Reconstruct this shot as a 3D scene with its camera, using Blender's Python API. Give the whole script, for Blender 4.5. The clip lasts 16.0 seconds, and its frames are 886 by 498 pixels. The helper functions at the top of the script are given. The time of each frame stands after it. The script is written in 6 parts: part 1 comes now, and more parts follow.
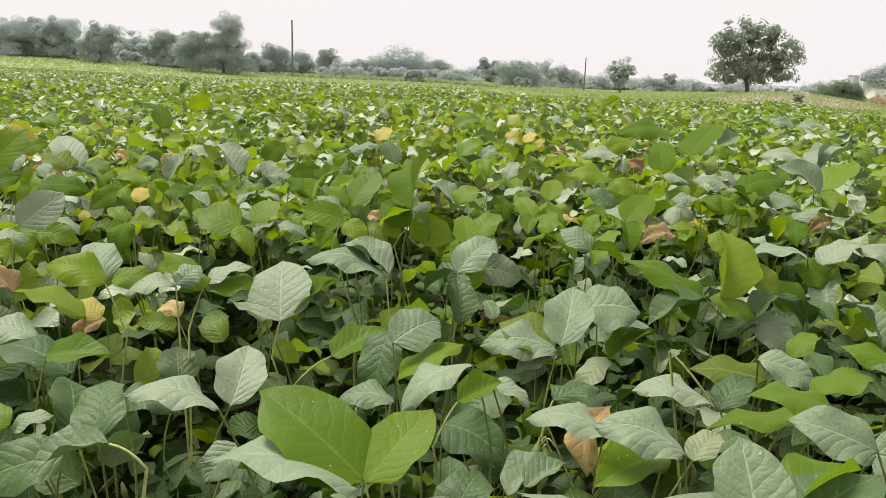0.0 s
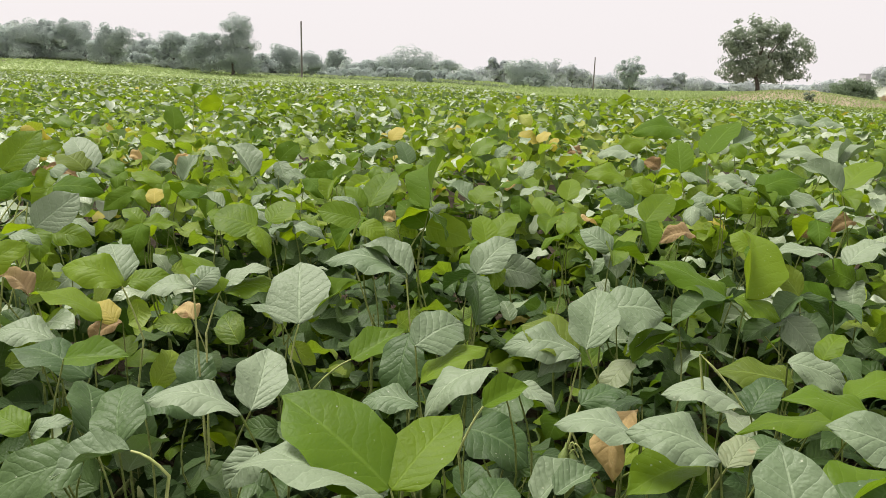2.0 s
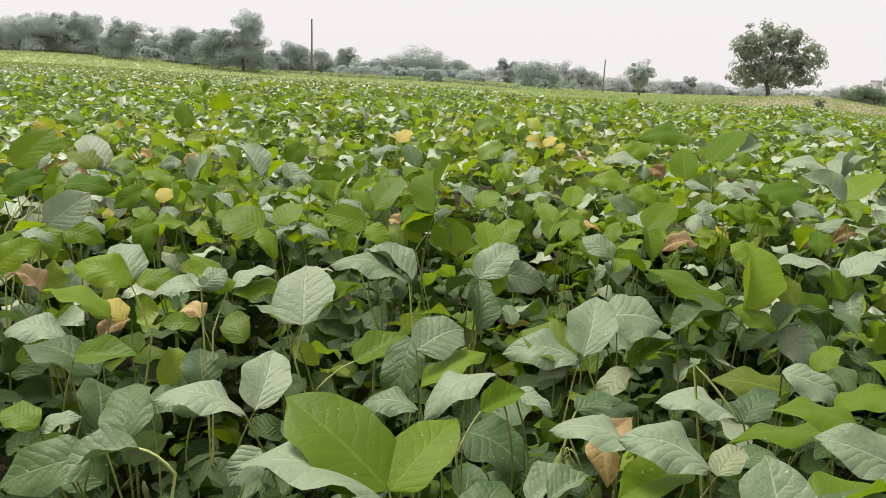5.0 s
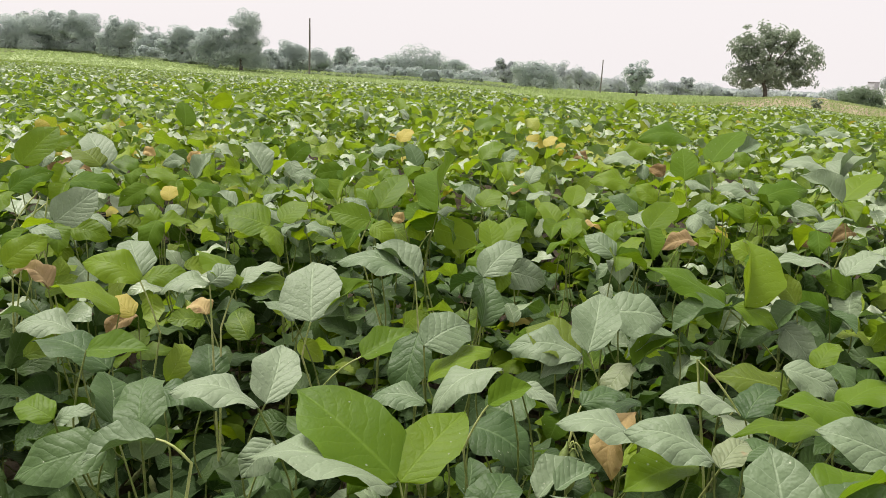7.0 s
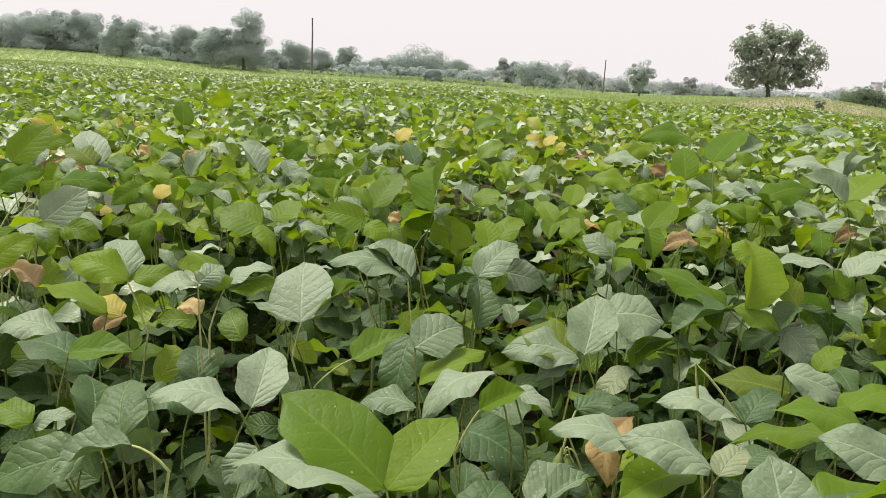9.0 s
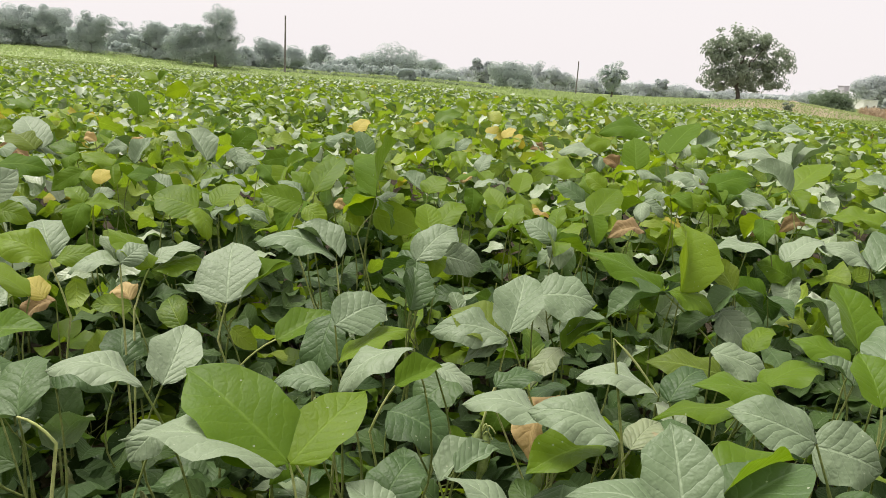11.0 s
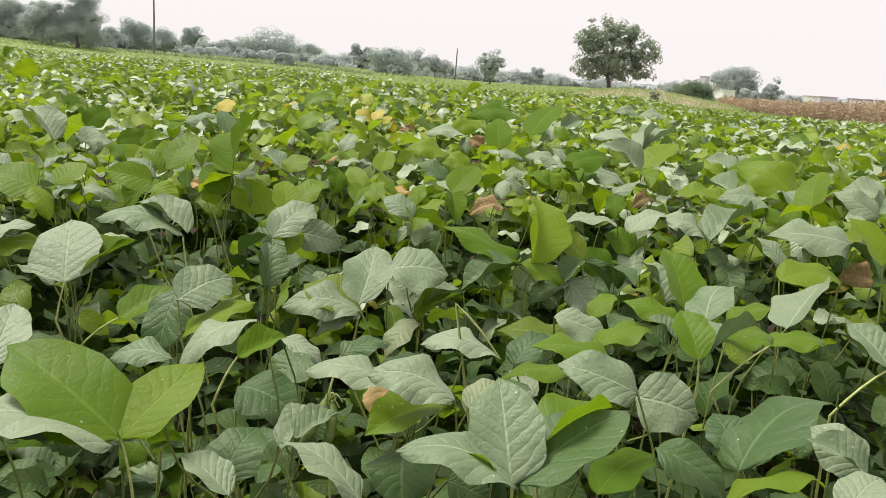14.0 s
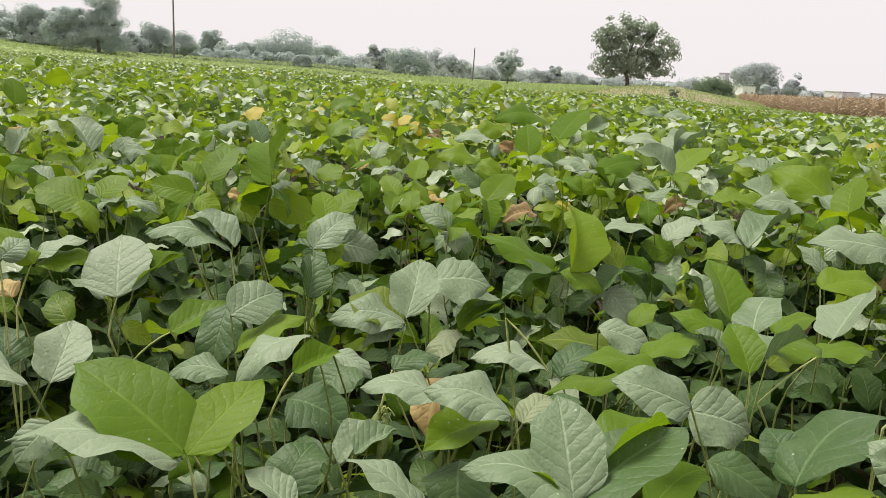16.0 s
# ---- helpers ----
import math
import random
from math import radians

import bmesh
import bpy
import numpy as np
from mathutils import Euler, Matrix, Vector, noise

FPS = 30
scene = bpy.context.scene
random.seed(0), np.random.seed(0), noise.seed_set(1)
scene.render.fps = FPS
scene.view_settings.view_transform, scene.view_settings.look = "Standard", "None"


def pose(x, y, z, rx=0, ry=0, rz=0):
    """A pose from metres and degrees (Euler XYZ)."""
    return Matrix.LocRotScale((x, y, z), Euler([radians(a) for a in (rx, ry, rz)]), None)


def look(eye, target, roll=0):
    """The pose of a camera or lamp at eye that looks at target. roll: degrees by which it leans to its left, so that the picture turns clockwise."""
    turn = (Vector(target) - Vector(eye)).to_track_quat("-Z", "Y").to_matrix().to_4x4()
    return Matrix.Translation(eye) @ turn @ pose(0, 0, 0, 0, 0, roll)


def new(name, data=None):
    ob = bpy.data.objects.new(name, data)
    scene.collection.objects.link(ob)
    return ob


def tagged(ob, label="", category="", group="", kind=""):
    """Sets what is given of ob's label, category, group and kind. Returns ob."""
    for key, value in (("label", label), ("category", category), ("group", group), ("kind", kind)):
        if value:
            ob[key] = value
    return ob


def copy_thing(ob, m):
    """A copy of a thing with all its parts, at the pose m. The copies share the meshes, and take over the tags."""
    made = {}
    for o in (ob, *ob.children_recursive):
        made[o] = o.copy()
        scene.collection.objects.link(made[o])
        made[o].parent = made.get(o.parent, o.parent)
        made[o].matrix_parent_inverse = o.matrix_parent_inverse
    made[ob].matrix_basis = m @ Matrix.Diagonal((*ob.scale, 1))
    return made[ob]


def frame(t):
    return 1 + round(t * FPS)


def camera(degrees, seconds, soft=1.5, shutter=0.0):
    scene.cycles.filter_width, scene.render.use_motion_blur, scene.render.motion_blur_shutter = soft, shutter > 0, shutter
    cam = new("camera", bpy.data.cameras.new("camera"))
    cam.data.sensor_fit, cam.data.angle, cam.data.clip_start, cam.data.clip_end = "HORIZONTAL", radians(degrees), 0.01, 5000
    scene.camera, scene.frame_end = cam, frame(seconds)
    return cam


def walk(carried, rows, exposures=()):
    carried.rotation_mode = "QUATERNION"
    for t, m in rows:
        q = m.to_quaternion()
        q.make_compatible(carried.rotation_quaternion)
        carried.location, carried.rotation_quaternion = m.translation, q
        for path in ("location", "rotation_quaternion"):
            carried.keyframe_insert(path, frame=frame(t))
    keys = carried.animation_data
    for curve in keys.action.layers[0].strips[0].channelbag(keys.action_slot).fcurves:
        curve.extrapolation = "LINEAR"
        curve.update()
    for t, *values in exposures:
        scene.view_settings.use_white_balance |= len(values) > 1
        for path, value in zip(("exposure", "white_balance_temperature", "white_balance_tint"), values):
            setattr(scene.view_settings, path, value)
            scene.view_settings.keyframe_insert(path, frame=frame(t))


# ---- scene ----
cam = camera(57.84, 16.0, 0.3)
PATH = [
    (0, (-0.0349, 0.1213, 0.9116), (-0.0222, 2.0773, 0.4944), 1.66),
    (0.5, (-0.0311, 0.1214, 0.9105), (-0.0183, 2.0774, 0.4932), 1.69),
    (1, (-0.0340, 0.1300, 0.9042), (-0.0245, 2.0863, 0.4882), 1.58),
    (1.5, (-0.0440, 0.1356, 0.9083), (-0.0405, 2.0916, 0.4912), 1.56),
    (2, (-0.0494, 0.1381, 0.9084), (-0.0597, 2.0941, 0.4913), 1.39),
    (2.5, (-0.0477, 0.1400, 0.9082), (-0.0714, 2.0957, 0.4901), 1.43),
    (3, (-0.0463, 0.1395, 0.9094), (-0.0728, 2.0952, 0.4917), 1.41),
    (3.5, (-0.0449, 0.1365, 0.9136), (-0.0724, 2.0920, 0.4951), 1.83),
    (4, (-0.0457, 0.1305, 0.9171), (-0.0725, 2.0860, 0.4984), 2.13),
    (6.5, (-0.0441, 0.1091, 0.9215), (-0.0668, 2.0648, 0.5038), 2.51),
    (7, (-0.0556, 0.1064, 0.9196), (-0.0751, 2.0621, 0.5013), 2.56),
    (7.5, (-0.0565, 0.1153, 0.9175), (-0.0808, 2.0714, 0.5014), 2.42),
    (8, (-0.0514, 0.1224, 0.9165), (-0.0762, 2.0783, 0.4992), 2.56),
    (10.5, (-0.0177, 0.1347, 0.9038), (-0.0425, 2.0901, 0.4847), 2.66),
    (11, (0.0107, 0.1362, 0.8915), (0.0514, 2.0918, 0.4749), 3.18),
    (11.5, (0.0011, 0.1354, 0.8976), (0.1066, 2.0894, 0.4840), 3.51),
    (12, (0.0335, 0.1312, 0.8772), (0.1928, 2.0795, 0.4548), 3.81),
    (12.5, (0.0475, 0.1265, 0.8769), (0.2875, 2.0646, 0.4453), 3.78),
    (13, (0.0461, 0.1221, 0.8774), (0.3356, 2.0532, 0.4449), 3.87),
    (13.5, (0.0491, 0.1204, 0.8774), (0.3733, 2.0460, 0.4451), 4.06),
    (14, (0.0488, 0.1224, 0.8783), (0.3806, 2.0470, 0.4475), 3.99),
    (14.5, (0.0409, 0.1228, 0.8791), (0.3744, 2.0472, 0.4485), 3.79),
    (15, (0.0286, 0.1221, 0.8879), (0.3635, 2.0462, 0.4567), 3.67),
    (15.5, (0.0226, 0.1220, 0.8900), (0.3381, 2.0491, 0.4580), 3.52),
    (16, (0.0167, 0.1212, 0.8933), (0.3024, 2.0525, 0.4594), 3.27),
]
walk(cam, [(t, look(eye, target, roll)) for t, eye, target, roll in PATH],
     ((0, 0.02), (3.5, -0.04), (7, 0.0), (10.5, 0.0), (11.5, 0.03), (12.5, 0.08), (13, 0.08), (14.5, 0.03), (16, -0.03)))

# ---- sky, sun and exposure ----
world = bpy.data.worlds.new("overcast_sky")
scene.world = world
world.use_nodes = True
wn, wl = world.node_tree.nodes, world.node_tree.links
wn.clear()
sky = wn.new("ShaderNodeTexSky")
sky.sky_type, sky.sun_disc = "NISHITA", False
sky.sun_elevation, sky.sun_rotation = radians(65), radians(-62)
sky.dust_density, sky.air_density = 6.0, 1.0
cloud = wn.new("ShaderNodeMix")
cloud.data_type = "RGBA"
cloud.inputs["Factor"].default_value = 0.9
cloud.inputs["B"].default_value = (10.25, 9.65, 9.7, 1)
back = wn.new("ShaderNodeBackground")
back.inputs["Strength"].default_value = 0.1
wout = wn.new("ShaderNodeOutputWorld")
wl.new(sky.outputs[0], cloud.inputs["A"])
wl.new(cloud.outputs["Result"], back.inputs["Color"])
wl.new(back.outputs[0], wout.inputs["Surface"])

sun_data = bpy.data.lights.new("hazy_sun", "SUN")
sun_data.energy, sun_data.angle, sun_data.color = 4.4, radians(22), (1.0, 0.96, 0.88)
sun = new("hazy_sun", sun_data)
sun.matrix_world = look((-34, 18, 84), (0, 0, 0))

# ---- materials ----


def nodes_of(name):
    m = bpy.data.materials.new(name)
    m.use_nodes = True
    m.node_tree.nodes.clear()
    return m, m.node_tree.nodes, m.node_tree.links


def math_node(n, l, op, a, b=None, c=None):
    k = n.new("ShaderNodeMath")
    k.operation = op
    for i, v in enumerate((a, b, c)):
        if v is None:
            continue
        if isinstance(v, (int, float)):
            k.inputs[i].default_value = v
        else:
            l.new(v, k.inputs[i])
    return k.outputs[0]


def mix_node(n, l, fac, a, b):
    k = n.new("ShaderNodeMix")
    k.data_type = "RGBA"
    for sock, v in (("Factor", fac), ("A", a), ("B", b)):
        if isinstance(v, (int, float)):
            k.inputs[sock].default_value = v
        elif isinstance(v, tuple):
            k.inputs[sock].default_value = (*v, 1)
        else:
            l.new(v, k.inputs[sock])
    return k.outputs["Result"]


def ramp(n, l, value, lo, hi):
    k = n.new("ShaderNodeMapRange")
    k.interpolation_type = "SMOOTHSTEP"
    k.inputs["From Min"].default_value, k.inputs["From Max"].default_value = lo, hi
    l.new(value, k.inputs["Value"])
    return k.outputs["Result"]


def leaf_material(name, dark, light, through_colour, clear=0.3, rough=0.42, spec=0.5, veins=0.5, blotch=None, islands=False, yellowing=0.0, relief=0.55):
    """A veined, slightly translucent leaf; u runs across and v along the blade."""
    m, n, l = nodes_of(name)
    uv = n.new("ShaderNodeUVMap")
    uv.uv_map = "UVMap"
    sep = n.new("ShaderNodeSeparateXYZ")
    l.new(uv.outputs[0], sep.inputs[0])
    u, v = sep.outputs[0], sep.outputs[1]
    across = math_node(n, l, "MULTIPLY", math_node(n, l, "ABSOLUTE", math_node(n, l, "SUBTRACT", u, 0.5)), 2.0)
    pos = n.new("ShaderNodeNewGeometry").outputs["Position"]
    bend = n.new("ShaderNodeTexNoise")
    bend.inputs["Scale"].default_value, bend.inputs["Detail"].default_value = 45.0, 2.0
    l.new(pos, bend.inputs["Vector"])
    slant = math_node(n, l, "SUBTRACT", v, math_node(n, l, "MULTIPLY", math_node(n, l, "POWER", across, 0.8), 0.26))
    slant = math_node(n, l, "ADD", slant, math_node(n, l, "MULTIPLY", bend.outputs[0], 0.16))
    rib = math_node(n, l, "ABSOLUTE", math_node(n, l, "SINE", math_node(n, l, "MULTIPLY", slant, 23.0)))
    side_vein = math_node(n, l, "SUBTRACT", 1.0, ramp(n, l, rib, 0.02, 0.20))
    midrib = math_node(n, l, "SUBTRACT", 1.0, ramp(n, l, across, 0.015, 0.06))
    vein = math_node(n, l, "MAXIMUM", math_node(n, l, "MULTIPLY", side_vein, 0.55), midrib)
    if islands:
        rnd = n.new("ShaderNodeNewGeometry").outputs["Random Per Island"]
    else:
        rnd = n.new("ShaderNodeObjectInfo").outputs["Random"]
    big = n.new("ShaderNodeTexNoise")
    big.inputs["Scale"].default_value, big.inputs["Detail"].default_value = 38.0, 3.0
    l.new(pos, big.inputs["Vector"])
    fine = n.new("ShaderNodeTexNoise")
    fine.inputs["Scale"].default_value, fine.inputs["Detail"].default_value = 260.0, 2.0
    l.new(pos, fine.inputs["Vector"])
    mid = n.new("ShaderNodeTexNoise")
    mid.inputs["Scale"].default_value, mid.inputs["Detail"].default_value = 110.0, 1.0
    net = n.new("ShaderNodeTexVoronoi")
    net.feature = "DISTANCE_TO_EDGE"
    net.inputs["Scale"].default_value = 190.0
    l.new(pos, net.inputs["Vector"])
    pucker = ramp(n, l, net.outputs["Distance"], 0.0, 0.35)
    l.new(pos, mid.inputs["Vector"])
    base = mix_node(n, l, rnd, dark, light)
    base = mix_node(n, l, math_node(n, l, "MULTIPLY", ramp(n, l, big.outputs[0], 0.4, 0.75), 0.45), base, light)
    base = mix_node(n, l, math_node(n, l, "MULTIPLY", vein, veins), base, tuple(min(1, c * 1.5 + 0.03) for c in light))
    thr = n.new("ShaderNodeRGB")
    thr.outputs[0].default_value = (*through_colour, 1)
    thru = thr.outputs[0]
    if yellowing:
        old = math_node(n, l, "GREATER_THAN", math_node(n, l, "FRACT", math_node(n, l, "MULTIPLY", rnd, 37.7)), 1 - yellowing)
        base = mix_node(n, l, old, base, (0.42, 0.36, 0.05))
        thru = mix_node(n, l, old, thru, (0.6, 0.5, 0.05))
    if blotch:
        patch = ramp(n, l, big.outputs[0], 0.62, 0.72)
        base = mix_node(n, l, math_node(n, l, "MULTIPLY", patch, 0.8), base, blotch)
    # insect holes and dust specks
    cell = n.new("ShaderNodeTexVoronoi")
    cell.inputs["Scale"].default_value = 95.0
    l.new(pos, cell.inputs["Vector"])
    speck = math_node(n, l, "MULTIPLY", math_node(n, l, "LESS_THAN", math_node(n, l, "ADD", cell.outputs["Distance"], math_node(n, l, "MULTIPLY", fine.outputs[0], 0.22)), 0.185),
                      math_node(n, l, "GREATER_THAN", big.outputs[0], 0.51))
    base = mix_node(n, l, math_node(n, l, "MULTIPLY", speck, 0.5), base, (0.55, 0.58, 0.42))
    tall = math_node(n, l, "ADD", math_node(n, l, "MULTIPLY", math_node(n, l, "POWER", rib, 0.6), 0.36), math_node(n, l, "MULTIPLY", fine.outputs[0], 0.3))
    tall = math_node(n, l, "SUBTRACT", tall, math_node(n, l, "MULTIPLY", midrib, 0.25))
    tall = math_node(n, l, "ADD", tall, math_node(n, l, "ADD", math_node(n, l, "MULTIPLY", mid.outputs[0], 0.5), math_node(n, l, "MULTIPLY", pucker, 0.10)))
    bump = n.new("ShaderNodeBump")
    bump.inputs["Strength"].default_value, bump.inputs["Distance"].default_value = relief, 0.003
    l.new(tall, bump.inputs["Height"])
    p = n.new("ShaderNodeBsdfPrincipled")
    l.new(base, p.inputs["Base Color"])
    l.new(bump.outputs[0], p.inputs["Normal"])
    p.inputs["Roughness"].default_value = rough
    p.inputs["Specular IOR Level"].default_value = spec
    p.inputs["Sheen Weight"].default_value = 0.06
    p.inputs["Sheen Roughness"].default_value = 0.4
    tr = n.new("ShaderNodeBsdfTranslucent")
    l.new(thru, tr.inputs["Color"])
    l.new(bump.outputs[0], tr.inputs["Normal"])
    mx = n.new("ShaderNodeMixShader")
    mx.inputs[0].default_value = clear
    l.new(p.outputs[0], mx.inputs[1])
    l.new(tr.outputs[0], mx.inputs[2])
    out = n.new("ShaderNodeOutputMaterial")
    l.new(mx.outputs[0], out.inputs["Surface"])
    return m


def rough_material(name, a, b, scale=8.0, fine=60.0, rough=0.85, bump=0.4, depth=0.02, islands=False, spec=0.25):
    """Earth, bark, plaster: two colours broken up at two scales, with relief."""
    m, n, l = nodes_of(name)
    pos = n.new("ShaderNodeNewGeometry").outputs["Position"]
    n1, n2 = n.new("ShaderNodeTexNoise"), n.new("ShaderNodeTexNoise")
    for k, s in ((n1, scale), (n2, fine)):
        k.inputs["Scale"].default_value, k.inputs["Detail"].default_value = s, 5.0
        l.new(pos, k.inputs["Vector"])
    col = mix_node(n, l, ramp(n, l, n1.outputs[0], 0.35, 0.65), a, b)
    col = mix_node(n, l, math_node(n, l, "MULTIPLY", ramp(n, l, n2.outputs[0], 0.4, 0.7), 0.5), col, tuple(c * 0.6 for c in a))
    if islands:
        rnd = n.new("ShaderNodeNewGeometry").outputs["Random Per Island"]
        col = mix_node(n, l, math_node(n, l, "MULTIPLY", rnd, 0.6), col, b)
    bp = n.new("ShaderNodeBump")
    bp.inputs["Strength"].default_value, bp.inputs["Distance"].default_value = bump, depth
    l.new(math_node(n, l, "ADD", n1.outputs[0], math_node(n, l, "MULTIPLY", n2.outputs[0], 0.5)), bp.inputs["Height"])
    p = n.new("ShaderNodeBsdfPrincipled")
    p.inputs["Roughness"].default_value = rough
    p.inputs["Specular IOR Level"].default_value = spec
    l.new(col, p.inputs["Base Color"])
    l.new(bp.outputs[0], p.inputs["Normal"])
    out = n.new("ShaderNodeOutputMaterial")
    l.new(p.outputs[0], out.inputs["Surface"])
    return m


mature = leaf_material("mature_leaf", (0.038, 0.082, 0.019), (0.076, 0.130, 0.038), (0.08, 0.17, 0.02), 0.14, 0.52, 0.34, relief=0.5)
fresh = leaf_material("fresh_leaf", (0.080, 0.150, 0.004), (0.160, 0.245, 0.009), (0.36, 0.51, 0.010), 0.38, 0.52, 0.26, 0.3, relief=0.35)
# Darker green; shade on lower leaves is put into this colour.
deep_green = leaf_material("deep_green_leaf", (0.052, 0.112, 0.006), (0.098, 0.170, 0.011), (0.19, 0.32, 0.009), 0.26, 0.62, 0.10, 0.4, relief=0.35)
young = leaf_material("young_leaf", (0.082, 0.162, 0.003), (0.124, 0.208, 0.006), (0.23, 0.38, 0.007), 0.38, 0.52, 0.3, 0.35, relief=0.3)
olive = leaf_material("olive_leaf", (0.100, 0.150, 0.012), (0.135, 0.190, 0.018), (0.30, 0.38, 0.02), 0.36, 0.55, 0.3, 0.8)
# Downy leaf tops, lightened further with sky sheen in the base colour.
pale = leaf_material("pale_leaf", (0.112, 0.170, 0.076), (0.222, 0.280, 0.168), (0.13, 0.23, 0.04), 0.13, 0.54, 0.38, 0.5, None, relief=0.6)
blotched = leaf_material("blotched_leaf", (0.150, 0.190, 0.085), (0.215, 0.255, 0.130), (0.16, 0.22, 0.05), 0.14, 0.55, 0.4, 0.4, (0.30, 0.19, 0.09), relief=0.6)
yellow = leaf_material("yellowed_leaf", (0.50, 0.42, 0.08), (0.62, 0.52, 0.16), (0.7, 0.6, 0.08), 0.4, 0.6, 0.3, 0.3, (0.44, 0.33, 0.08))
orange = leaf_material("withered_leaf", (0.48, 0.33, 0.14), (0.60, 0.46, 0.22), (0.6, 0.42, 0.12), 0.3, 0.7, 0.2, 0.3, (0.28, 0.16, 0.08))
dry = leaf_material("dry_leaf", (0.21, 0.135, 0.060), (0.37, 0.27, 0.14), (0.34, 0.22, 0.08), 0.2, 0.9, 0.1, 0.5, (0.14, 0.085, 0.05))
crop_leaves = leaf_material("crop_leaves", (0.070, 0.140, 0.010), (0.258, 0.342, 0.032), (0.33, 0.49, 0.022), 0.36, 0.5, 0.34, 0.4, None, True, 0.012)
# Light base colour includes the sky's sheen on flat leaf tops.
crop_pale = leaf_material("crop_sheen_leaves", (0.135, 0.205, 0.085), (0.400, 0.465, 0.305), (0.17, 0.32, 0.03), 0.16, 0.40, 0.55, 0.4, None, True)
# Very dark green: the shade low between stems is put into the colour.
crop_lower = leaf_material("shade_dark_lower_leaves", (0.019, 0.044, 0.008), (0.042, 0.074, 0.020), (0.04, 0.08, 0.01), 0.08, 0.65, 0.15, 0.4, None, True, 0.004)
# Darkened crop leaf; shade beneath the top leaves is painted as colour.
crop_shade = leaf_material("shade_coloured_crop_leaves", (0.026, 0.062, 0.007), (0.060, 0.104, 0.022), (0.07, 0.15, 0.010), 0.14, 0.55, 0.28, 0.4, None, True)
# Milder dark copy, its colour standing in for shade further out.
crop_under = leaf_material("shade_tinted_inner_leaves", (0.062, 0.125, 0.008), (0.145, 0.215, 0.035), (0.18, 0.30, 0.012), 0.25, 0.55, 0.3, 0.4, None, True)
# Paler than the near crop: distance haze and sheen are in the colour.
crop_far = leaf_material("haze_pale_crop_leaves", (0.17, 0.25, 0.055), (0.26, 0.335, 0.115), (0.30, 0.44, 0.05), 0.3, 0.6, 0.3, 0.0, None, True)
crop_lime = leaf_material("yellowing_crop_leaves", (0.20, 0.28, 0.025), (0.38, 0.41, 0.07), (0.40, 0.48, 0.03), 0.34, 0.5, 0.35, 0.4, None, True, 0.08)
stem_green = rough_material("green_stem", (0.17, 0.215, 0.055), (0.30, 0.335, 0.115), 30, 200, 0.6, 0.3, 0.001)
pod_green = rough_material("green_pod", (0.115, 0.165, 0.035), (0.19, 0.235, 0.070), 60, 400, 0.6, 0.5, 0.001)
petiole_pale = rough_material("pale_petiole", (0.40, 0.46, 0.15), (0.56, 0.57, 0.25), 30, 200, 0.55, 0.3, 0.001)
soil = rough_material("field_soil", (0.060, 0.044, 0.032), (0.11, 0.082, 0.058), 3.0, 45, 0.95, 0.8, 0.03)
bark = rough_material("bark", (0.10, 0.085, 0.07), (0.18, 0.155, 0.13), 4.0, 25, 0.9, 0.7, 0.03)

# ---- lie of the land ----


def smooth(e0, e1, x):
    k = np.clip((x - e0) / (e1 - e0), 0, 1)
    return k * k * (3 - 2 * k)


def land(x, y):
    """The ground's height: level round the camera, falling gently away ahead and to the east, with a grassy bank along
    the far edge. Slopes are shaped by bearing to fit the camera's view.
    """
    x, y = np.asarray(x, float), np.asarray(y, float)
    side = x / np.maximum(y, 1.0)
    west = 1 - smooth(0.20, 0.35, side)
    far = -1.3 + 1.8 * smooth(-0.05, -0.55, side) - 0.3 * smooth(0.05, 0.35, side) - 0.6 * west
    bank = (1.85 + 0.7 * smooth(-0.25, -0.5, side)) * smooth(124, 150, y) * (1 - smooth(-0.05, 0.22, side))
    dip = smooth(-0.02, 0.16, side) * (1 - smooth(0.34, 0.46, side))
    east = -np.minimum(0.95, 0.026 * np.maximum(0, y - 5)) * (1 - 0.4 * smooth(60, 125, y)) * smooth(0.38, 0.52, side)
    return far * (smooth(15, 130, y) * (1 - dip) + smooth(4, 80, y) * dip) + bank + east


def fractal(x, y, s, seed=0.0):
    """Cheap smooth variation in about -1..1 from summed waves."""
    a = np.sin(x * s * 1.0 + 1.3 * np.sin(y * s * 0.8 + seed) + seed) * np.cos(y * s * 1.1 + 0.7 * seed)
    b = np.sin(x * s * 2.3 + 2.1 + seed) * np.sin(y * s * 2.1 + 1.1 * np.cos(x * s * 1.7) + seed)
    return 0.65 * a + 0.45 * b


def canopy(x, y):
    """Height of the crop's top over the soil."""
    r = np.hypot(x, y - 0.13)
    return 0.54 + 0.12 * smooth(0.9, 2.6, r) + 0.075 * fractal(x, y, 4.6) + 0.035 * fractal(x, y, 1.1, 2.0)


# ---- mesh helpers ----


def part(name, data, material, parent=None, label=""):
    """Links a bmesh or mesh as one object under a thing or part."""
    if isinstance(data, bmesh.types.BMesh):
        me = bpy.data.meshes.new(name)
        data.to_mesh(me)
        data.free()
        data = me
    if material and not data.materials:
        data.materials.append(material)
    ob = new(name, data)
    ob.parent = parent
    if label:
        ob["label"] = label
    return ob


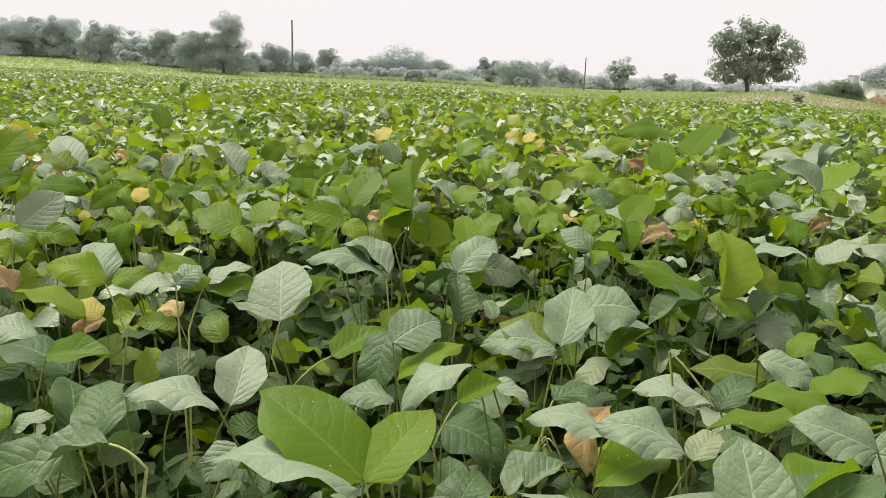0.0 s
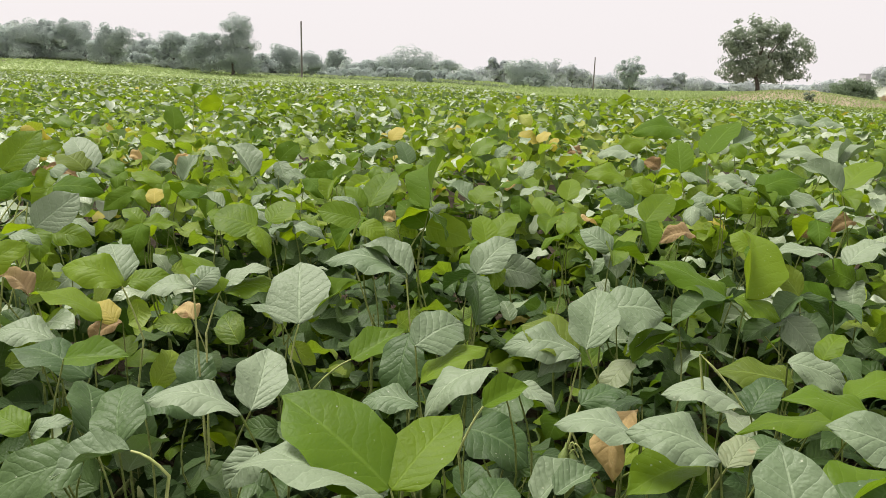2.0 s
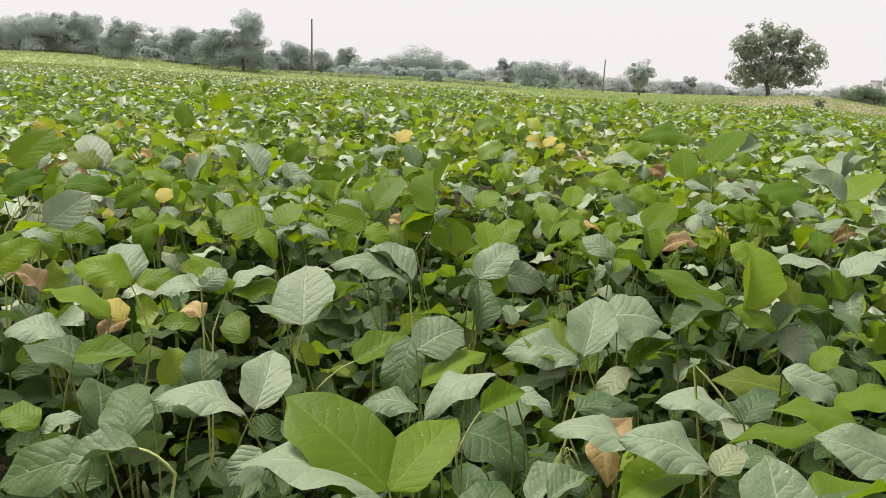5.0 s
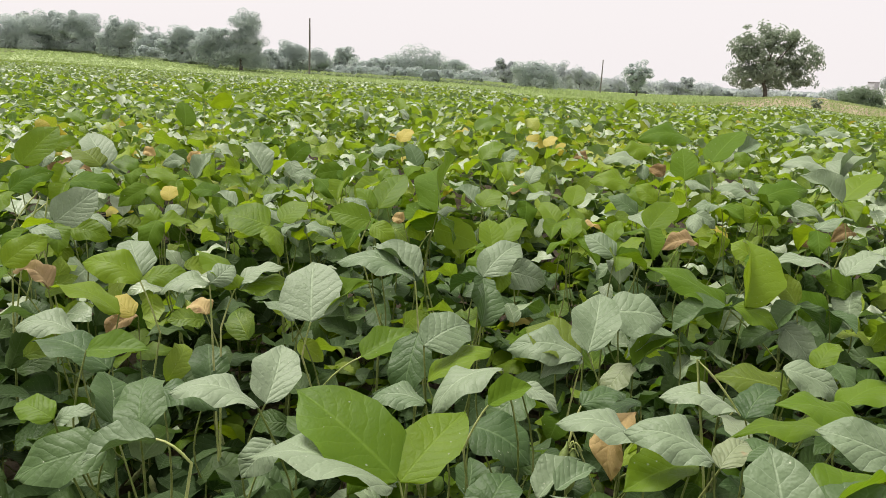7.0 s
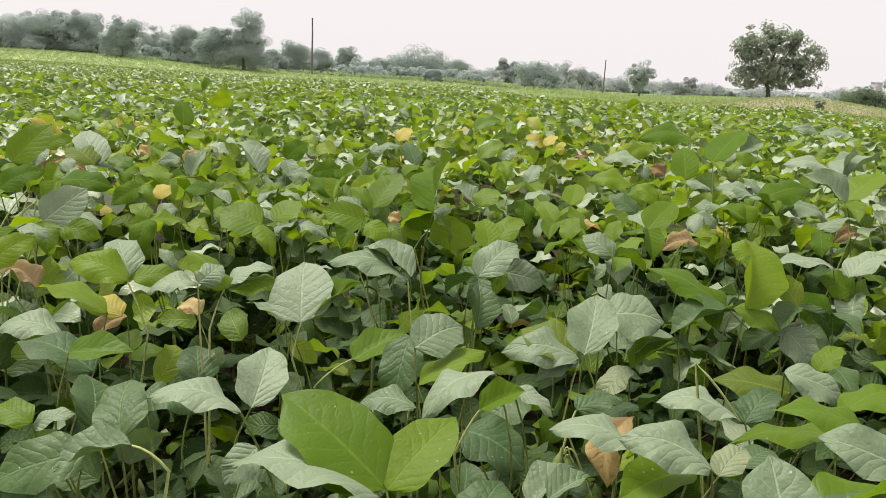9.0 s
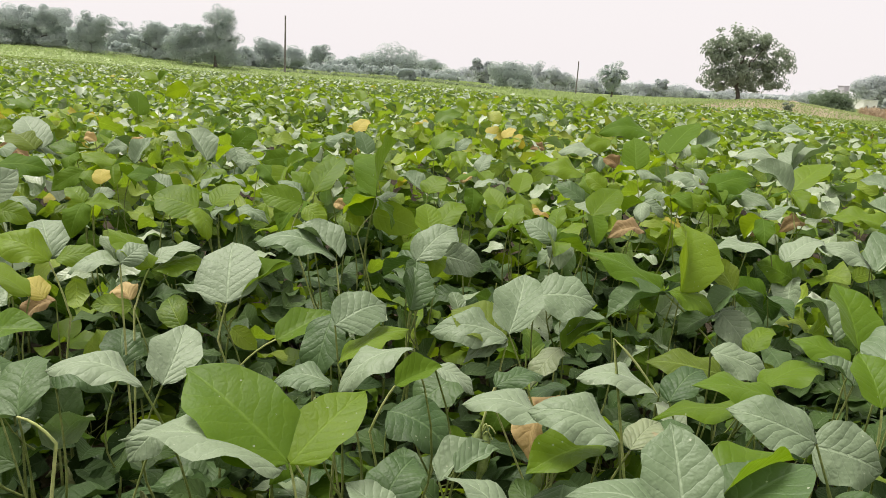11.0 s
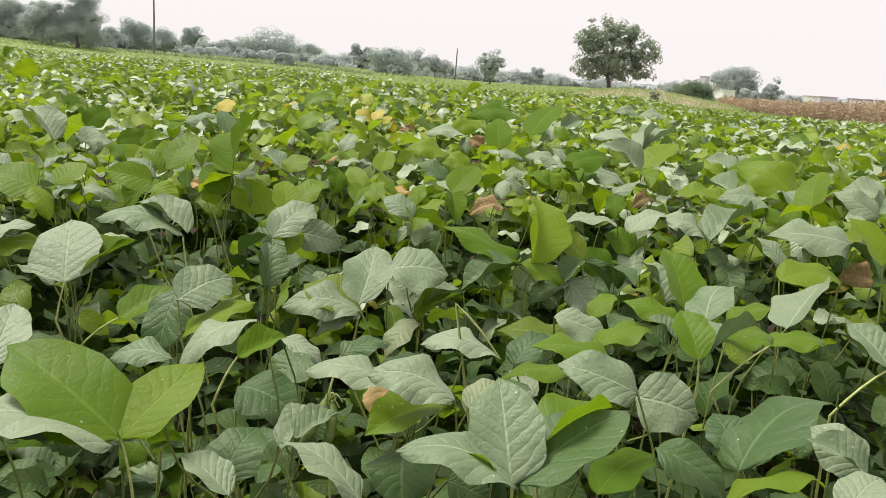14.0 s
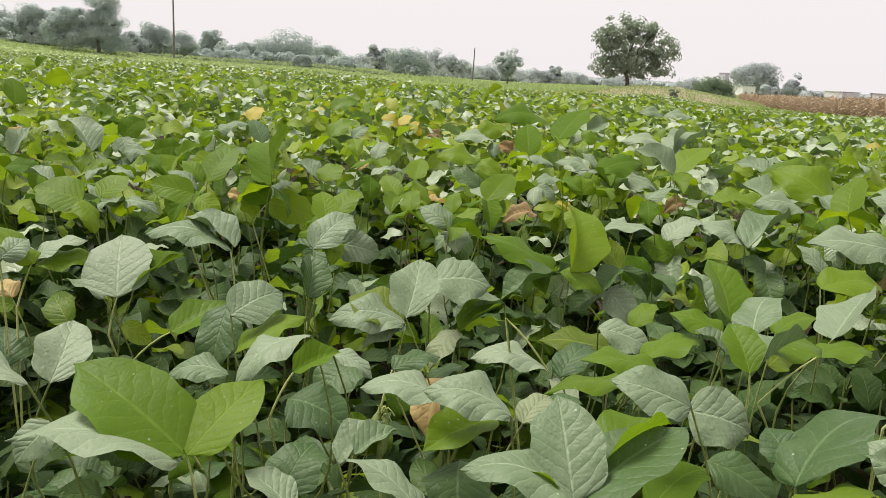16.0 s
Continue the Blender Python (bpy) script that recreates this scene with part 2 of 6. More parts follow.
def array_mesh(name, verts, quads, uvs=None, smooth_faces=True):
    """A mesh from numpy arrays: verts (n, 3), quads (m, 4), uvs for each vertex (n, 2)."""
    me = bpy.data.meshes.new(name)
    nv, nf = len(verts), len(quads)
    me.vertices.add(nv)
    me.vertices.foreach_set("co", np.asarray(verts, np.float32).ravel())
    me.loops.add(nf * 4)
    me.loops.foreach_set("vertex_index", np.asarray(quads, np.int32).ravel())
    me.polygons.add(nf)
    me.polygons.foreach_set("loop_start", np.arange(0, nf * 4, 4, dtype=np.int32))
    me.polygons.foreach_set("use_smooth", np.full(nf, smooth_faces))
    me.update(calc_edges=True)
    if uvs is not None:
        layer = me.uv_layers.new(name="UVMap")
        layer.data.foreach_set("uv", np.asarray(uvs, np.float32)[np.asarray(quads).ravel()].ravel())
    me.validate()
    return me


def blade(nl, nw, fold=0.15, arch=0.0, wave=0.0, curl=0.0, seed=0, twist=0.0, sweep=0.0, droop=0.0):
    """A unit leaflet: base at the origin, tip at (0, 1, 0), 1 wide, its upper side towards +z."""
    rng = np.random.RandomState(seed)
    ph = rng.uniform(0, 6.28, 4)
    v = (1 - np.cos(math.pi * np.linspace(0, 1, nl + 1))) / 2
    u = np.linspace(-1, 1, nw + 1)
    k = 2 * v ** 0.80 - 1
    half = 0.5 * np.clip(1 - k * k, 0.004, 1) ** (0.50 + 0.36 * v ** 3)
    half *= 1 + 0.04 * np.sin(v * 9 + ph[0]) + 0.02 * np.sin(v * 23 + ph[1])
    V, U = np.meshgrid(v, u, indexing="ij")
    X = half[:, None] * U * (1 + 0.05 * U * np.sin(V * 13 + ph[3]))
    Y = V - 0.05 * U ** 2 * (V - 0.5) + 0.012 * np.sin(U * 5 + ph[1])
    Z = fold * np.abs(U) * half[:, None] + arch * 4 * V * (1 - V)
    Z = Z + wave * np.sin(V * 11 + ph[2] + U * 1.2) * U ** 2 * half[:, None] * 2 + wave * 0.6 * np.sin(V * 7 + ph[3]) * U * half[:, None]
    Z = Z - curl * np.abs(U) ** 2.5 * half[:, None]
    tw = twist * (V - 0.35)
    X, Z = X * np.cos(tw) - Z * np.sin(tw), X * np.sin(tw) + Z * np.cos(tw)
    X = X + sweep * np.sin(math.pi * V)
    Z = Z - droop * np.clip(V - 0.55, 0, 1) ** 2 * 2.2
    verts = np.stack([X, Y, Z], -1).reshape(-1, 3)
    uvs = np.stack([(U + 1) / 2, V], -1).reshape(-1, 2)
    q = []
    for i in range(nl):
        for j in range(nw):
            a = i * (nw + 1) + j
            q.append((a, a + 1, a + nw + 2, a + nw + 1))
    return verts, np.array(q), uvs


def scattered(name, shapes, base, axis, normal, length, width):
    """Many blades in one mesh; shapes are taken in turn."""
    allv, allq, allu, off = [], [], [], 0
    axis = axis / np.linalg.norm(axis, axis=1, keepdims=True)
    normal = normal - (normal * axis).sum(1, keepdims=True) * axis
    normal /= np.linalg.norm(normal, axis=1, keepdims=True)
    side = np.cross(axis, normal)
    for k, (sv, sq, su) in enumerate(shapes):
        pick = np.arange(k, len(base), len(shapes))
        if not len(pick):
            continue
        P = (base[pick][:, None, :] + sv[None, :, 0:1] * side[pick][:, None, :] * width[pick][:, None, None]
             + sv[None, :, 1:2] * axis[pick][:, None, :] * length[pick][:, None, None]
             + sv[None, :, 2:3] * normal[pick][:, None, :] * length[pick][:, None, None])
        c = len(sv)
        allv.append(P.reshape(-1, 3))
        allq.append((sq[None] + (np.arange(len(pick)) * c)[:, None, None] + off).reshape(-1, 4))
        allu.append(np.tile(su, (len(pick), 1)))
        off += c * len(pick)
    return array_mesh(name, np.concatenate(allv), np.concatenate(allq), np.concatenate(allu))


def tube_mesh(name, points, radii, sides=5):
    """A tapered tube along points."""
    pts = [Vector(p) for p in points]
    verts, faces = [], []
    for i, p in enumerate(pts):
        d = (pts[min(i + 1, len(pts) - 1)] - pts[max(i - 1, 0)]).normalized()
        a = d.orthogonal().normalized() if i == 0 else (a - a.dot(d) * d).normalized()
        b = d.cross(a)
        for k in range(sides):
            w = 6.28318 * k / sides
            verts.append(p + radii[i] * (math.cos(w) * a + math.sin(w) * b))
    for i in range(len(pts) - 1):
        for k in range(sides):
            faces.append((i * sides + k, i * sides + (k + 1) % sides, (i + 1) * sides + (k + 1) % sides, (i + 1) * sides + k))
    return array_mesh(name, np.array([tuple(v) for v in verts]), np.array(faces))


def bow(a, b, sag, n=5):
    """Points on a gentle arc from a to b, bent by the vector sag."""
    a, b, s = Vector(a), Vector(b), Vector(sag)
    return [a.lerp(b, i / n) + s * (4 * (i / n) * (1 - i / n)) for i in range(n + 1)]


# ---- ground ----
gx = np.concatenate([-np.geomspace(2500, 10, 44), np.linspace(-8, 8, 17), np.geomspace(10, 2500, 44)])
gy = np.concatenate([-np.geomspace(2500, 10, 18), np.linspace(-8, 8, 17), np.geomspace(10, 118, 22), np.linspace(120, 156, 19), np.geomspace(165, 2500, 16)])
GX, GY = np.meshgrid(gx, gy, indexing="ij")
GZ = land(GX, GY) + 0.015 * fractal(GX, GY, 3.0) * (np.hypot(GX, GY) < 20)
gv = np.stack([GX, GY, GZ], -1).reshape(-1, 3)
gq = np.array([(i * len(gy) + j, (i + 1) * len(gy) + j, (i + 1) * len(gy) + j + 1, i * len(gy) + j + 1) for i in range(len(gx) - 1) for j in range(len(gy) - 1)])
ground = part("ground", array_mesh("ground", gv, gq), soil)
tagged(ground, "dark crumbly field soil beneath the crop", "ground", kind="structure")

# ---- the crop, plant by plant near the camera ----
FORMS = ((0.25, 0.04, 0.04, 0.02, 0.3, 0.05, 0.1), (0.08, 0.07, 0.06, 0.16, -0.5, -0.04, 0.3), (0.50, 0.07, 0.05, 0.04, 0.2, 0.03, 0.12), (0.14, 0.13, 0.07, 0.22, 0.5, 0.06, 0.35),
         (0.12, 0.11, 0.05, 0.10, -0.14, -0.03, 0.22), (0.36, 0.08, 0.05, 0.04, -0.6, 0.04, 0.25), (0.18, 0.05, 0.08, 0.1, 0.45, -0.05, 0.5), (0.60, 0.05, 0.04, 0.0, -0.25, 0.0, 0.2), (0.10, 0.09, 0.05, 0.3, 0.15, 0.05, 0.2), (0.10, 0.05, 0.015, 0.02, 0.04, 0.0, 0.05), (0.75, 0.14, 0.12, 0.55, 1.1, 0.10, 0.6))
SHAPES = [array_mesh("leaflet", *blade(10, 4, f, a, w, c, s, t, p, d)) for s, (f, a, w, c, t, p, d) in enumerate(FORMS)]
SHAPES += [array_mesh("leaflet", *blade(18, 8, f, a, w, c, s, t * 0.6, p, d * 0.5)) for s, (f, a, w, c, t, p, d) in enumerate(FORMS)]
MESHES = {}
TONE_LABEL = {"yellowed_leaf": "yellowed leaflet", "withered_leaf": "withered orange-brown leaflet", "dry_leaf": "dry curled brown leaflet"}


def leaflet_mesh(k, material):
    key = (k, material.name)
    if key not in MESHES:
        me = SHAPES[k].copy()
        me.materials.append(material)
        MESHES[key] = me
    return MESHES[key]


pick_shape = random.Random(11)
sway = random.Random(17)


def hero_leaflet(parent, base, tip, width, roll, material, form=None, simple=False):
    """One leaflet from its base to its tip, turned by roll about the midrib from facing the sky."""
    b, t = Vector(base), Vector(tip)
    a = (t - b).normalized()
    u = (Vector((0, 0, 1)) - a.z * a).normalized()
    n = Matrix.Rotation(radians(roll), 3, a) @ u
    x = a.cross(n)
    k = pick_shape.randrange(9) if form is None else form
    k += 0 if simple else len(FORMS)
    ob = part("leaflet", leaflet_mesh(k, material), None, parent, TONE_LABEL.get(material.name, ""))
    length = (t - b).length
    m = Matrix(((x.x * width, a.x * length, n.x * length, b.x), (x.y * width, a.y * length, n.y * length, b.y), (x.z * width, a.z * length, n.z * length, b.z), (0, 0, 0, 1)))
    ob.matrix_basis = parent.matrix_basis.inverted() @ (parent.parent.matrix_basis.inverted() @ m if parent.parent else m)
    return ob


def hero_plant(x, y, top, label="green soybean plant with broad three-part leaves rooted in soil"):
    """A soybean plant: an upright, slightly bent stem to which leaves are added."""
    e = new("soybean_plant")
    e.empty_display_size = 0.05
    e.matrix_basis = pose(x, y, float(land(x, y)) - 0.01)
    tagged(e, label, "soybean plant", "soybean plants of the field")
    e["top"] = top
    lean = (pick_shape.uniform(-0.02, 0.02), pick_shape.uniform(-0.02, 0.02), 0)
    pts = bow((0, 0, 0), (lean[0], lean[1], top * 0.74), (lean[1], lean[0], 0), 6)
    part("stem", tube_mesh("stem", pts, [0.0036, 0.0034, 0.0031, 0.0028, 0.0024, 0.002, 0.0014], 5), stem_green, e)
    return e


def hero_leaf(plant, joint, via=None, material=None):
    """A petiole from the plant's stem to the joint where the leaflets sit."""
    j = plant.matrix_basis.inverted() @ Vector(joint)
    top = plant["top"]
    z = max(0.08, min(top * 0.70, j.z - 0.10 - 0.3 * math.hypot(j.x, j.y)))
    if via is None:
        pts = bow((0, 0, z), j, (j.x * 0.15 + sway.uniform(-0.035, 0.035), j.y * 0.15 + sway.uniform(-0.035, 0.035), -0.015), 7)
    else:
        k = plant.matrix_basis.inverted() @ Vector(via)
        z = max(0.05, min(z, k.z - 0.05))
        pts = bow((0, 0, z), k, (0, 0, 0), 3)[:-1] + bow(k, j, (0, 0, 0.004), 4)
    rad = [0.0016 - 0.0006 * i / (len(pts) - 1) for i in range(len(pts))]
    return part("petiole", tube_mesh("petiole", pts, rad, 5), material or (stem_green if via is None else petiole_pale), plant)


def companions(leaf, joint, tip):
    """The two side leaflets of a leaf whose end leaflet stands out; they hang lower and point away from it."""
    j = Vector(joint)
    ahead = math.atan2(tip[1] - joint[1], tip[0] - joint[0])
    for turn in (2.0, -2.0):
        d, el = ahead + turn + pick_shape.uniform(-0.5, 0.5), pick_shape.uniform(-0.85, -0.15)
        size = pick_shape.uniform(0.058, 0.076)
        end = j + Vector((math.cos(d) * math.cos(el), math.sin(d) * math.cos(el), math.sin(el))) * size
        # nearer pairs get only the darker tones, as shade under the leaves
        hero_leaflet(leaf, joint, tuple(end), size * pick_shape.uniform(0.55, 0.66), pick_shape.uniform(-25, 25), pick_shape.choice((deep_green, fresh, fresh, deep_green, pale) if joint[1] > 1.35 else (mature, deep_green, mature)))


def pod(plant, top, tip):
    """A flat hairy pod with swellings over its seeds, hanging from a short stalk."""
    inside = plant.matrix_basis.inverted()
    a, b = inside @ Vector(top), inside @ Vector(tip)
    pts = bow(a, b, (0.004, -0.003, 0), 12)
    rad = [0.0010, 0.0014, 0.0036, 0.0050, 0.0044, 0.0052, 0.0056, 0.0046, 0.0052, 0.0050, 0.0036, 0.0018, 0.0004]
    return part("pod", tube_mesh("pod", pts, rad, 8), pod_green, plant, "plump green hairy seed pod")


def random_plant(rng, top, leaves, spread, tones):
    """A soybean plant with trifoliate leaves all round, the upper ones held high."""
    p = hero_plant(0, 0, top)
    for i in range(leaves):
        f = (i + 0.5) / leaves
        ang = i * 2.4 + rng.uniform(-0.5, 0.5)
        r = spread * rng.uniform(0.45, 1.0) * (1.05 - 0.35 * f)
        jz = top * (0.52 + 0.50 * f) + rng.uniform(-0.03, 0.03)
        j = Vector((r * math.cos(ang), r * math.sin(ang), jz))
        lf = hero_leaf(p, tuple(p.matrix_basis @ j), None, stem_green)
        size = rng.uniform(0.075, 0.105)
        pitch = rng.uniform(-0.55, 0.65)
        tone = rng.choice(tones)
        for k, off in enumerate((0.0, 1.35, -1.35)):
            d = ang + off + rng.uniform(-0.25, 0.25)
            el = pitch * (1 if k == 0 else 0.7) + rng.uniform(-0.35, 0.35)
            b = p.matrix_basis @ (j + Vector((math.cos(d), math.sin(d), 0)) * (0.018 if k == 0 else 0.004))
            tip = b + Vector((math.cos(d) * math.cos(el), math.sin(d) * math.cos(el), math.sin(el))) * size * (1.08 if k == 0 else 0.95)
            hero_leaflet(lf, tuple(b), tuple(tip), size * rng.uniform(0.58, 0.70), rng.uniform(-45, 45), tone, rng.randrange(9), True)
    return p


# plants whose leaves stand out along the walk
p = hero_plant(0.432, 0.671, 0.57, "soybean plant with pale greyish upper leaves")
lf = hero_leaf(p, (0.422, 0.572, 0.600))
hero_leaflet(lf, (0.422, 0.572, 0.600), (0.462, 0.592, 0.616), 0.034, 6, pale, 4)
lf = hero_leaf(p, (0.477, 0.629, 0.600))
hero_leaflet(lf, (0.477, 0.629, 0.600), (0.447, 0.659, 0.624), 0.039, -50, pale, 4)
hero_leaflet(lf, (0.465, 0.611, 0.605), (0.425, 0.631, 0.627), 0.031, -20, pale, 2)
lf = hero_leaf(p, (0.444, 0.641, 0.590))
hero_leaflet(lf, (0.444, 0.641, 0.590), (0.356, 0.621, 0.584), 0.056, 20, fresh, 1)
p = hero_plant(0.198, 0.690, 0.58, "soybean plant with bright yellow-green young leaves on top")
lf = hero_leaf(p, (0.194, 0.617, 0.600), via=(0.195, 0.617, 0.589))
hero_leaflet(lf, (0.194, 0.617, 0.600), (0.194, 0.677, 0.657), 0.058, -10, pale, 9)
hero_leaflet(lf, (0.198, 0.619, 0.600), (0.293, 0.659, 0.638), 0.068, 0, mature, 9)
hero_leaflet(lf, (0.196, 0.611, 0.600), (0.115, 0.631, 0.626), 0.054, 4, pale, 3)
hero_leaflet(lf, (0.196, 0.615, 0.597), (0.154, 0.645, 0.620), 0.035, -2, young, 2)
lf = hero_leaf(p, (0.217, 0.643, 0.610))
hero_leaflet(lf, (0.217, 0.643, 0.610), (0.287, 0.673, 0.636), 0.049, -20, young, 2)
p = hero_plant(0.100, 0.683, 0.55, "soybean plant with pale greyish upper leaves")
lf = hero_leaf(p, (0.092, 0.650, 0.570))
hero_leaflet(lf, (0.092, 0.650, 0.570), (0.034, 0.690, 0.602), 0.048, 14, pale, 4)
p = hero_plant(0.376, 0.754, 0.56)
lf = hero_leaf(p, (0.397, 0.668, 0.580))
hero_leaflet(lf, (0.397, 0.668, 0.580), (0.512, 0.728, 0.619), 0.084, -20, mature, 4)
lf = hero_leaf(p, (0.414, 0.697, 0.580))
hero_leaflet(lf, (0.414, 0.697, 0.580), (0.407, 0.737, 0.601), 0.037, -20, mature, 4)
p = hero_plant(-0.289, 0.713, 0.62, "soybean plant with pale greyish upper leaves")
lf = hero_leaf(p, (-0.274, 0.671, 0.640), via=(-0.247, 0.671, 0.621))
hero_leaflet(lf, (-0.274, 0.671, 0.640), (-0.324, 0.651, 0.627), 0.034, -4, pale, 2)
p = hero_plant(0.043, 0.788, 0.51, "soybean plant with pale greyish upper leaves")
lf = hero_leaf(p, (-0.005, 0.697, 0.550))
hero_leaflet(lf, (-0.005, 0.697, 0.550), (-0.045, 0.727, 0.571), 0.034, 2, pale, 0)
lf = hero_leaf(p, (0.043, 0.733, 0.580))
hero_leaflet(lf, (0.043, 0.733, 0.580), (0.081, 0.753, 0.593), 0.028, 6, pale, 2)
lf = hero_leaf(p, (-0.017, 0.751, 0.530))
hero_leaflet(lf, (-0.017, 0.751, 0.530), (0.010, 0.801, 0.560), 0.051, 8, mature, 4)
lf = hero_leaf(p, (0.031, 0.754, 0.560))
hero_leaflet(lf, (0.031, 0.754, 0.560), (0.072, 0.784, 0.586), 0.035, -4, pale, 2)
p = hero_plant(0.345, 0.790, 0.52, "soybean plant with pale greyish upper leaves")
lf = hero_leaf(p, (0.295, 0.706, 0.540))
hero_leaflet(lf, (0.295, 0.706, 0.540), (0.357, 0.736, 0.563), 0.045, 0, deep_green, 4)
lf = hero_leaf(p, (0.332, 0.732, 0.620))
hero_leaflet(lf, (0.332, 0.732, 0.620), (0.264, 0.752, 0.640), 0.046, -40, pale, 4)
lf = hero_leaf(p, (0.349, 0.772, 0.600))
hero_leaflet(lf, (0.349, 0.772, 0.600), (0.404, 0.752, 0.588), 0.057, 56, pale, 4)
p = hero_plant(-0.081, 0.764, 0.56, "soybean plant with bright yellow-green young leaves on top")
lf = hero_leaf(p, (-0.090, 0.727, 0.585), via=(-0.082, 0.727, 0.540))
hero_leaflet(lf, (-0.090, 0.727, 0.585), (-0.188, 0.782, 0.641), 0.078, -20, young, 9)
hero_leaflet(lf, (-0.089, 0.725, 0.585), (-0.035, 0.785, 0.626), 0.056, 12, fresh, 9)
hero_leaflet(lf, (-0.093, 0.725, 0.580), (-0.222, 0.725, 0.605), 0.082, 6, pale, 4)
p = hero_plant(0.185, 0.825, 0.51, "soybean plant with leaves blotched by brown spots")
lf = hero_leaf(p, (0.172, 0.728, 0.615))
hero_leaflet(lf, (0.172, 0.728, 0.615), (0.100, 0.748, 0.634), 0.048, -20, pale, 3)
lf = hero_leaf(p, (0.176, 0.752, 0.530))
hero_leaflet(lf, (0.176, 0.752, 0.530), (0.214, 0.742, 0.514), 0.034, 56, mature, 4)
lf = hero_leaf(p, (0.165, 0.757, 0.600))
hero_leaflet(lf, (0.165, 0.757, 0.600), (0.099, 0.727, 0.586), 0.046, -12, fresh, 0)
lf = hero_leaf(p, (0.193, 0.768, 0.590))
hero_leaflet(lf, (0.193, 0.768, 0.590), (0.226, 0.798, 0.605), 0.029, 8, blotched, 4)
p = hero_plant(0.580, 0.810, 0.62, "soybean plant with pale greyish upper leaves")
lf = hero_leaf(p, (0.579, 0.743, 0.640), via=(0.527, 0.743, 0.594))
hero_leaflet(lf, (0.579, 0.743, 0.640), (0.566, 0.793, 0.669), 0.037, -10, pale, 0)
p = hero_plant(-0.205, 0.812, 0.56, "soybean plant with pale greyish upper leaves")
lf = hero_leaf(p, (-0.217, 0.759, 0.630))
hero_leaflet(lf, (-0.217, 0.759, 0.630), (-0.295, 0.759, 0.646), 0.049, 2, pale, 3)
lf = hero_leaf(p, (-0.213, 0.799, 0.580))
hero_leaflet(lf, (-0.213, 0.799, 0.580), (-0.239, 0.779, 0.552), 0.035, -34, pale, 4)
p = hero_plant(-0.357, 0.858, 0.55, "soybean plant with bright yellow-green young leaves on top")
lf = hero_leaf(p, (-0.358, 0.774, 0.580))
hero_leaflet(lf, (-0.358, 0.774, 0.580), (-0.437, 0.754, 0.555), 0.052, -40, mature, 4)
lf = hero_leaf(p, (-0.329, 0.777, 0.590))
hero_leaflet(lf, (-0.329, 0.777, 0.590), (-0.346, 0.847, 0.622), 0.049, -14, mature, 4)
lf = hero_leaf(p, (-0.421, 0.803, 0.590))
hero_leaflet(lf, (-0.421, 0.803, 0.590), (-0.467, 0.823, 0.597), 0.031, -24, young, 4)
hero_leaflet(lf, (-0.427, 0.812, 0.580), (-0.390, 0.822, 0.594), 0.025, 16, pale, 4)
lf = hero_leaf(p, (-0.382, 0.840, 0.570))
hero_leaflet(lf, (-0.382, 0.840, 0.570), (-0.412, 0.900, 0.603), 0.046, 30, mature, 4)
p = hero_plant(0.123, 0.810, 0.53, "soybean plant with pale greyish upper leaves")
lf = hero_leaf(p, (0.141, 0.777, 0.550))
hero_leaflet(lf, (0.141, 0.777, 0.550), (0.134, 0.727, 0.516), 0.058, 0, mature, 3)
lf = hero_leaf(p, (0.129, 0.780, 0.600))
hero_leaflet(lf, (0.129, 0.780, 0.600), (0.050, 0.800, 0.617), 0.052, 2, pale, 3)
p = hero_plant(0.427, 0.860, 0.52, "soybean plant with bright yellow-green young leaves on top")
lf = hero_leaf(p, (0.414, 0.787, 0.630), via=(0.416, 0.787, 0.599))
hero_leaflet(lf, (0.414, 0.787, 0.630), (0.414, 0.837, 0.665), 0.038, -8, young, 0)
hero_leaflet(lf, (0.422, 0.795, 0.625), (0.493, 0.825, 0.656), 0.051, -30, pale, 2)
lf = hero_leaf(p, (0.385, 0.790, 0.540))
hero_leaflet(lf, (0.385, 0.790, 0.540), (0.444, 0.750, 0.506), 0.049, 26, mature, 4)
lf = hero_leaf(p, (0.417, 0.842, 0.630))
hero_leaflet(lf, (0.417, 0.842, 0.630), (0.391, 0.862, 0.649), 0.024, -8, pale, 2)
p = hero_plant(0.249, 0.910, 0.56, "soybean plant with pale greyish upper leaves")
lf = hero_leaf(p, (0.229, 0.807, 0.580))
hero_leaflet(lf, (0.229, 0.807, 0.580), (0.263, 0.827, 0.590), 0.039, 0, mature, 4)
lf = hero_leaf(p, (0.243, 0.866, 0.600), via=(0.194, 0.866, 0.657))
hero_leaflet(lf, (0.243, 0.866, 0.600), (0.164, 0.876, 0.617), 0.050, -2, pale, 3)
p = hero_plant(-0.014, 0.937, 0.58, "soybean plant with pale greyish upper leaves")
lf = hero_leaf(p, (-0.012, 0.839, 0.610), via=(-0.034, 0.839, 0.563))
hero_leaflet(lf, (-0.012, 0.839, 0.610), (0.032, 0.859, 0.624), 0.031, 24, deep_green, 2)
lf = hero_leaf(p, (-0.073, 0.857, 0.600))
hero_leaflet(lf, (-0.073, 0.857, 0.600), (-0.131, 0.867, 0.600), 0.037, -14, pale, 3)
lf = hero_leaf(p, (0.003, 0.887, 0.630))
hero_leaflet(lf, (0.003, 0.887, 0.630), (-0.070, 0.857, 0.594), 0.054, 4, pale, 3)
p = hero_plant(0.343, 0.938, 0.56, "soybean plant with bright yellow-green young leaves on top")
lf = hero_leaf(p, (0.351, 0.848, 0.610))
hero_leaflet(lf, (0.351, 0.848, 0.610), (0.269, 0.848, 0.625), 0.052, -16, young, 1)
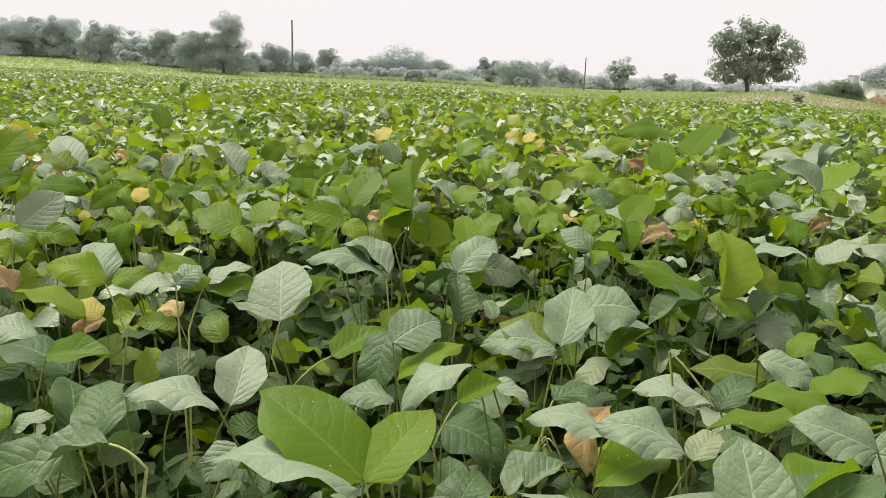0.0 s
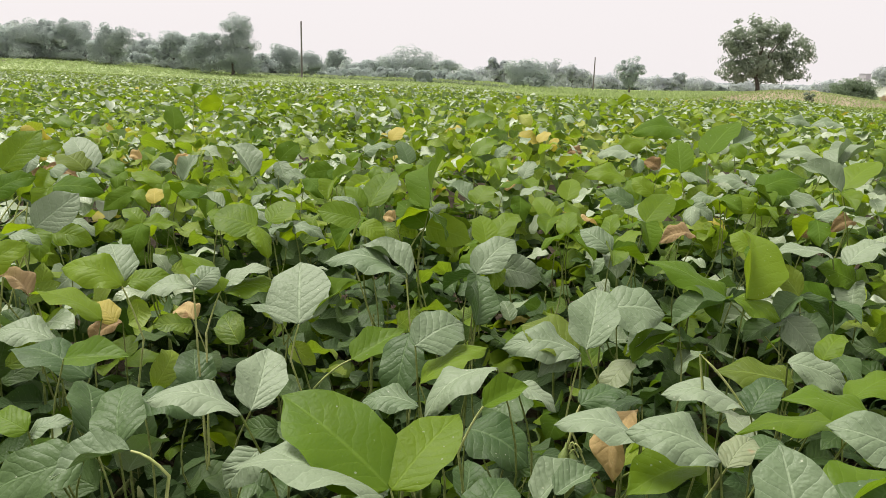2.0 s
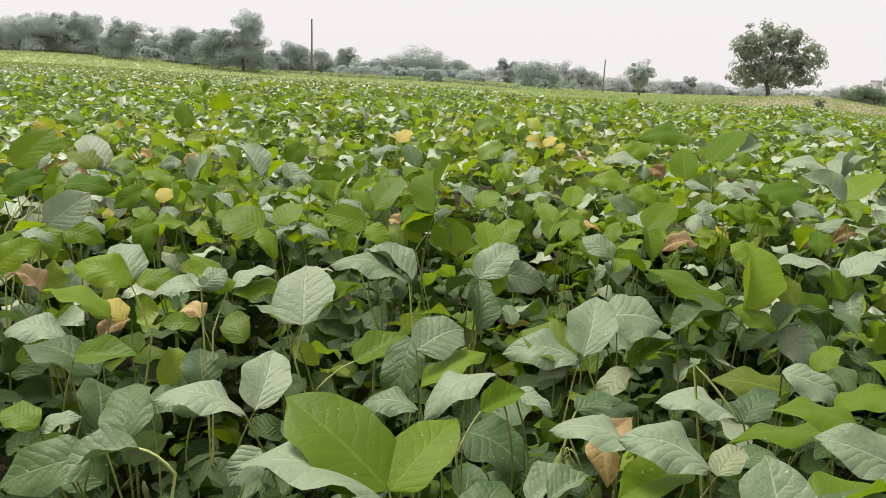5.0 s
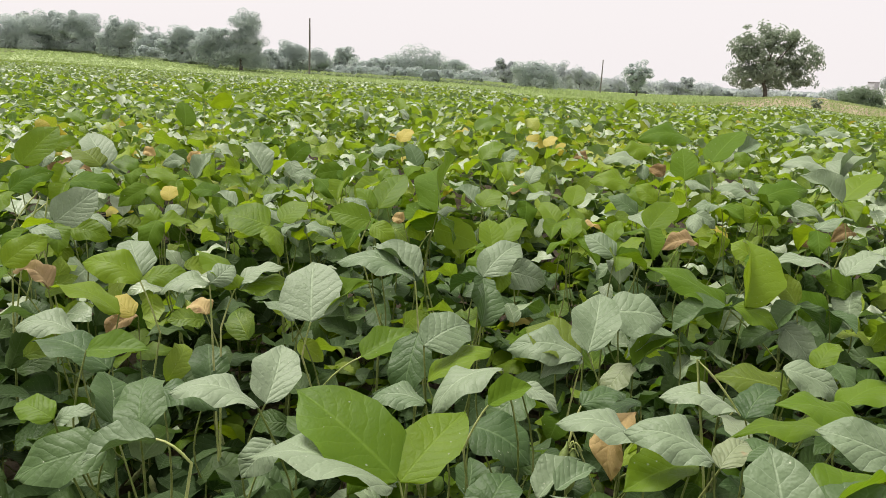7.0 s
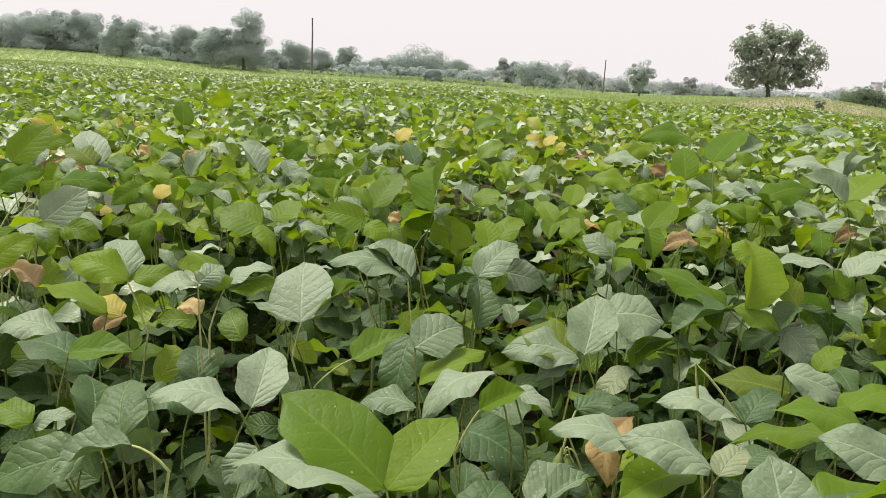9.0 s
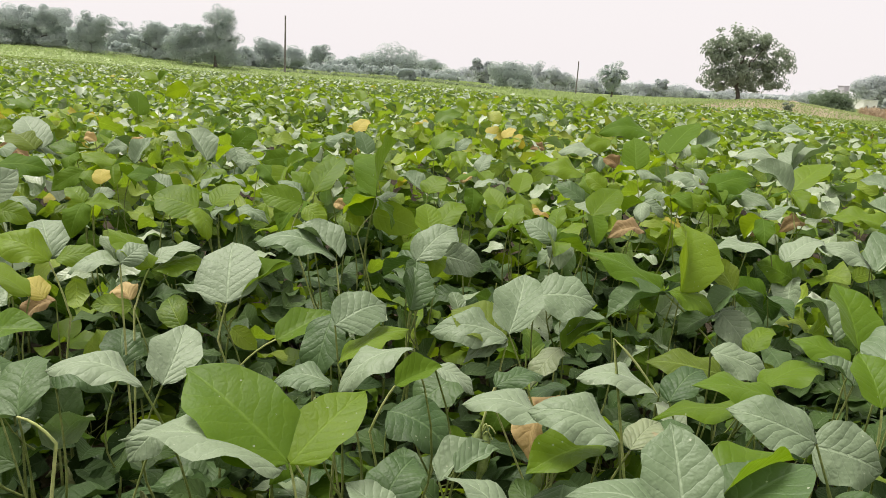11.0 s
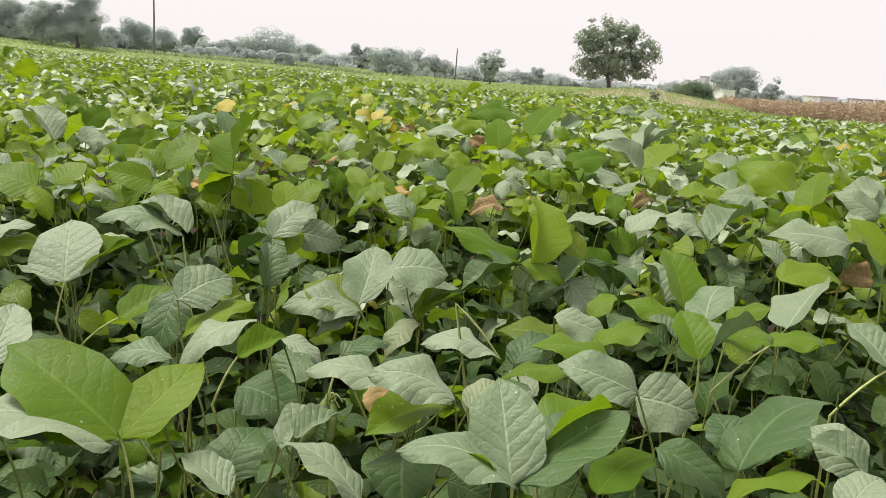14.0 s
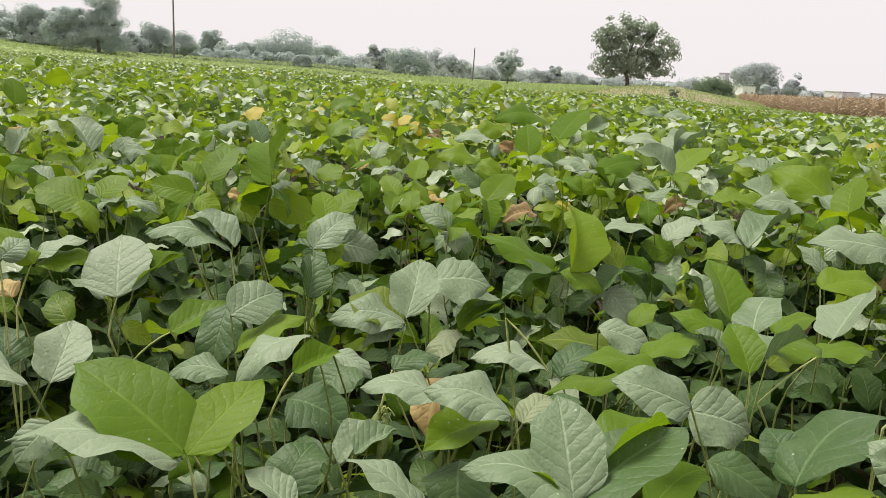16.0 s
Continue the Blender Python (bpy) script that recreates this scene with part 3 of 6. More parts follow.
hero_leaflet(lf, (0.348, 0.876, 0.610), (0.420, 0.906, 0.629), 0.050, -8, young, 1)
lf = hero_leaf(p, (0.349, 0.888, 0.580))
hero_leaflet(lf, (0.349, 0.888, 0.580), (0.242, 0.888, 0.572), 0.066, 4, fresh, 1)
p = hero_plant(-0.239, 0.937, 0.57, "soybean plant with pale greyish upper leaves")
lf = hero_leaf(p, (-0.235, 0.861, 0.590))
hero_leaflet(lf, (-0.235, 0.861, 0.590), (-0.233, 0.931, 0.630), 0.050, 12, pale, 0)
p = hero_plant(0.483, 0.927, 0.62, "soybean plant with bright yellow-green young leaves on top")
lf = hero_leaf(p, (0.460, 0.868, 0.640))
hero_leaflet(lf, (0.460, 0.868, 0.640), (0.510, 0.928, 0.669), 0.052, -18, pale, 4)
hero_leaflet(lf, (0.450, 0.843, 0.630), (0.538, 0.863, 0.633), 0.056, 4, young, 1)
lf = hero_leaf(p, (0.459, 0.916, 0.640))
hero_leaflet(lf, (0.459, 0.916, 0.640), (0.460, 0.986, 0.696), 0.055, 16, young, 0)
hero_leaflet(lf, (0.441, 0.894, 0.635), (0.391, 0.924, 0.650), 0.037, -28, young, 1)
p = hero_plant(-0.372, 0.926, 0.57)
lf = hero_leaf(p, (-0.350, 0.885, 0.590))
hero_leaflet(lf, (-0.350, 0.885, 0.590), (-0.289, 0.885, 0.572), 0.040, 18, mature, 3)
p = hero_plant(0.595, 0.953, 0.59, "soybean plant with bright yellow-green young leaves on top")
lf = hero_leaf(p, (0.548, 0.886, 0.610), via=(0.488, 0.886, 0.557))
hero_leaflet(lf, (0.548, 0.886, 0.610), (0.622, 0.896, 0.618), 0.047, 0, young, 1)
lf = hero_leaf(p, (0.586, 0.917, 0.620))
hero_leaflet(lf, (0.586, 0.917, 0.620), (0.668, 0.977, 0.663), 0.068, -28, pale, 0)
p = hero_plant(-0.073, 0.991, 0.58, "soybean plant with pale greyish upper leaves")
lf = hero_leaf(p, (-0.074, 0.914, 0.600))
hero_leaflet(lf, (-0.074, 0.914, 0.600), (-0.006, 0.954, 0.633), 0.053, -8, fresh, 1)
lf = hero_leaf(p, (-0.080, 0.934, 0.635))
hero_leaflet(lf, (-0.080, 0.934, 0.635), (-0.029, 0.974, 0.650), 0.053, 38, pale, 4)
lf = hero_leaf(p, (-0.088, 0.990, 0.630))
hero_leaflet(lf, (-0.088, 0.990, 0.630), (-0.102, 0.940, 0.566), 0.051, 4, mature, 4)
p = hero_plant(0.001, 1.002, 0.50, "soybean plant with pale greyish upper leaves")
lf = hero_leaf(p, (0.025, 0.919, 0.600))
hero_leaflet(lf, (0.025, 0.919, 0.600), (0.068, 0.909, 0.577), 0.031, 8, pale, 4)
lf = hero_leaf(p, (-0.023, 0.986, 0.520))
hero_leaflet(lf, (-0.023, 0.986, 0.520), (0.048, 0.956, 0.492), 0.078, 16, mature, 4)
p = hero_plant(-0.451, 1.006, 0.56, "soybean plant with bright yellow-green young leaves on top")
lf = hero_leaf(p, (-0.450, 0.936, 0.610))
hero_leaflet(lf, (-0.450, 0.936, 0.610), (-0.380, 0.936, 0.615), 0.043, 24, young, 0)
lf = hero_leaf(p, (-0.434, 0.958, 0.580))
hero_leaflet(lf, (-0.434, 0.958, 0.580), (-0.537, 0.988, 0.603), 0.068, 0, mature, 4)
p = hero_plant(0.318, 1.058, 0.54, "soybean plant with pale greyish upper leaves")
lf = hero_leaf(p, (0.283, 0.953, 0.560))
hero_leaflet(lf, (0.283, 0.953, 0.560), (0.330, 0.993, 0.587), 0.042, 4, mature, 4)
lf = hero_leaf(p, (0.343, 1.011, 0.600))
hero_leaflet(lf, (0.343, 1.011, 0.600), (0.415, 1.001, 0.574), 0.048, 30, pale, 1)
p = hero_plant(0.476, 1.052, 0.61, "soybean plant with pale greyish upper leaves")
lf = hero_leaf(p, (0.465, 0.976, 0.630))
hero_leaflet(lf, (0.465, 0.976, 0.630), (0.452, 1.026, 0.669), 0.040, 20, pale, 2)
p = hero_plant(0.164, 1.085, 0.53, "soybean plant with withered orange-brown leaves")
lf = hero_leaf(p, (0.106, 0.979, 0.620))
hero_leaflet(lf, (0.106, 0.979, 0.620), (0.128, 1.049, 0.673), 0.056, 2, pale, 0)
lf = hero_leaf(p, (0.169, 0.980, 0.550))
hero_leaflet(lf, (0.169, 0.980, 0.550), (0.132, 0.950, 0.482), 0.052, 14, orange, 10)
lf = hero_leaf(p, (0.180, 1.013, 0.550))
hero_leaflet(lf, (0.180, 1.013, 0.550), (0.130, 1.003, 0.524), 0.036, 4, mature, 4)
lf = hero_leaf(p, (0.113, 1.050, 0.590), via=(0.100, 1.050, 0.510))
hero_leaflet(lf, (0.113, 1.050, 0.590), (0.020, 1.060, 0.596), 0.058, -24, pale, 3)
hero_leaflet(lf, (0.113, 1.054, 0.588), (0.060, 1.044, 0.562), 0.037, -12, pale, 4)
hero_leaflet(lf, (0.111, 1.056, 0.590), (0.045, 1.096, 0.613), 0.077, -14, olive, 4)
p = hero_plant(0.577, 1.035, 0.58)
lf = hero_leaf(p, (0.566, 0.997, 0.600))
hero_leaflet(lf, (0.566, 0.997, 0.600), (0.638, 1.017, 0.615), 0.047, -2, fresh, 4)
p = hero_plant(-0.480, 1.096, 0.58, "soybean plant with pale greyish upper leaves")
lf = hero_leaf(p, (-0.502, 1.018, 0.600))
hero_leaflet(lf, (-0.502, 1.018, 0.600), (-0.581, 1.028, 0.605), 0.049, -14, pale, 3)
p = hero_plant(-0.133, 1.084, 0.56, "soybean plant with bright yellow-green young leaves on top")
lf = hero_leaf(p, (-0.158, 1.025, 0.585), via=(-0.202, 1.025, 0.548))
hero_leaflet(lf, (-0.158, 1.025, 0.585), (-0.097, 1.055, 0.614), 0.046, 20, young, 0)
p = hero_plant(0.832, 1.115, 0.64)
lf = hero_leaf(p, (0.820, 1.075, 0.660))
hero_leaflet(lf, (0.820, 1.075, 0.660), (0.803, 1.135, 0.717), 0.052, -2, fresh, 0)
p = hero_plant(-0.208, 1.135, 0.59, "soybean plant with pale greyish upper leaves")
lf = hero_leaf(p, (-0.228, 1.076, 0.610), via=(-0.239, 1.076, 0.563))
hero_leaflet(lf, (-0.228, 1.076, 0.610), (-0.240, 1.156, 0.670), 0.081, -8, pale, 9)
hero_leaflet(lf, (-0.225, 1.099, 0.605), (-0.159, 1.139, 0.651), 0.056, 6, deep_green, 2)
p = hero_plant(-0.361, 1.123, 0.50, "soybean plant with pale greyish upper leaves")
lf = hero_leaf(p, (-0.357, 1.080, 0.520))
hero_leaflet(lf, (-0.357, 1.080, 0.520), (-0.379, 1.140, 0.554), 0.051, 0, mature, 4)
lf = hero_leaf(p, (-0.358, 1.083, 0.650), via=(-0.356, 1.083, 0.586))
hero_leaflet(lf, (-0.358, 1.083, 0.650), (-0.428, 1.093, 0.638), 0.044, -10, pale, 3)
hero_leaflet(lf, (-0.354, 1.073, 0.655), (-0.332, 1.103, 0.674), 0.033, 34, pale, 3)
lf = hero_leaf(p, (-0.330, 1.108, 0.645), via=(-0.352, 1.108, 0.585))
hero_leaflet(lf, (-0.330, 1.108, 0.645), (-0.274, 1.128, 0.669), 0.039, 10, pale, 4)
hero_leaflet(lf, (-0.327, 1.103, 0.640), (-0.260, 1.123, 0.649), 0.044, 14, fresh, 1)
hero_leaflet(lf, (-0.324, 1.093, 0.645), (-0.386, 1.123, 0.690), 0.051, 4, fresh, 1)
p = hero_plant(-0.078, 1.174, 0.65, "soybean plant with pale greyish upper leaves")
lf = hero_leaf(p, (-0.099, 1.095, 0.665), via=(-0.091, 1.095, 0.580))
hero_leaflet(lf, (-0.099, 1.095, 0.665), (-0.201, 1.115, 0.687), 0.066, -2, pale, 3)
hero_leaflet(lf, (-0.096, 1.112, 0.665), (-0.160, 1.142, 0.698), 0.048, -4, pale, 2)
p = hero_plant(0.393, 1.187, 0.51, "soybean plant with bright yellow-green young leaves on top")
lf = hero_leaf(p, (0.428, 1.104, 0.570))
hero_leaflet(lf, (0.428, 1.104, 0.570), (0.467, 1.134, 0.597), 0.035, 2, fresh, 4)
lf = hero_leaf(p, (0.408, 1.130, 0.530))
hero_leaflet(lf, (0.408, 1.130, 0.530), (0.310, 1.150, 0.540), 0.062, -30, olive, 1)
p = hero_plant(0.194, 1.163, 0.54, "soybean plant with leaves blotched by brown spots")
lf = hero_leaf(p, (0.191, 1.110, 0.560))
hero_leaflet(lf, (0.191, 1.110, 0.560), (0.254, 1.130, 0.592), 0.045, 0, deep_green, 2)
hero_leaflet(lf, (0.190, 1.118, 0.560), (0.149, 1.088, 0.517), 0.041, 0, blotched, 4)
lf = hero_leaf(p, (0.153, 1.124, 0.625))
hero_leaflet(lf, (0.153, 1.124, 0.625), (0.232, 1.124, 0.623), 0.075, 32, pale, 1)
lf = hero_leaf(p, (0.256, 1.141, 0.590))
hero_leaflet(lf, (0.256, 1.141, 0.590), (0.185, 1.131, 0.564), 0.047, 2, pale, 2)
p = hero_plant(-0.498, 1.211, 0.56, "green soybean plant with a few yellowed leaves")
lf = hero_leaf(p, (-0.461, 1.120, 0.640), via=(-0.437, 1.120, 0.570))
hero_leaflet(lf, (-0.461, 1.120, 0.640), (-0.542, 1.130, 0.664), 0.053, -28, fresh, 3)
hero_leaflet(lf, (-0.469, 1.148, 0.640), (-0.510, 1.208, 0.679), 0.051, -10, pale, 4)
hero_leaflet(lf, (-0.459, 1.132, 0.640), (-0.405, 1.152, 0.647), 0.036, 34, fresh, 1)
lf = hero_leaf(p, (-0.510, 1.165, 0.580))
hero_leaflet(lf, (-0.510, 1.165, 0.580), (-0.615, 1.185, 0.613), 0.070, 6, fresh, 4)
hero_leaflet(lf, (-0.494, 1.173, 0.575), (-0.539, 1.203, 0.595), 0.036, -18, yellow, 4)
p = hero_plant(0.747, 1.187, 0.60, "soybean plant with pale greyish upper leaves")
lf = hero_leaf(p, (0.714, 1.141, 0.620))
hero_leaflet(lf, (0.714, 1.141, 0.620), (0.821, 1.151, 0.622), 0.066, 20, fresh, 4)
lf = hero_leaf(p, (0.736, 1.169, 0.630))
hero_leaflet(lf, (0.736, 1.169, 0.630), (0.711, 1.209, 0.671), 0.039, -10, pale, 4)
p = hero_plant(0.033, 1.201, 0.48)
lf = hero_leaf(p, (0.061, 1.154, 0.500))
hero_leaflet(lf, (0.061, 1.154, 0.500), (0.004, 1.124, 0.463), 0.070, -16, mature, 4)
lf = hero_leaf(p, (-0.008, 1.184, 0.580))
hero_leaflet(lf, (-0.008, 1.184, 0.580), (-0.006, 1.234, 0.632), 0.045, 34, mature, 2)
p = hero_plant(-0.255, 1.215, 0.56, "soybean plant with pale greyish upper leaves")
lf = hero_leaf(p, (-0.268, 1.169, 0.580))
hero_leaflet(lf, (-0.268, 1.169, 0.580), (-0.325, 1.189, 0.602), 0.040, 12, pale, 4)
p = hero_plant(-0.636, 1.282, 0.58, "soybean plant with some dry curled brown leaves")
lf = hero_leaf(p, (-0.627, 1.203, 0.600))
hero_leaflet(lf, (-0.627, 1.203, 0.600), (-0.685, 1.223, 0.625), 0.041, 2, dry, 10)
lf = hero_leaf(p, (-0.690, 1.203, 0.630))
companions(lf, (-0.690, 1.203, 0.630), (-0.643, 1.243, 0.668))
hero_leaflet(lf, (-0.690, 1.203, 0.630), (-0.643, 1.243, 0.668), 0.045, 46, fresh, 4)
p = hero_plant(0.908, 1.308, 0.58, "soybean plant with some dry curled brown leaves")
lf = hero_leaf(p, (0.881, 1.226, 0.660))
companions(lf, (0.881, 1.226, 0.660), (0.747, 1.236, 0.673))
hero_leaflet(lf, (0.881, 1.226, 0.660), (0.747, 1.236, 0.673), 0.083, -32, pale, 1)
lf = hero_leaf(p, (0.935, 1.231, 0.600))
hero_leaflet(lf, (0.935, 1.231, 0.600), (0.887, 1.251, 0.603), 0.042, -60, dry, 10)
p = hero_plant(0.471, 1.293, 0.52, "soybean plant with bright yellow-green young leaves on top")
lf = hero_leaf(p, (0.504, 1.230, 0.540))
companions(lf, (0.504, 1.230, 0.540), (0.435, 1.260, 0.558))
hero_leaflet(lf, (0.504, 1.230, 0.540), (0.435, 1.260, 0.558), 0.054, -58, mature, 4)
lf = hero_leaf(p, (0.442, 1.256, 0.580))
companions(lf, (0.442, 1.256, 0.580), (0.481, 1.226, 0.526))
hero_leaflet(lf, (0.442, 1.256, 0.580), (0.481, 1.226, 0.526), 0.051, 46, pale, 4)
lf = hero_leaf(p, (0.464, 1.270, 0.610), via=(0.471, 1.270, 0.564))
companions(lf, (0.464, 1.270, 0.610), (0.437, 1.310, 0.648))
hero_leaflet(lf, (0.464, 1.270, 0.610), (0.437, 1.310, 0.648), 0.038, -42, olive, 0)
lf = hero_leaf(p, (0.520, 1.282, 0.600))
companions(lf, (0.520, 1.282, 0.600), (0.461, 1.302, 0.607))
hero_leaflet(lf, (0.520, 1.282, 0.600), (0.461, 1.302, 0.607), 0.050, -54, deep_green, 4)
p = hero_plant(0.376, 1.293, 0.58)
lf = hero_leaf(p, (0.377, 1.244, 0.610))
hero_leaflet(lf, (0.377, 1.244, 0.610), (0.401, 1.334, 0.697), 0.079, 40, fresh, 2)
hero_leaflet(lf, (0.360, 1.244, 0.610), (0.429, 1.234, 0.586), 0.046, 22, fresh, 1)
hero_leaflet(lf, (0.358, 1.247, 0.605), (0.271, 1.237, 0.569), 0.059, -4, mature, 2)
lf = hero_leaf(p, (0.363, 1.280, 0.600), via=(0.456, 1.280, 0.512))
companions(lf, (0.363, 1.280, 0.600), (0.253, 1.330, 0.651))
hero_leaflet(lf, (0.363, 1.280, 0.600), (0.253, 1.330, 0.651), 0.081, -12, deep_green, 1)
p = hero_plant(-0.549, 1.331, 0.52, "soybean plant with some dry curled brown leaves")
lf = hero_leaf(p, (-0.531, 1.281, 0.540))
hero_leaflet(lf, (-0.531, 1.281, 0.540), (-0.580, 1.271, 0.504), 0.038, -34, dry, 10)
p = hero_plant(0.717, 1.358, 0.58, "soybean plant with pale greyish upper leaves")
lf = hero_leaf(p, (0.724, 1.307, 0.600))
companions(lf, (0.724, 1.307, 0.600), (0.693, 1.327, 0.623))
hero_leaflet(lf, (0.724, 1.307, 0.600), (0.693, 1.327, 0.623), 0.035, -40, mature, 4)
lf = hero_leaf(p, (0.696, 1.332, 0.640))
hero_leaflet(lf, (0.696, 1.332, 0.640), (0.628, 1.362, 0.669), 0.050, -22, pale, 3)
hero_leaflet(lf, (0.691, 1.310, 0.640), (0.789, 1.360, 0.686), 0.074, -14, pale, 2)
p = hero_plant(-0.015, 1.412, 0.60, "soybean plant with pale greyish upper leaves")
lf = hero_leaf(p, (-0.004, 1.314, 0.620))
companions(lf, (-0.004, 1.314, 0.620), (0.056, 1.364, 0.667))
hero_leaflet(lf, (-0.004, 1.314, 0.620), (0.056, 1.364, 0.667), 0.057, 26, pale, 4)
lf = hero_leaf(p, (0.029, 1.362, 0.620))
companions(lf, (0.029, 1.362, 0.620), (0.102, 1.362, 0.602))
hero_leaflet(lf, (0.029, 1.362, 0.620), (0.102, 1.362, 0.602), 0.053, 66, pale, 4)
p = hero_plant(-0.719, 1.429, 0.64, "soybean plant with pale greyish upper leaves")
lf = hero_leaf(p, (-0.712, 1.320, 0.660))
companions(lf, (-0.712, 1.320, 0.660), (-0.661, 1.320, 0.649))
hero_leaflet(lf, (-0.712, 1.320, 0.660), (-0.661, 1.320, 0.649), 0.032, 14, pale, 4)
lf = hero_leaf(p, (-0.704, 1.383, 0.660), via=(-0.728, 1.383, 0.633))
companions(lf, (-0.704, 1.383, 0.660), (-0.653, 1.433, 0.710))
hero_leaflet(lf, (-0.704, 1.383, 0.660), (-0.653, 1.433, 0.710), 0.061, 58, pale, 9)
p = hero_plant(0.549, 1.398, 0.52, "soybean plant with pale greyish upper leaves")
lf = hero_leaf(p, (0.496, 1.328, 0.540))
companions(lf, (0.496, 1.328, 0.540), (0.592, 1.358, 0.573))
hero_leaflet(lf, (0.496, 1.328, 0.540), (0.592, 1.358, 0.573), 0.065, 28, mature, 4)
lf = hero_leaf(p, (0.554, 1.370, 0.650))
hero_leaflet(lf, (0.554, 1.370, 0.650), (0.458, 1.380, 0.647), 0.060, -4, pale, 4)
hero_leaflet(lf, (0.569, 1.349, 0.640), (0.640, 1.379, 0.674), 0.052, 6, pale, 4)
p = hero_plant(-0.445, 1.392, 0.51, "soybean plant with withered orange-brown leaves")
lf = hero_leaf(p, (-0.443, 1.336, 0.530))
hero_leaflet(lf, (-0.443, 1.336, 0.530), (-0.478, 1.356, 0.542), 0.040, -10, orange, 10)
p = hero_plant(0.601, 1.424, 0.59)
lf = hero_leaf(p, (0.592, 1.364, 0.610))
companions(lf, (0.592, 1.364, 0.610), (0.539, 1.384, 0.631))
hero_leaflet(lf, (0.592, 1.364, 0.610), (0.539, 1.384, 0.631), 0.057, -38, deep_green, 4)
p = hero_plant(1.036, 1.430, 0.66, "soybean plant with pale greyish upper leaves")
lf = hero_leaf(p, (1.032, 1.369, 0.680))
companions(lf, (1.032, 1.369, 0.680), (0.966, 1.409, 0.718))
hero_leaflet(lf, (1.032, 1.369, 0.680), (0.966, 1.409, 0.718), 0.053, -46, pale, 4)
p = hero_plant(-0.167, 1.483, 0.66, "soybean plant with bright yellow-green young leaves on top")
lf = hero_leaf(p, (-0.189, 1.395, 0.685), via=(-0.207, 1.395, 0.640))
hero_leaflet(lf, (-0.189, 1.395, 0.685), (-0.260, 1.405, 0.697), 0.045, -56, young, 9)
hero_leaflet(lf, (-0.186, 1.393, 0.680), (-0.147, 1.373, 0.653), 0.036, 42, fresh, 4)
lf = hero_leaf(p, (-0.197, 1.459, 0.680))
companions(lf, (-0.197, 1.459, 0.680), (-0.245, 1.489, 0.710))
hero_leaflet(lf, (-0.197, 1.459, 0.680), (-0.245, 1.489, 0.710), 0.040, 6, pale, 3)
p = hero_plant(-0.335, 1.493, 0.64, "soybean plant with pale greyish upper leaves")
lf = hero_leaf(p, (-0.354, 1.395, 0.670))
companions(lf, (-0.354, 1.395, 0.670), (-0.429, 1.405, 0.683))
hero_leaflet(lf, (-0.354, 1.395, 0.670), (-0.429, 1.405, 0.683), 0.073, -34, fresh, 9)
lf = hero_leaf(p, (-0.308, 1.458, 0.660))
companions(lf, (-0.308, 1.458, 0.660), (-0.249, 1.438, 0.644))
hero_leaflet(lf, (-0.308, 1.458, 0.660), (-0.249, 1.438, 0.644), 0.040, 12, pale, 3)
p = hero_plant(0.005, 1.473, 0.62)
lf = hero_leaf(p, (0.014, 1.404, 0.645))
companions(lf, (0.014, 1.404, 0.645), (0.005, 1.464, 0.686))
hero_leaflet(lf, (0.014, 1.404, 0.645), (0.005, 1.464, 0.686), 0.045, 4, fresh, 9)
lf = hero_leaf(p, (0.027, 1.452, 0.645))
companions(lf, (0.027, 1.452, 0.645), (0.073, 1.502, 0.684))
hero_leaflet(lf, (0.027, 1.452, 0.645), (0.073, 1.502, 0.684), 0.049, 14, fresh, 4)
p = hero_plant(0.260, 1.499, 0.61, "soybean plant with pale greyish upper leaves")
lf = hero_leaf(p, (0.219, 1.418, 0.640))
companions(lf, (0.219, 1.418, 0.640), (0.171, 1.458, 0.668))
hero_leaflet(lf, (0.219, 1.418, 0.640), (0.171, 1.458, 0.668), 0.043, -36, pale, 4)
lf = hero_leaf(p, (0.243, 1.467, 0.630))
companions(lf, (0.243, 1.467, 0.630), (0.282, 1.497, 0.661))
hero_leaflet(lf, (0.243, 1.467, 0.630), (0.282, 1.497, 0.661), 0.036, 2, fresh, 4)
p = hero_plant(0.937, 1.449, 0.66)
lf = hero_leaf(p, (0.934, 1.418, 0.680))
companions(lf, (0.934, 1.418, 0.680), (0.986, 1.488, 0.744))
hero_leaflet(lf, (0.934, 1.418, 0.680), (0.986, 1.488, 0.744), 0.067, -32, fresh, 9)
p = hero_plant(-0.736, 1.491, 0.63, "soybean plant with pale greyish upper leaves")
lf = hero_leaf(p, (-0.731, 1.432, 0.650))
hero_leaflet(lf, (-0.731, 1.432, 0.650), (-0.785, 1.442, 0.656), 0.034, -50, pale, 4)
hero_leaflet(lf, (-0.706, 1.439, 0.640), (-0.636, 1.439, 0.627), 0.044, 48, fresh, 4)
p = hero_plant(0.438, 1.519, 0.62)
lf = hero_leaf(p, (0.467, 1.458, 0.640))
companions(lf, (0.467, 1.458, 0.640), (0.432, 1.488, 0.659))
hero_leaflet(lf, (0.467, 1.458, 0.640), (0.432, 1.488, 0.659), 0.040, -52, fresh, 4)
p = hero_plant(-0.366, 1.551, 0.64, "soybean plant with pale greyish upper leaves")
lf = hero_leaf(p, (-0.354, 1.481, 0.660))
companions(lf, (-0.354, 1.481, 0.660), (-0.314, 1.511, 0.693))
hero_leaflet(lf, (-0.354, 1.481, 0.660), (-0.314, 1.511, 0.693), 0.057, 18, fresh, 9)
lf = hero_leaf(p, (-0.393, 1.556, 0.670))
companions(lf, (-0.393, 1.556, 0.670), (-0.332, 1.536, 0.607))
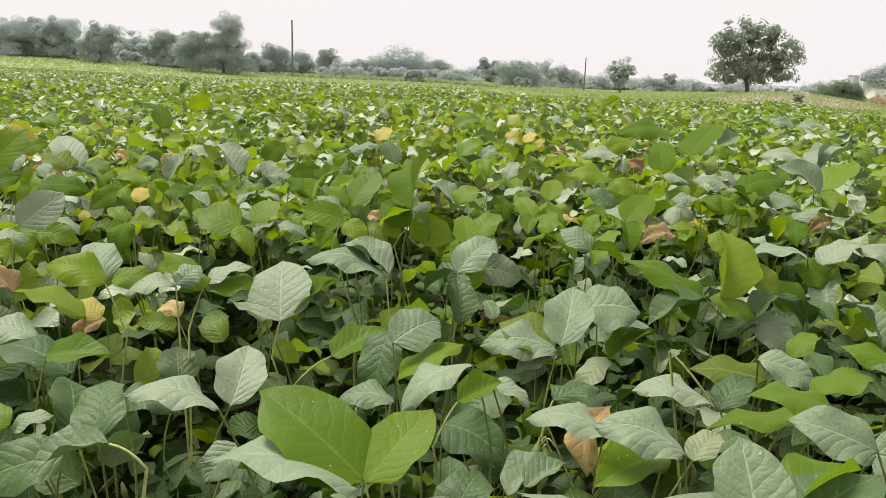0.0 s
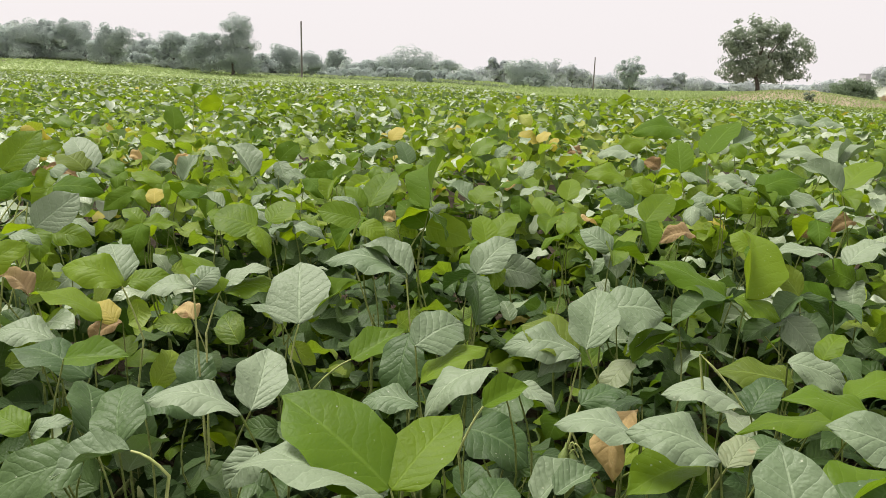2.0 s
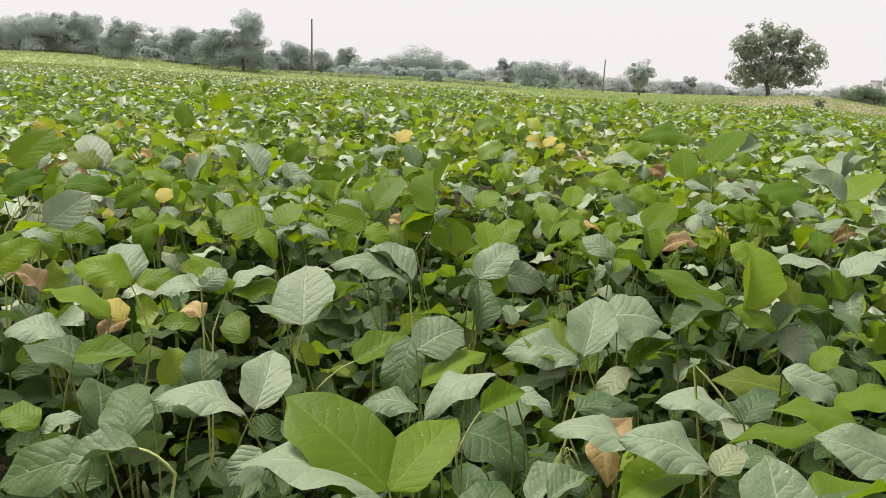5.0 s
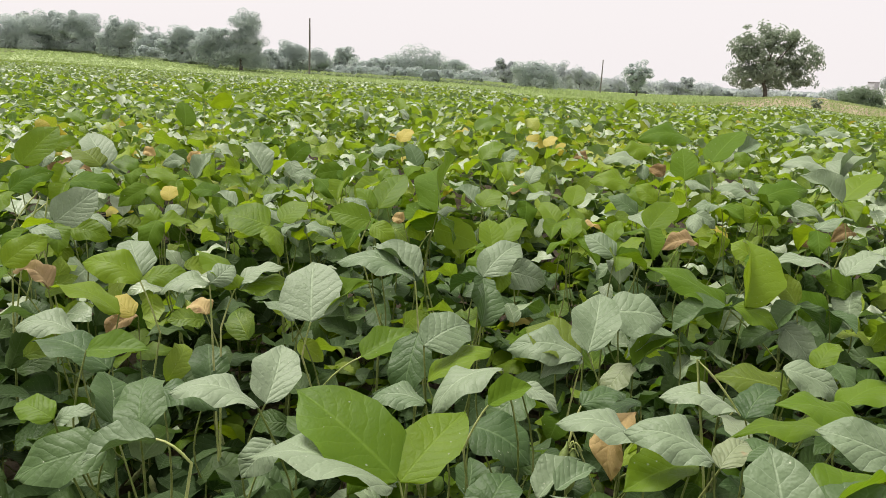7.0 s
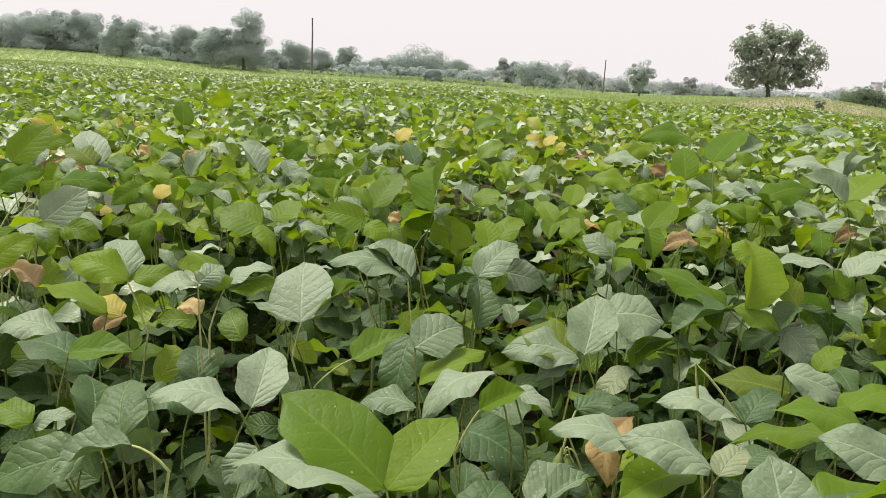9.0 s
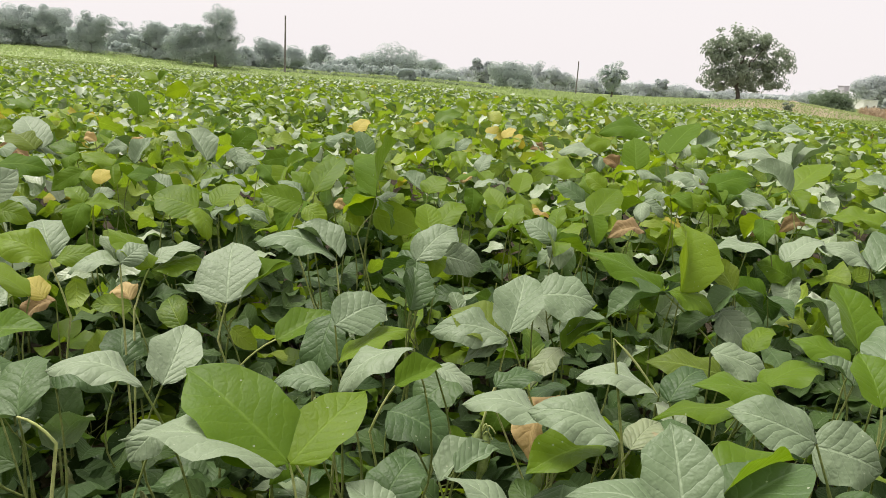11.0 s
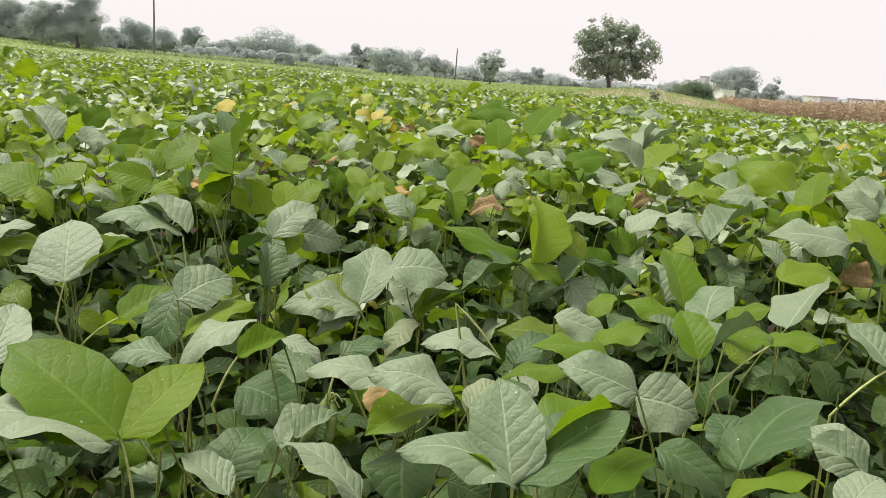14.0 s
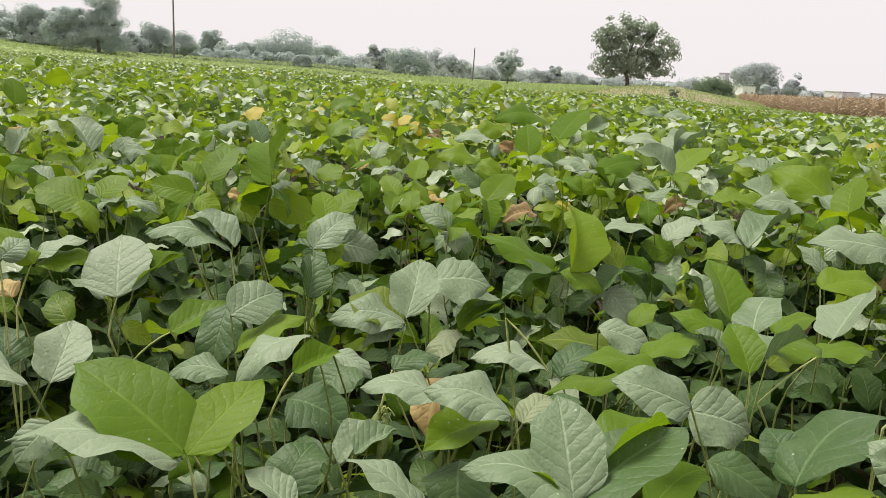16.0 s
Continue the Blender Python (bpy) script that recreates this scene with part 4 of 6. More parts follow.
hero_leaflet(lf, (-0.393, 1.556, 0.670), (-0.332, 1.536, 0.607), 0.056, 0, pale, 4)
p = hero_plant(-0.176, 1.543, 0.67, "soybean plant with bright yellow-green young leaves on top")
lf = hero_leaf(p, (-0.184, 1.489, 0.690))
hero_leaflet(lf, (-0.184, 1.489, 0.690), (-0.144, 1.549, 0.747), 0.057, 12, fresh, 9)
hero_leaflet(lf, (-0.191, 1.488, 0.690), (-0.228, 1.518, 0.723), 0.036, -12, young, 4)
p = hero_plant(-0.572, 1.574, 0.63, "soybean plant with pale greyish upper leaves")
lf = hero_leaf(p, (-0.578, 1.499, 0.650))
companions(lf, (-0.578, 1.499, 0.650), (-0.620, 1.529, 0.672))
hero_leaflet(lf, (-0.578, 1.499, 0.650), (-0.620, 1.529, 0.672), 0.035, -14, fresh, 4)
lf = hero_leaf(p, (-0.586, 1.555, 0.650))
companions(lf, (-0.586, 1.555, 0.650), (-0.550, 1.565, 0.660))
hero_leaflet(lf, (-0.586, 1.555, 0.650), (-0.550, 1.565, 0.660), 0.031, 44, pale, 4)
p = hero_plant(0.919, 1.576, 0.65, "soybean plant with pale greyish upper leaves")
lf = hero_leaf(p, (0.907, 1.509, 0.670))
companions(lf, (0.907, 1.509, 0.670), (0.814, 1.529, 0.683))
hero_leaflet(lf, (0.907, 1.509, 0.670), (0.814, 1.529, 0.683), 0.060, -26, pale, 3)
p = hero_plant(-0.749, 1.555, 0.63, "soybean plant with pale greyish upper leaves")
lf = hero_leaf(p, (-0.720, 1.522, 0.650))
companions(lf, (-0.720, 1.522, 0.650), (-0.666, 1.512, 0.624))
hero_leaflet(lf, (-0.720, 1.522, 0.650), (-0.666, 1.512, 0.624), 0.038, -4, pale, 4)
p = hero_plant(-0.076, 1.634, 0.63, "soybean plant with pale greyish upper leaves")
lf = hero_leaf(p, (-0.083, 1.535, 0.680))
companions(lf, (-0.083, 1.535, 0.680), (-0.054, 1.635, 0.776))
hero_leaflet(lf, (-0.083, 1.535, 0.680), (-0.054, 1.635, 0.776), 0.088, -46, deep_green, 2)
lf = hero_leaf(p, (-0.088, 1.537, 0.650), via=(-0.114, 1.537, 0.613))
hero_leaflet(lf, (-0.088, 1.537, 0.650), (-0.143, 1.587, 0.685), 0.051, -40, deep_green, 9)
hero_leaflet(lf, (-0.106, 1.561, 0.645), (-0.136, 1.541, 0.636), 0.035, -64, fresh, 4)
lf = hero_leaf(p, (-0.090, 1.594, 0.650))
hero_leaflet(lf, (-0.090, 1.594, 0.650), (-0.050, 1.614, 0.680), 0.033, 12, pale, 4)
hero_leaflet(lf, (-0.089, 1.581, 0.645), (-0.005, 1.561, 0.621), 0.063, 56, fresh, 9)
p = hero_plant(0.222, 1.605, 0.62)
lf = hero_leaf(p, (0.240, 1.537, 0.640))
companions(lf, (0.240, 1.537, 0.640), (0.254, 1.587, 0.675))
hero_leaflet(lf, (0.240, 1.537, 0.640), (0.254, 1.587, 0.675), 0.039, -28, fresh, 4)
lf = hero_leaf(p, (0.162, 1.539, 0.640))
companions(lf, (0.162, 1.539, 0.640), (0.177, 1.589, 0.677))
hero_leaflet(lf, (0.162, 1.539, 0.640), (0.177, 1.589, 0.677), 0.040, -18, fresh, 4)
lf = hero_leaf(p, (0.310, 1.581, 0.660))
companions(lf, (0.310, 1.581, 0.660), (0.369, 1.641, 0.705))
hero_leaflet(lf, (0.310, 1.581, 0.660), (0.369, 1.641, 0.705), 0.059, 22, fresh, 9)
p = hero_plant(-0.872, 1.610, 0.66)
lf = hero_leaf(p, (-0.877, 1.564, 0.680))
companions(lf, (-0.877, 1.564, 0.680), (-0.811, 1.604, 0.715))
hero_leaflet(lf, (-0.877, 1.564, 0.680), (-0.811, 1.604, 0.715), 0.052, 42, deep_green, 4)
p = hero_plant(-0.481, 1.672, 0.64, "soybean plant with pale greyish upper leaves")
lf = hero_leaf(p, (-0.473, 1.626, 0.660))
companions(lf, (-0.473, 1.626, 0.660), (-0.526, 1.646, 0.675))
hero_leaflet(lf, (-0.473, 1.626, 0.660), (-0.526, 1.646, 0.675), 0.036, -6, pale, 2)
p = hero_plant(-0.619, 1.711, 0.64, "green soybean plant with a few yellowed leaves")
lf = hero_leaf(p, (-0.611, 1.652, 0.660))
hero_leaflet(lf, (-0.611, 1.652, 0.660), (-0.621, 1.692, 0.686), 0.034, -4, yellow, 4)
p = hero_plant(0.644, 1.707, 0.64, "soybean plant with pale greyish upper leaves")
lf = hero_leaf(p, (0.656, 1.658, 0.660))
companions(lf, (0.656, 1.658, 0.660), (0.736, 1.678, 0.681))
hero_leaflet(lf, (0.656, 1.658, 0.660), (0.736, 1.678, 0.681), 0.053, -6, pale, 3)
p = hero_plant(0.167, 1.696, 0.63)
lf = hero_leaf(p, (0.151, 1.665, 0.650))
companions(lf, (0.151, 1.665, 0.650), (0.122, 1.715, 0.682))
hero_leaflet(lf, (0.151, 1.665, 0.650), (0.122, 1.715, 0.682), 0.041, -24, fresh, 9)
p = hero_plant(-0.828, 1.758, 0.66)
lf = hero_leaf(p, (-0.832, 1.691, 0.680))
companions(lf, (-0.832, 1.691, 0.680), (-0.731, 1.711, 0.675))
hero_leaflet(lf, (-0.832, 1.691, 0.680), (-0.731, 1.711, 0.675), 0.064, 32, deep_green, 1)
p = hero_plant(0.430, 1.740, 0.59, "soybean plant with some dry curled brown leaves")
lf = hero_leaf(p, (0.442, 1.698, 0.610))
hero_leaflet(lf, (0.442, 1.698, 0.610), (0.368, 1.698, 0.606), 0.045, -20, dry, 10)
p = hero_plant(-0.136, 1.747, 0.61, "soybean plant with withered orange-brown leaves")
lf = hero_leaf(p, (-0.154, 1.705, 0.630))
hero_leaflet(lf, (-0.154, 1.705, 0.630), (-0.179, 1.715, 0.638), 0.026, -52, orange, 10)
p = hero_plant(-0.425, 1.817, 0.65, "soybean plant with pale greyish upper leaves")
lf = hero_leaf(p, (-0.408, 1.745, 0.670))
companions(lf, (-0.408, 1.745, 0.670), (-0.357, 1.745, 0.657))
hero_leaflet(lf, (-0.408, 1.745, 0.670), (-0.357, 1.745, 0.657), 0.033, 10, pale, 4)
lf = hero_leaf(p, (-0.405, 1.787, 0.670))
companions(lf, (-0.405, 1.787, 0.670), (-0.469, 1.797, 0.660))
hero_leaflet(lf, (-0.405, 1.787, 0.670), (-0.469, 1.797, 0.660), 0.041, -38, fresh, 4)
p = hero_plant(0.020, 1.787, 0.64, "soybean plant with pale greyish upper leaves")
lf = hero_leaf(p, (0.008, 1.752, 0.660))
hero_leaflet(lf, (0.008, 1.752, 0.660), (0.041, 1.792, 0.693), 0.059, 8, fresh, 4)
hero_leaflet(lf, (-0.003, 1.772, 0.660), (-0.055, 1.812, 0.689), 0.044, -14, pale, 2)
p = hero_plant(0.181, 1.805, 0.65)
lf = hero_leaf(p, (0.192, 1.758, 0.670))
companions(lf, (0.192, 1.758, 0.670), (0.209, 1.818, 0.709))
hero_leaflet(lf, (0.192, 1.758, 0.670), (0.209, 1.818, 0.709), 0.046, 6, fresh, 9)
p = hero_plant(1.135, 1.810, 0.66)
lf = hero_leaf(p, (1.115, 1.758, 0.680))
companions(lf, (1.115, 1.758, 0.680), (0.973, 1.798, 0.713))
hero_leaflet(lf, (1.115, 1.758, 0.680), (0.973, 1.798, 0.713), 0.094, -38, fresh, 3)
p = hero_plant(0.350, 1.801, 0.64)
lf = hero_leaf(p, (0.329, 1.763, 0.660))
companions(lf, (0.329, 1.763, 0.660), (0.269, 1.793, 0.691))
hero_leaflet(lf, (0.329, 1.763, 0.660), (0.269, 1.793, 0.691), 0.046, -34, mature, 4)
p = hero_plant(-0.557, 1.844, 0.64)
lf = hero_leaf(p, (-0.547, 1.781, 0.660))
companions(lf, (-0.547, 1.781, 0.660), (-0.616, 1.791, 0.662))
hero_leaflet(lf, (-0.547, 1.781, 0.660), (-0.616, 1.791, 0.662), 0.043, -36, deep_green, 4)
p = hero_plant(-0.954, 1.842, 0.68)
lf = hero_leaf(p, (-0.977, 1.790, 0.700))
companions(lf, (-0.977, 1.790, 0.700), (-0.918, 1.850, 0.780))
hero_leaflet(lf, (-0.977, 1.790, 0.700), (-0.918, 1.850, 0.780), 0.072, 46, fresh, 9)
p = hero_plant(0.477, 1.855, 0.64, "soybean plant with pale greyish upper leaves")
lf = hero_leaf(p, (0.460, 1.798, 0.660))
companions(lf, (0.460, 1.798, 0.660), (0.504, 1.788, 0.632))
hero_leaflet(lf, (0.460, 1.798, 0.660), (0.504, 1.788, 0.632), 0.033, 44, pale, 4)
lf = hero_leaf(p, (0.528, 1.840, 0.670))
companions(lf, (0.528, 1.840, 0.670), (0.460, 1.840, 0.660))
hero_leaflet(lf, (0.528, 1.840, 0.670), (0.460, 1.840, 0.660), 0.042, -14, pale, 3)
p = hero_plant(0.767, 1.863, 0.60, "soybean plant with some dry curled brown leaves")
lf = hero_leaf(p, (0.745, 1.808, 0.620))
hero_leaflet(lf, (0.745, 1.808, 0.620), (0.694, 1.798, 0.603), 0.034, -56, dry, 10)
lf = hero_leaf(p, (0.785, 1.839, 0.690), via=(0.805, 1.839, 0.613))
companions(lf, (0.785, 1.839, 0.690), (0.704, 1.879, 0.745))
hero_leaflet(lf, (0.785, 1.839, 0.690), (0.704, 1.879, 0.745), 0.066, -30, pale, 2)
p = hero_plant(0.616, 1.937, 0.64, "soybean plant with pale greyish upper leaves")
lf = hero_leaf(p, (0.603, 1.821, 0.660))
companions(lf, (0.603, 1.821, 0.660), (0.527, 1.831, 0.665))
hero_leaflet(lf, (0.603, 1.821, 0.660), (0.527, 1.831, 0.665), 0.047, -58, fresh, 1)
lf = hero_leaf(p, (0.621, 1.876, 0.685))
companions(lf, (0.621, 1.876, 0.685), (0.739, 1.906, 0.715))
hero_leaflet(lf, (0.621, 1.876, 0.685), (0.739, 1.906, 0.715), 0.078, 22, deep_green, 1)
lf = hero_leaf(p, (0.569, 1.898, 0.660))
companions(lf, (0.569, 1.898, 0.660), (0.537, 1.888, 0.645))
hero_leaflet(lf, (0.569, 1.898, 0.660), (0.537, 1.888, 0.645), 0.026, -48, pale, 4)
p = hero_plant(-0.711, 1.884, 0.64)
lf = hero_leaf(p, (-0.717, 1.825, 0.660))
companions(lf, (-0.717, 1.825, 0.660), (-0.775, 1.795, 0.619))
hero_leaflet(lf, (-0.717, 1.825, 0.660), (-0.775, 1.795, 0.619), 0.048, -52, deep_green, 4)
lf = hero_leaf(p, (-0.667, 1.855, 0.670))
companions(lf, (-0.667, 1.855, 0.670), (-0.747, 1.885, 0.695))
hero_leaflet(lf, (-0.667, 1.855, 0.670), (-0.747, 1.885, 0.695), 0.055, -14, fresh, 1)
p = hero_plant(-0.197, 1.919, 0.67, "soybean plant with bright yellow-green young leaves on top")
lf = hero_leaf(p, (-0.215, 1.857, 0.690))
companions(lf, (-0.215, 1.857, 0.690), (-0.200, 1.887, 0.717))
hero_leaflet(lf, (-0.215, 1.857, 0.690), (-0.200, 1.887, 0.717), 0.027, 18, young, 4)
p = hero_plant(0.844, 1.926, 0.60, "soybean plant with some dry curled brown leaves")
lf = hero_leaf(p, (0.840, 1.872, 0.620))
hero_leaflet(lf, (0.840, 1.872, 0.620), (0.782, 1.862, 0.606), 0.038, -30, dry, 10)
lf = hero_leaf(p, (0.810, 1.887, 0.690))
companions(lf, (0.810, 1.887, 0.690), (0.910, 1.937, 0.751))
hero_leaflet(lf, (0.810, 1.887, 0.690), (0.910, 1.937, 0.751), 0.079, 6, fresh, 9)
p = hero_plant(0.085, 1.921, 0.64, "soybean plant with pale greyish upper leaves")
lf = hero_leaf(p, (0.107, 1.876, 0.660))
companions(lf, (0.107, 1.876, 0.660), (0.158, 1.886, 0.677))
hero_leaflet(lf, (0.107, 1.876, 0.660), (0.158, 1.886, 0.677), 0.034, 10, pale, 4)
p = hero_plant(0.241, 1.927, 0.58, "soybean plant with withered orange-brown leaves")
lf = hero_leaf(p, (0.223, 1.883, 0.600))
hero_leaflet(lf, (0.223, 1.883, 0.600), (0.284, 1.883, 0.602), 0.038, 10, orange, 10)
p = hero_plant(0.388, 1.935, 0.65)
lf = hero_leaf(p, (0.398, 1.884, 0.670))
companions(lf, (0.398, 1.884, 0.670), (0.357, 1.924, 0.701))
hero_leaflet(lf, (0.398, 1.884, 0.670), (0.357, 1.924, 0.701), 0.040, -54, fresh, 4)
p = hero_plant(-0.647, 1.961, 0.65, "soybean plant with pale greyish upper leaves")
lf = hero_leaf(p, (-0.642, 1.911, 0.670))
companions(lf, (-0.642, 1.911, 0.670), (-0.615, 1.961, 0.726))
hero_leaflet(lf, (-0.642, 1.911, 0.670), (-0.615, 1.961, 0.726), 0.049, 6, pale, 2)
p = hero_plant(0.647, 1.949, 0.66, "soybean plant with pale greyish upper leaves")
lf = hero_leaf(p, (0.622, 1.911, 0.680))
companions(lf, (0.622, 1.911, 0.680), (0.540, 1.941, 0.704))
hero_leaflet(lf, (0.622, 1.911, 0.680), (0.540, 1.941, 0.704), 0.056, -12, pale, 3)
p = hero_plant(-0.369, 2.005, 0.66, "soybean plant with bright yellow-green young leaves on top")
lf = hero_leaf(p, (-0.306, 1.911, 0.680))
companions(lf, (-0.306, 1.911, 0.680), (-0.257, 1.931, 0.705))
hero_leaflet(lf, (-0.306, 1.911, 0.680), (-0.257, 1.931, 0.705), 0.036, 26, young, 2)
lf = hero_leaf(p, (-0.373, 1.945, 0.680))
companions(lf, (-0.373, 1.945, 0.680), (-0.431, 1.945, 0.683))
hero_leaflet(lf, (-0.373, 1.945, 0.680), (-0.431, 1.945, 0.683), 0.036, -30, pale, 3)
p = hero_plant(-0.801, 2.028, 0.66, "soybean plant with bright yellow-green young leaves on top")
lf = hero_leaf(p, (-0.848, 1.919, 0.690))
hero_leaflet(lf, (-0.848, 1.919, 0.690), (-0.922, 1.989, 0.756), 0.075, -14, pale, 9)
hero_leaflet(lf, (-0.855, 1.906, 0.690), (-0.927, 1.936, 0.724), 0.081, -10, olive, 4)
lf = hero_leaf(p, (-0.799, 1.977, 0.680))
companions(lf, (-0.799, 1.977, 0.680), (-0.869, 1.997, 0.694))
hero_leaflet(lf, (-0.799, 1.977, 0.680), (-0.869, 1.997, 0.694), 0.046, -32, young, 4)
p = hero_plant(0.681, 2.058, 0.65, "soybean plant with pale greyish upper leaves")
lf = hero_leaf(p, (0.705, 1.947, 0.670))
companions(lf, (0.705, 1.947, 0.670), (0.813, 1.947, 0.630))
hero_leaflet(lf, (0.705, 1.947, 0.670), (0.813, 1.947, 0.630), 0.072, 26, pale, 3)
lf = hero_leaf(p, (0.665, 2.014, 0.680))
companions(lf, (0.665, 2.014, 0.680), (0.635, 2.054, 0.715))
hero_leaflet(lf, (0.665, 2.014, 0.680), (0.635, 2.054, 0.715), 0.038, -4, pale, 4)
p = hero_plant(-0.936, 1.993, 0.66, "soybean plant with pale greyish upper leaves")
lf = hero_leaf(p, (-0.961, 1.952, 0.680))
companions(lf, (-0.961, 1.952, 0.680), (-0.826, 1.982, 0.671))
hero_leaflet(lf, (-0.961, 1.952, 0.680), (-0.826, 1.982, 0.671), 0.086, 4, pale, 3)
p = hero_plant(0.118, 2.104, 0.63, "soybean plant with withered orange-brown leaves")
lf = hero_leaf(p, (0.123, 2.005, 0.680))
companions(lf, (0.123, 2.005, 0.680), (0.152, 2.045, 0.722))
hero_leaflet(lf, (0.123, 2.005, 0.680), (0.152, 2.045, 0.722), 0.040, 8, pale, 4)
lf = hero_leaf(p, (0.084, 2.058, 0.650))
hero_leaflet(lf, (0.084, 2.058, 0.650), (0.114, 2.078, 0.665), 0.024, 34, orange, 10)
p = hero_plant(-0.481, 2.119, 0.65, "soybean plant with pale greyish upper leaves")
lf = hero_leaf(p, (-0.516, 2.031, 0.670))
companions(lf, (-0.516, 2.031, 0.670), (-0.584, 2.091, 0.739))
hero_leaflet(lf, (-0.516, 2.031, 0.670), (-0.584, 2.091, 0.739), 0.071, 0, pale, 2)
lf = hero_leaf(p, (-0.466, 2.096, 0.700))
companions(lf, (-0.466, 2.096, 0.700), (-0.425, 2.146, 0.741))
hero_leaflet(lf, (-0.466, 2.096, 0.700), (-0.425, 2.146, 0.741), 0.054, 46, deep_green, 4)
p = hero_plant(0.361, 2.087, 0.66)
lf = hero_leaf(p, (0.374, 2.040, 0.680))
companions(lf, (0.374, 2.040, 0.680), (0.273, 2.060, 0.693))
hero_leaflet(lf, (0.374, 2.040, 0.680), (0.273, 2.060, 0.693), 0.064, -32, fresh, 3)
p = hero_plant(0.487, 2.089, 0.68)
lf = hero_leaf(p, (0.504, 2.055, 0.700), via=(0.527, 2.055, 0.582))
companions(lf, (0.504, 2.055, 0.700), (0.512, 2.135, 0.774))
hero_leaflet(lf, (0.504, 2.055, 0.700), (0.512, 2.135, 0.774), 0.068, -8, deep_green, 9)
p = hero_plant(-1.059, 2.172, 0.65, "soybean plant with some dry curled brown leaves")
lf = hero_leaf(p, (-1.077, 2.117, 0.700))
companions(lf, (-1.077, 2.117, 0.700), (-1.017, 2.147, 0.726))
hero_leaflet(lf, (-1.077, 2.117, 0.700), (-1.017, 2.147, 0.726), 0.044, 54, fresh, 4)
lf = hero_leaf(p, (-1.047, 2.117, 0.670))
hero_leaflet(lf, (-1.047, 2.117, 0.670), (-0.961, 2.117, 0.626), 0.060, 16, dry, 10)
lf = hero_leaf(p, (-1.071, 2.150, 0.680))
hero_leaflet(lf, (-1.071, 2.150, 0.680), (-1.134, 2.180, 0.700), 0.045, -12, yellow, 3)
hero_leaflet(lf, (-1.062, 2.139, 0.670), (-1.065, 2.109, 0.616), 0.038, 2, dry, 10)
p = hero_plant(-0.320, 2.159, 0.66)
lf = hero_leaf(p, (-0.338, 2.126, 0.680))
companions(lf, (-0.338, 2.126, 0.680), (-0.408, 2.116, 0.666))
hero_leaflet(lf, (-0.338, 2.126, 0.680), (-0.408, 2.116, 0.666), 0.051, -64, deep_green, 4)
p = hero_plant(0.924, 2.196, 0.68, "soybean plant with pale greyish upper leaves")
lf = hero_leaf(p, (0.900, 2.131, 0.700))
hero_leaflet(lf, (0.900, 2.131, 0.700), (1.023, 2.181, 0.766), 0.092, -4, pale, 2)
hero_leaflet(lf, (0.893, 2.104, 0.710), (0.956, 2.164, 0.776), 0.067, -40, pale, 2)
p = hero_plant(-0.759, 2.221, 0.66, "soybean plant with withered orange-brown leaves")
lf = hero_leaf(p, (-0.744, 2.145, 0.680))
hero_leaflet(lf, (-0.744, 2.145, 0.680), (-0.806, 2.145, 0.671), 0.039, -50, pale, 3)
hero_leaflet(lf, (-0.739, 2.147, 0.680), (-0.710, 2.167, 0.706), 0.031, 66, orange, 10)
lf = hero_leaf(p, (-0.824, 2.147, 0.690))
hero_leaflet(lf, (-0.824, 2.147, 0.690), (-0.862, 2.167, 0.701), 0.027, -46, orange, 10)
p = hero_plant(-0.128, 2.256, 0.67)
lf = hero_leaf(p, (-0.152, 2.197, 0.690))
companions(lf, (-0.152, 2.197, 0.690), (-0.183, 2.257, 0.745))
hero_leaflet(lf, (-0.152, 2.197, 0.690), (-0.183, 2.257, 0.745), 0.054, 2, mature, 9)
p = hero_plant(-0.850, 2.306, 0.67, "soybean plant with bright yellow-green young leaves on top")
lf = hero_leaf(p, (-0.821, 2.239, 0.690))
companions(lf, (-0.821, 2.239, 0.690), (-0.868, 2.259, 0.699))
hero_leaflet(lf, (-0.821, 2.239, 0.690), (-0.868, 2.259, 0.699), 0.042, -52, young, 4)
p = hero_plant(0.944, 2.333, 0.69, "soybean plant with pale greyish upper leaves")
lf = hero_leaf(p, (0.963, 2.288, 0.710))
companions(lf, (0.963, 2.288, 0.710), (0.836, 2.318, 0.733))
hero_leaflet(lf, (0.963, 2.288, 0.710), (0.836, 2.318, 0.733), 0.082, -12, pale, 3)
p = hero_plant(0.530, 2.371, 0.66, "soybean plant with some dry curled brown leaves")
lf = hero_leaf(p, (0.520, 2.314, 0.680))
hero_leaflet(lf, (0.520, 2.314, 0.680), (0.482, 2.334, 0.703), 0.039, -56, dry, 10)
p = hero_plant(0.044, 2.401, 0.68, "soybean plant with bright yellow-green young leaves on top")
lf = hero_leaf(p, (0.079, 2.319, 0.700))
companions(lf, (0.079, 2.319, 0.700), (0.120, 2.349, 0.732))
hero_leaflet(lf, (0.079, 2.319, 0.700), (0.120, 2.349, 0.732), 0.037, 26, pale, 4)
lf = hero_leaf(p, (0.018, 2.330, 0.700))
companions(lf, (0.018, 2.330, 0.700), (0.082, 2.380, 0.747))
hero_leaflet(lf, (0.018, 2.330, 0.700), (0.082, 2.380, 0.747), 0.058, 20, young, 4)
p = hero_plant(0.695, 2.502, 0.69)
lf = hero_leaf(p, (0.688, 2.454, 0.710), via=(0.699, 2.454, 0.606))
companions(lf, (0.688, 2.454, 0.710), (0.798, 2.534, 0.805))
hero_leaflet(lf, (0.688, 2.454, 0.710), (0.798, 2.534, 0.805), 0.103, 4, deep_green, 9)
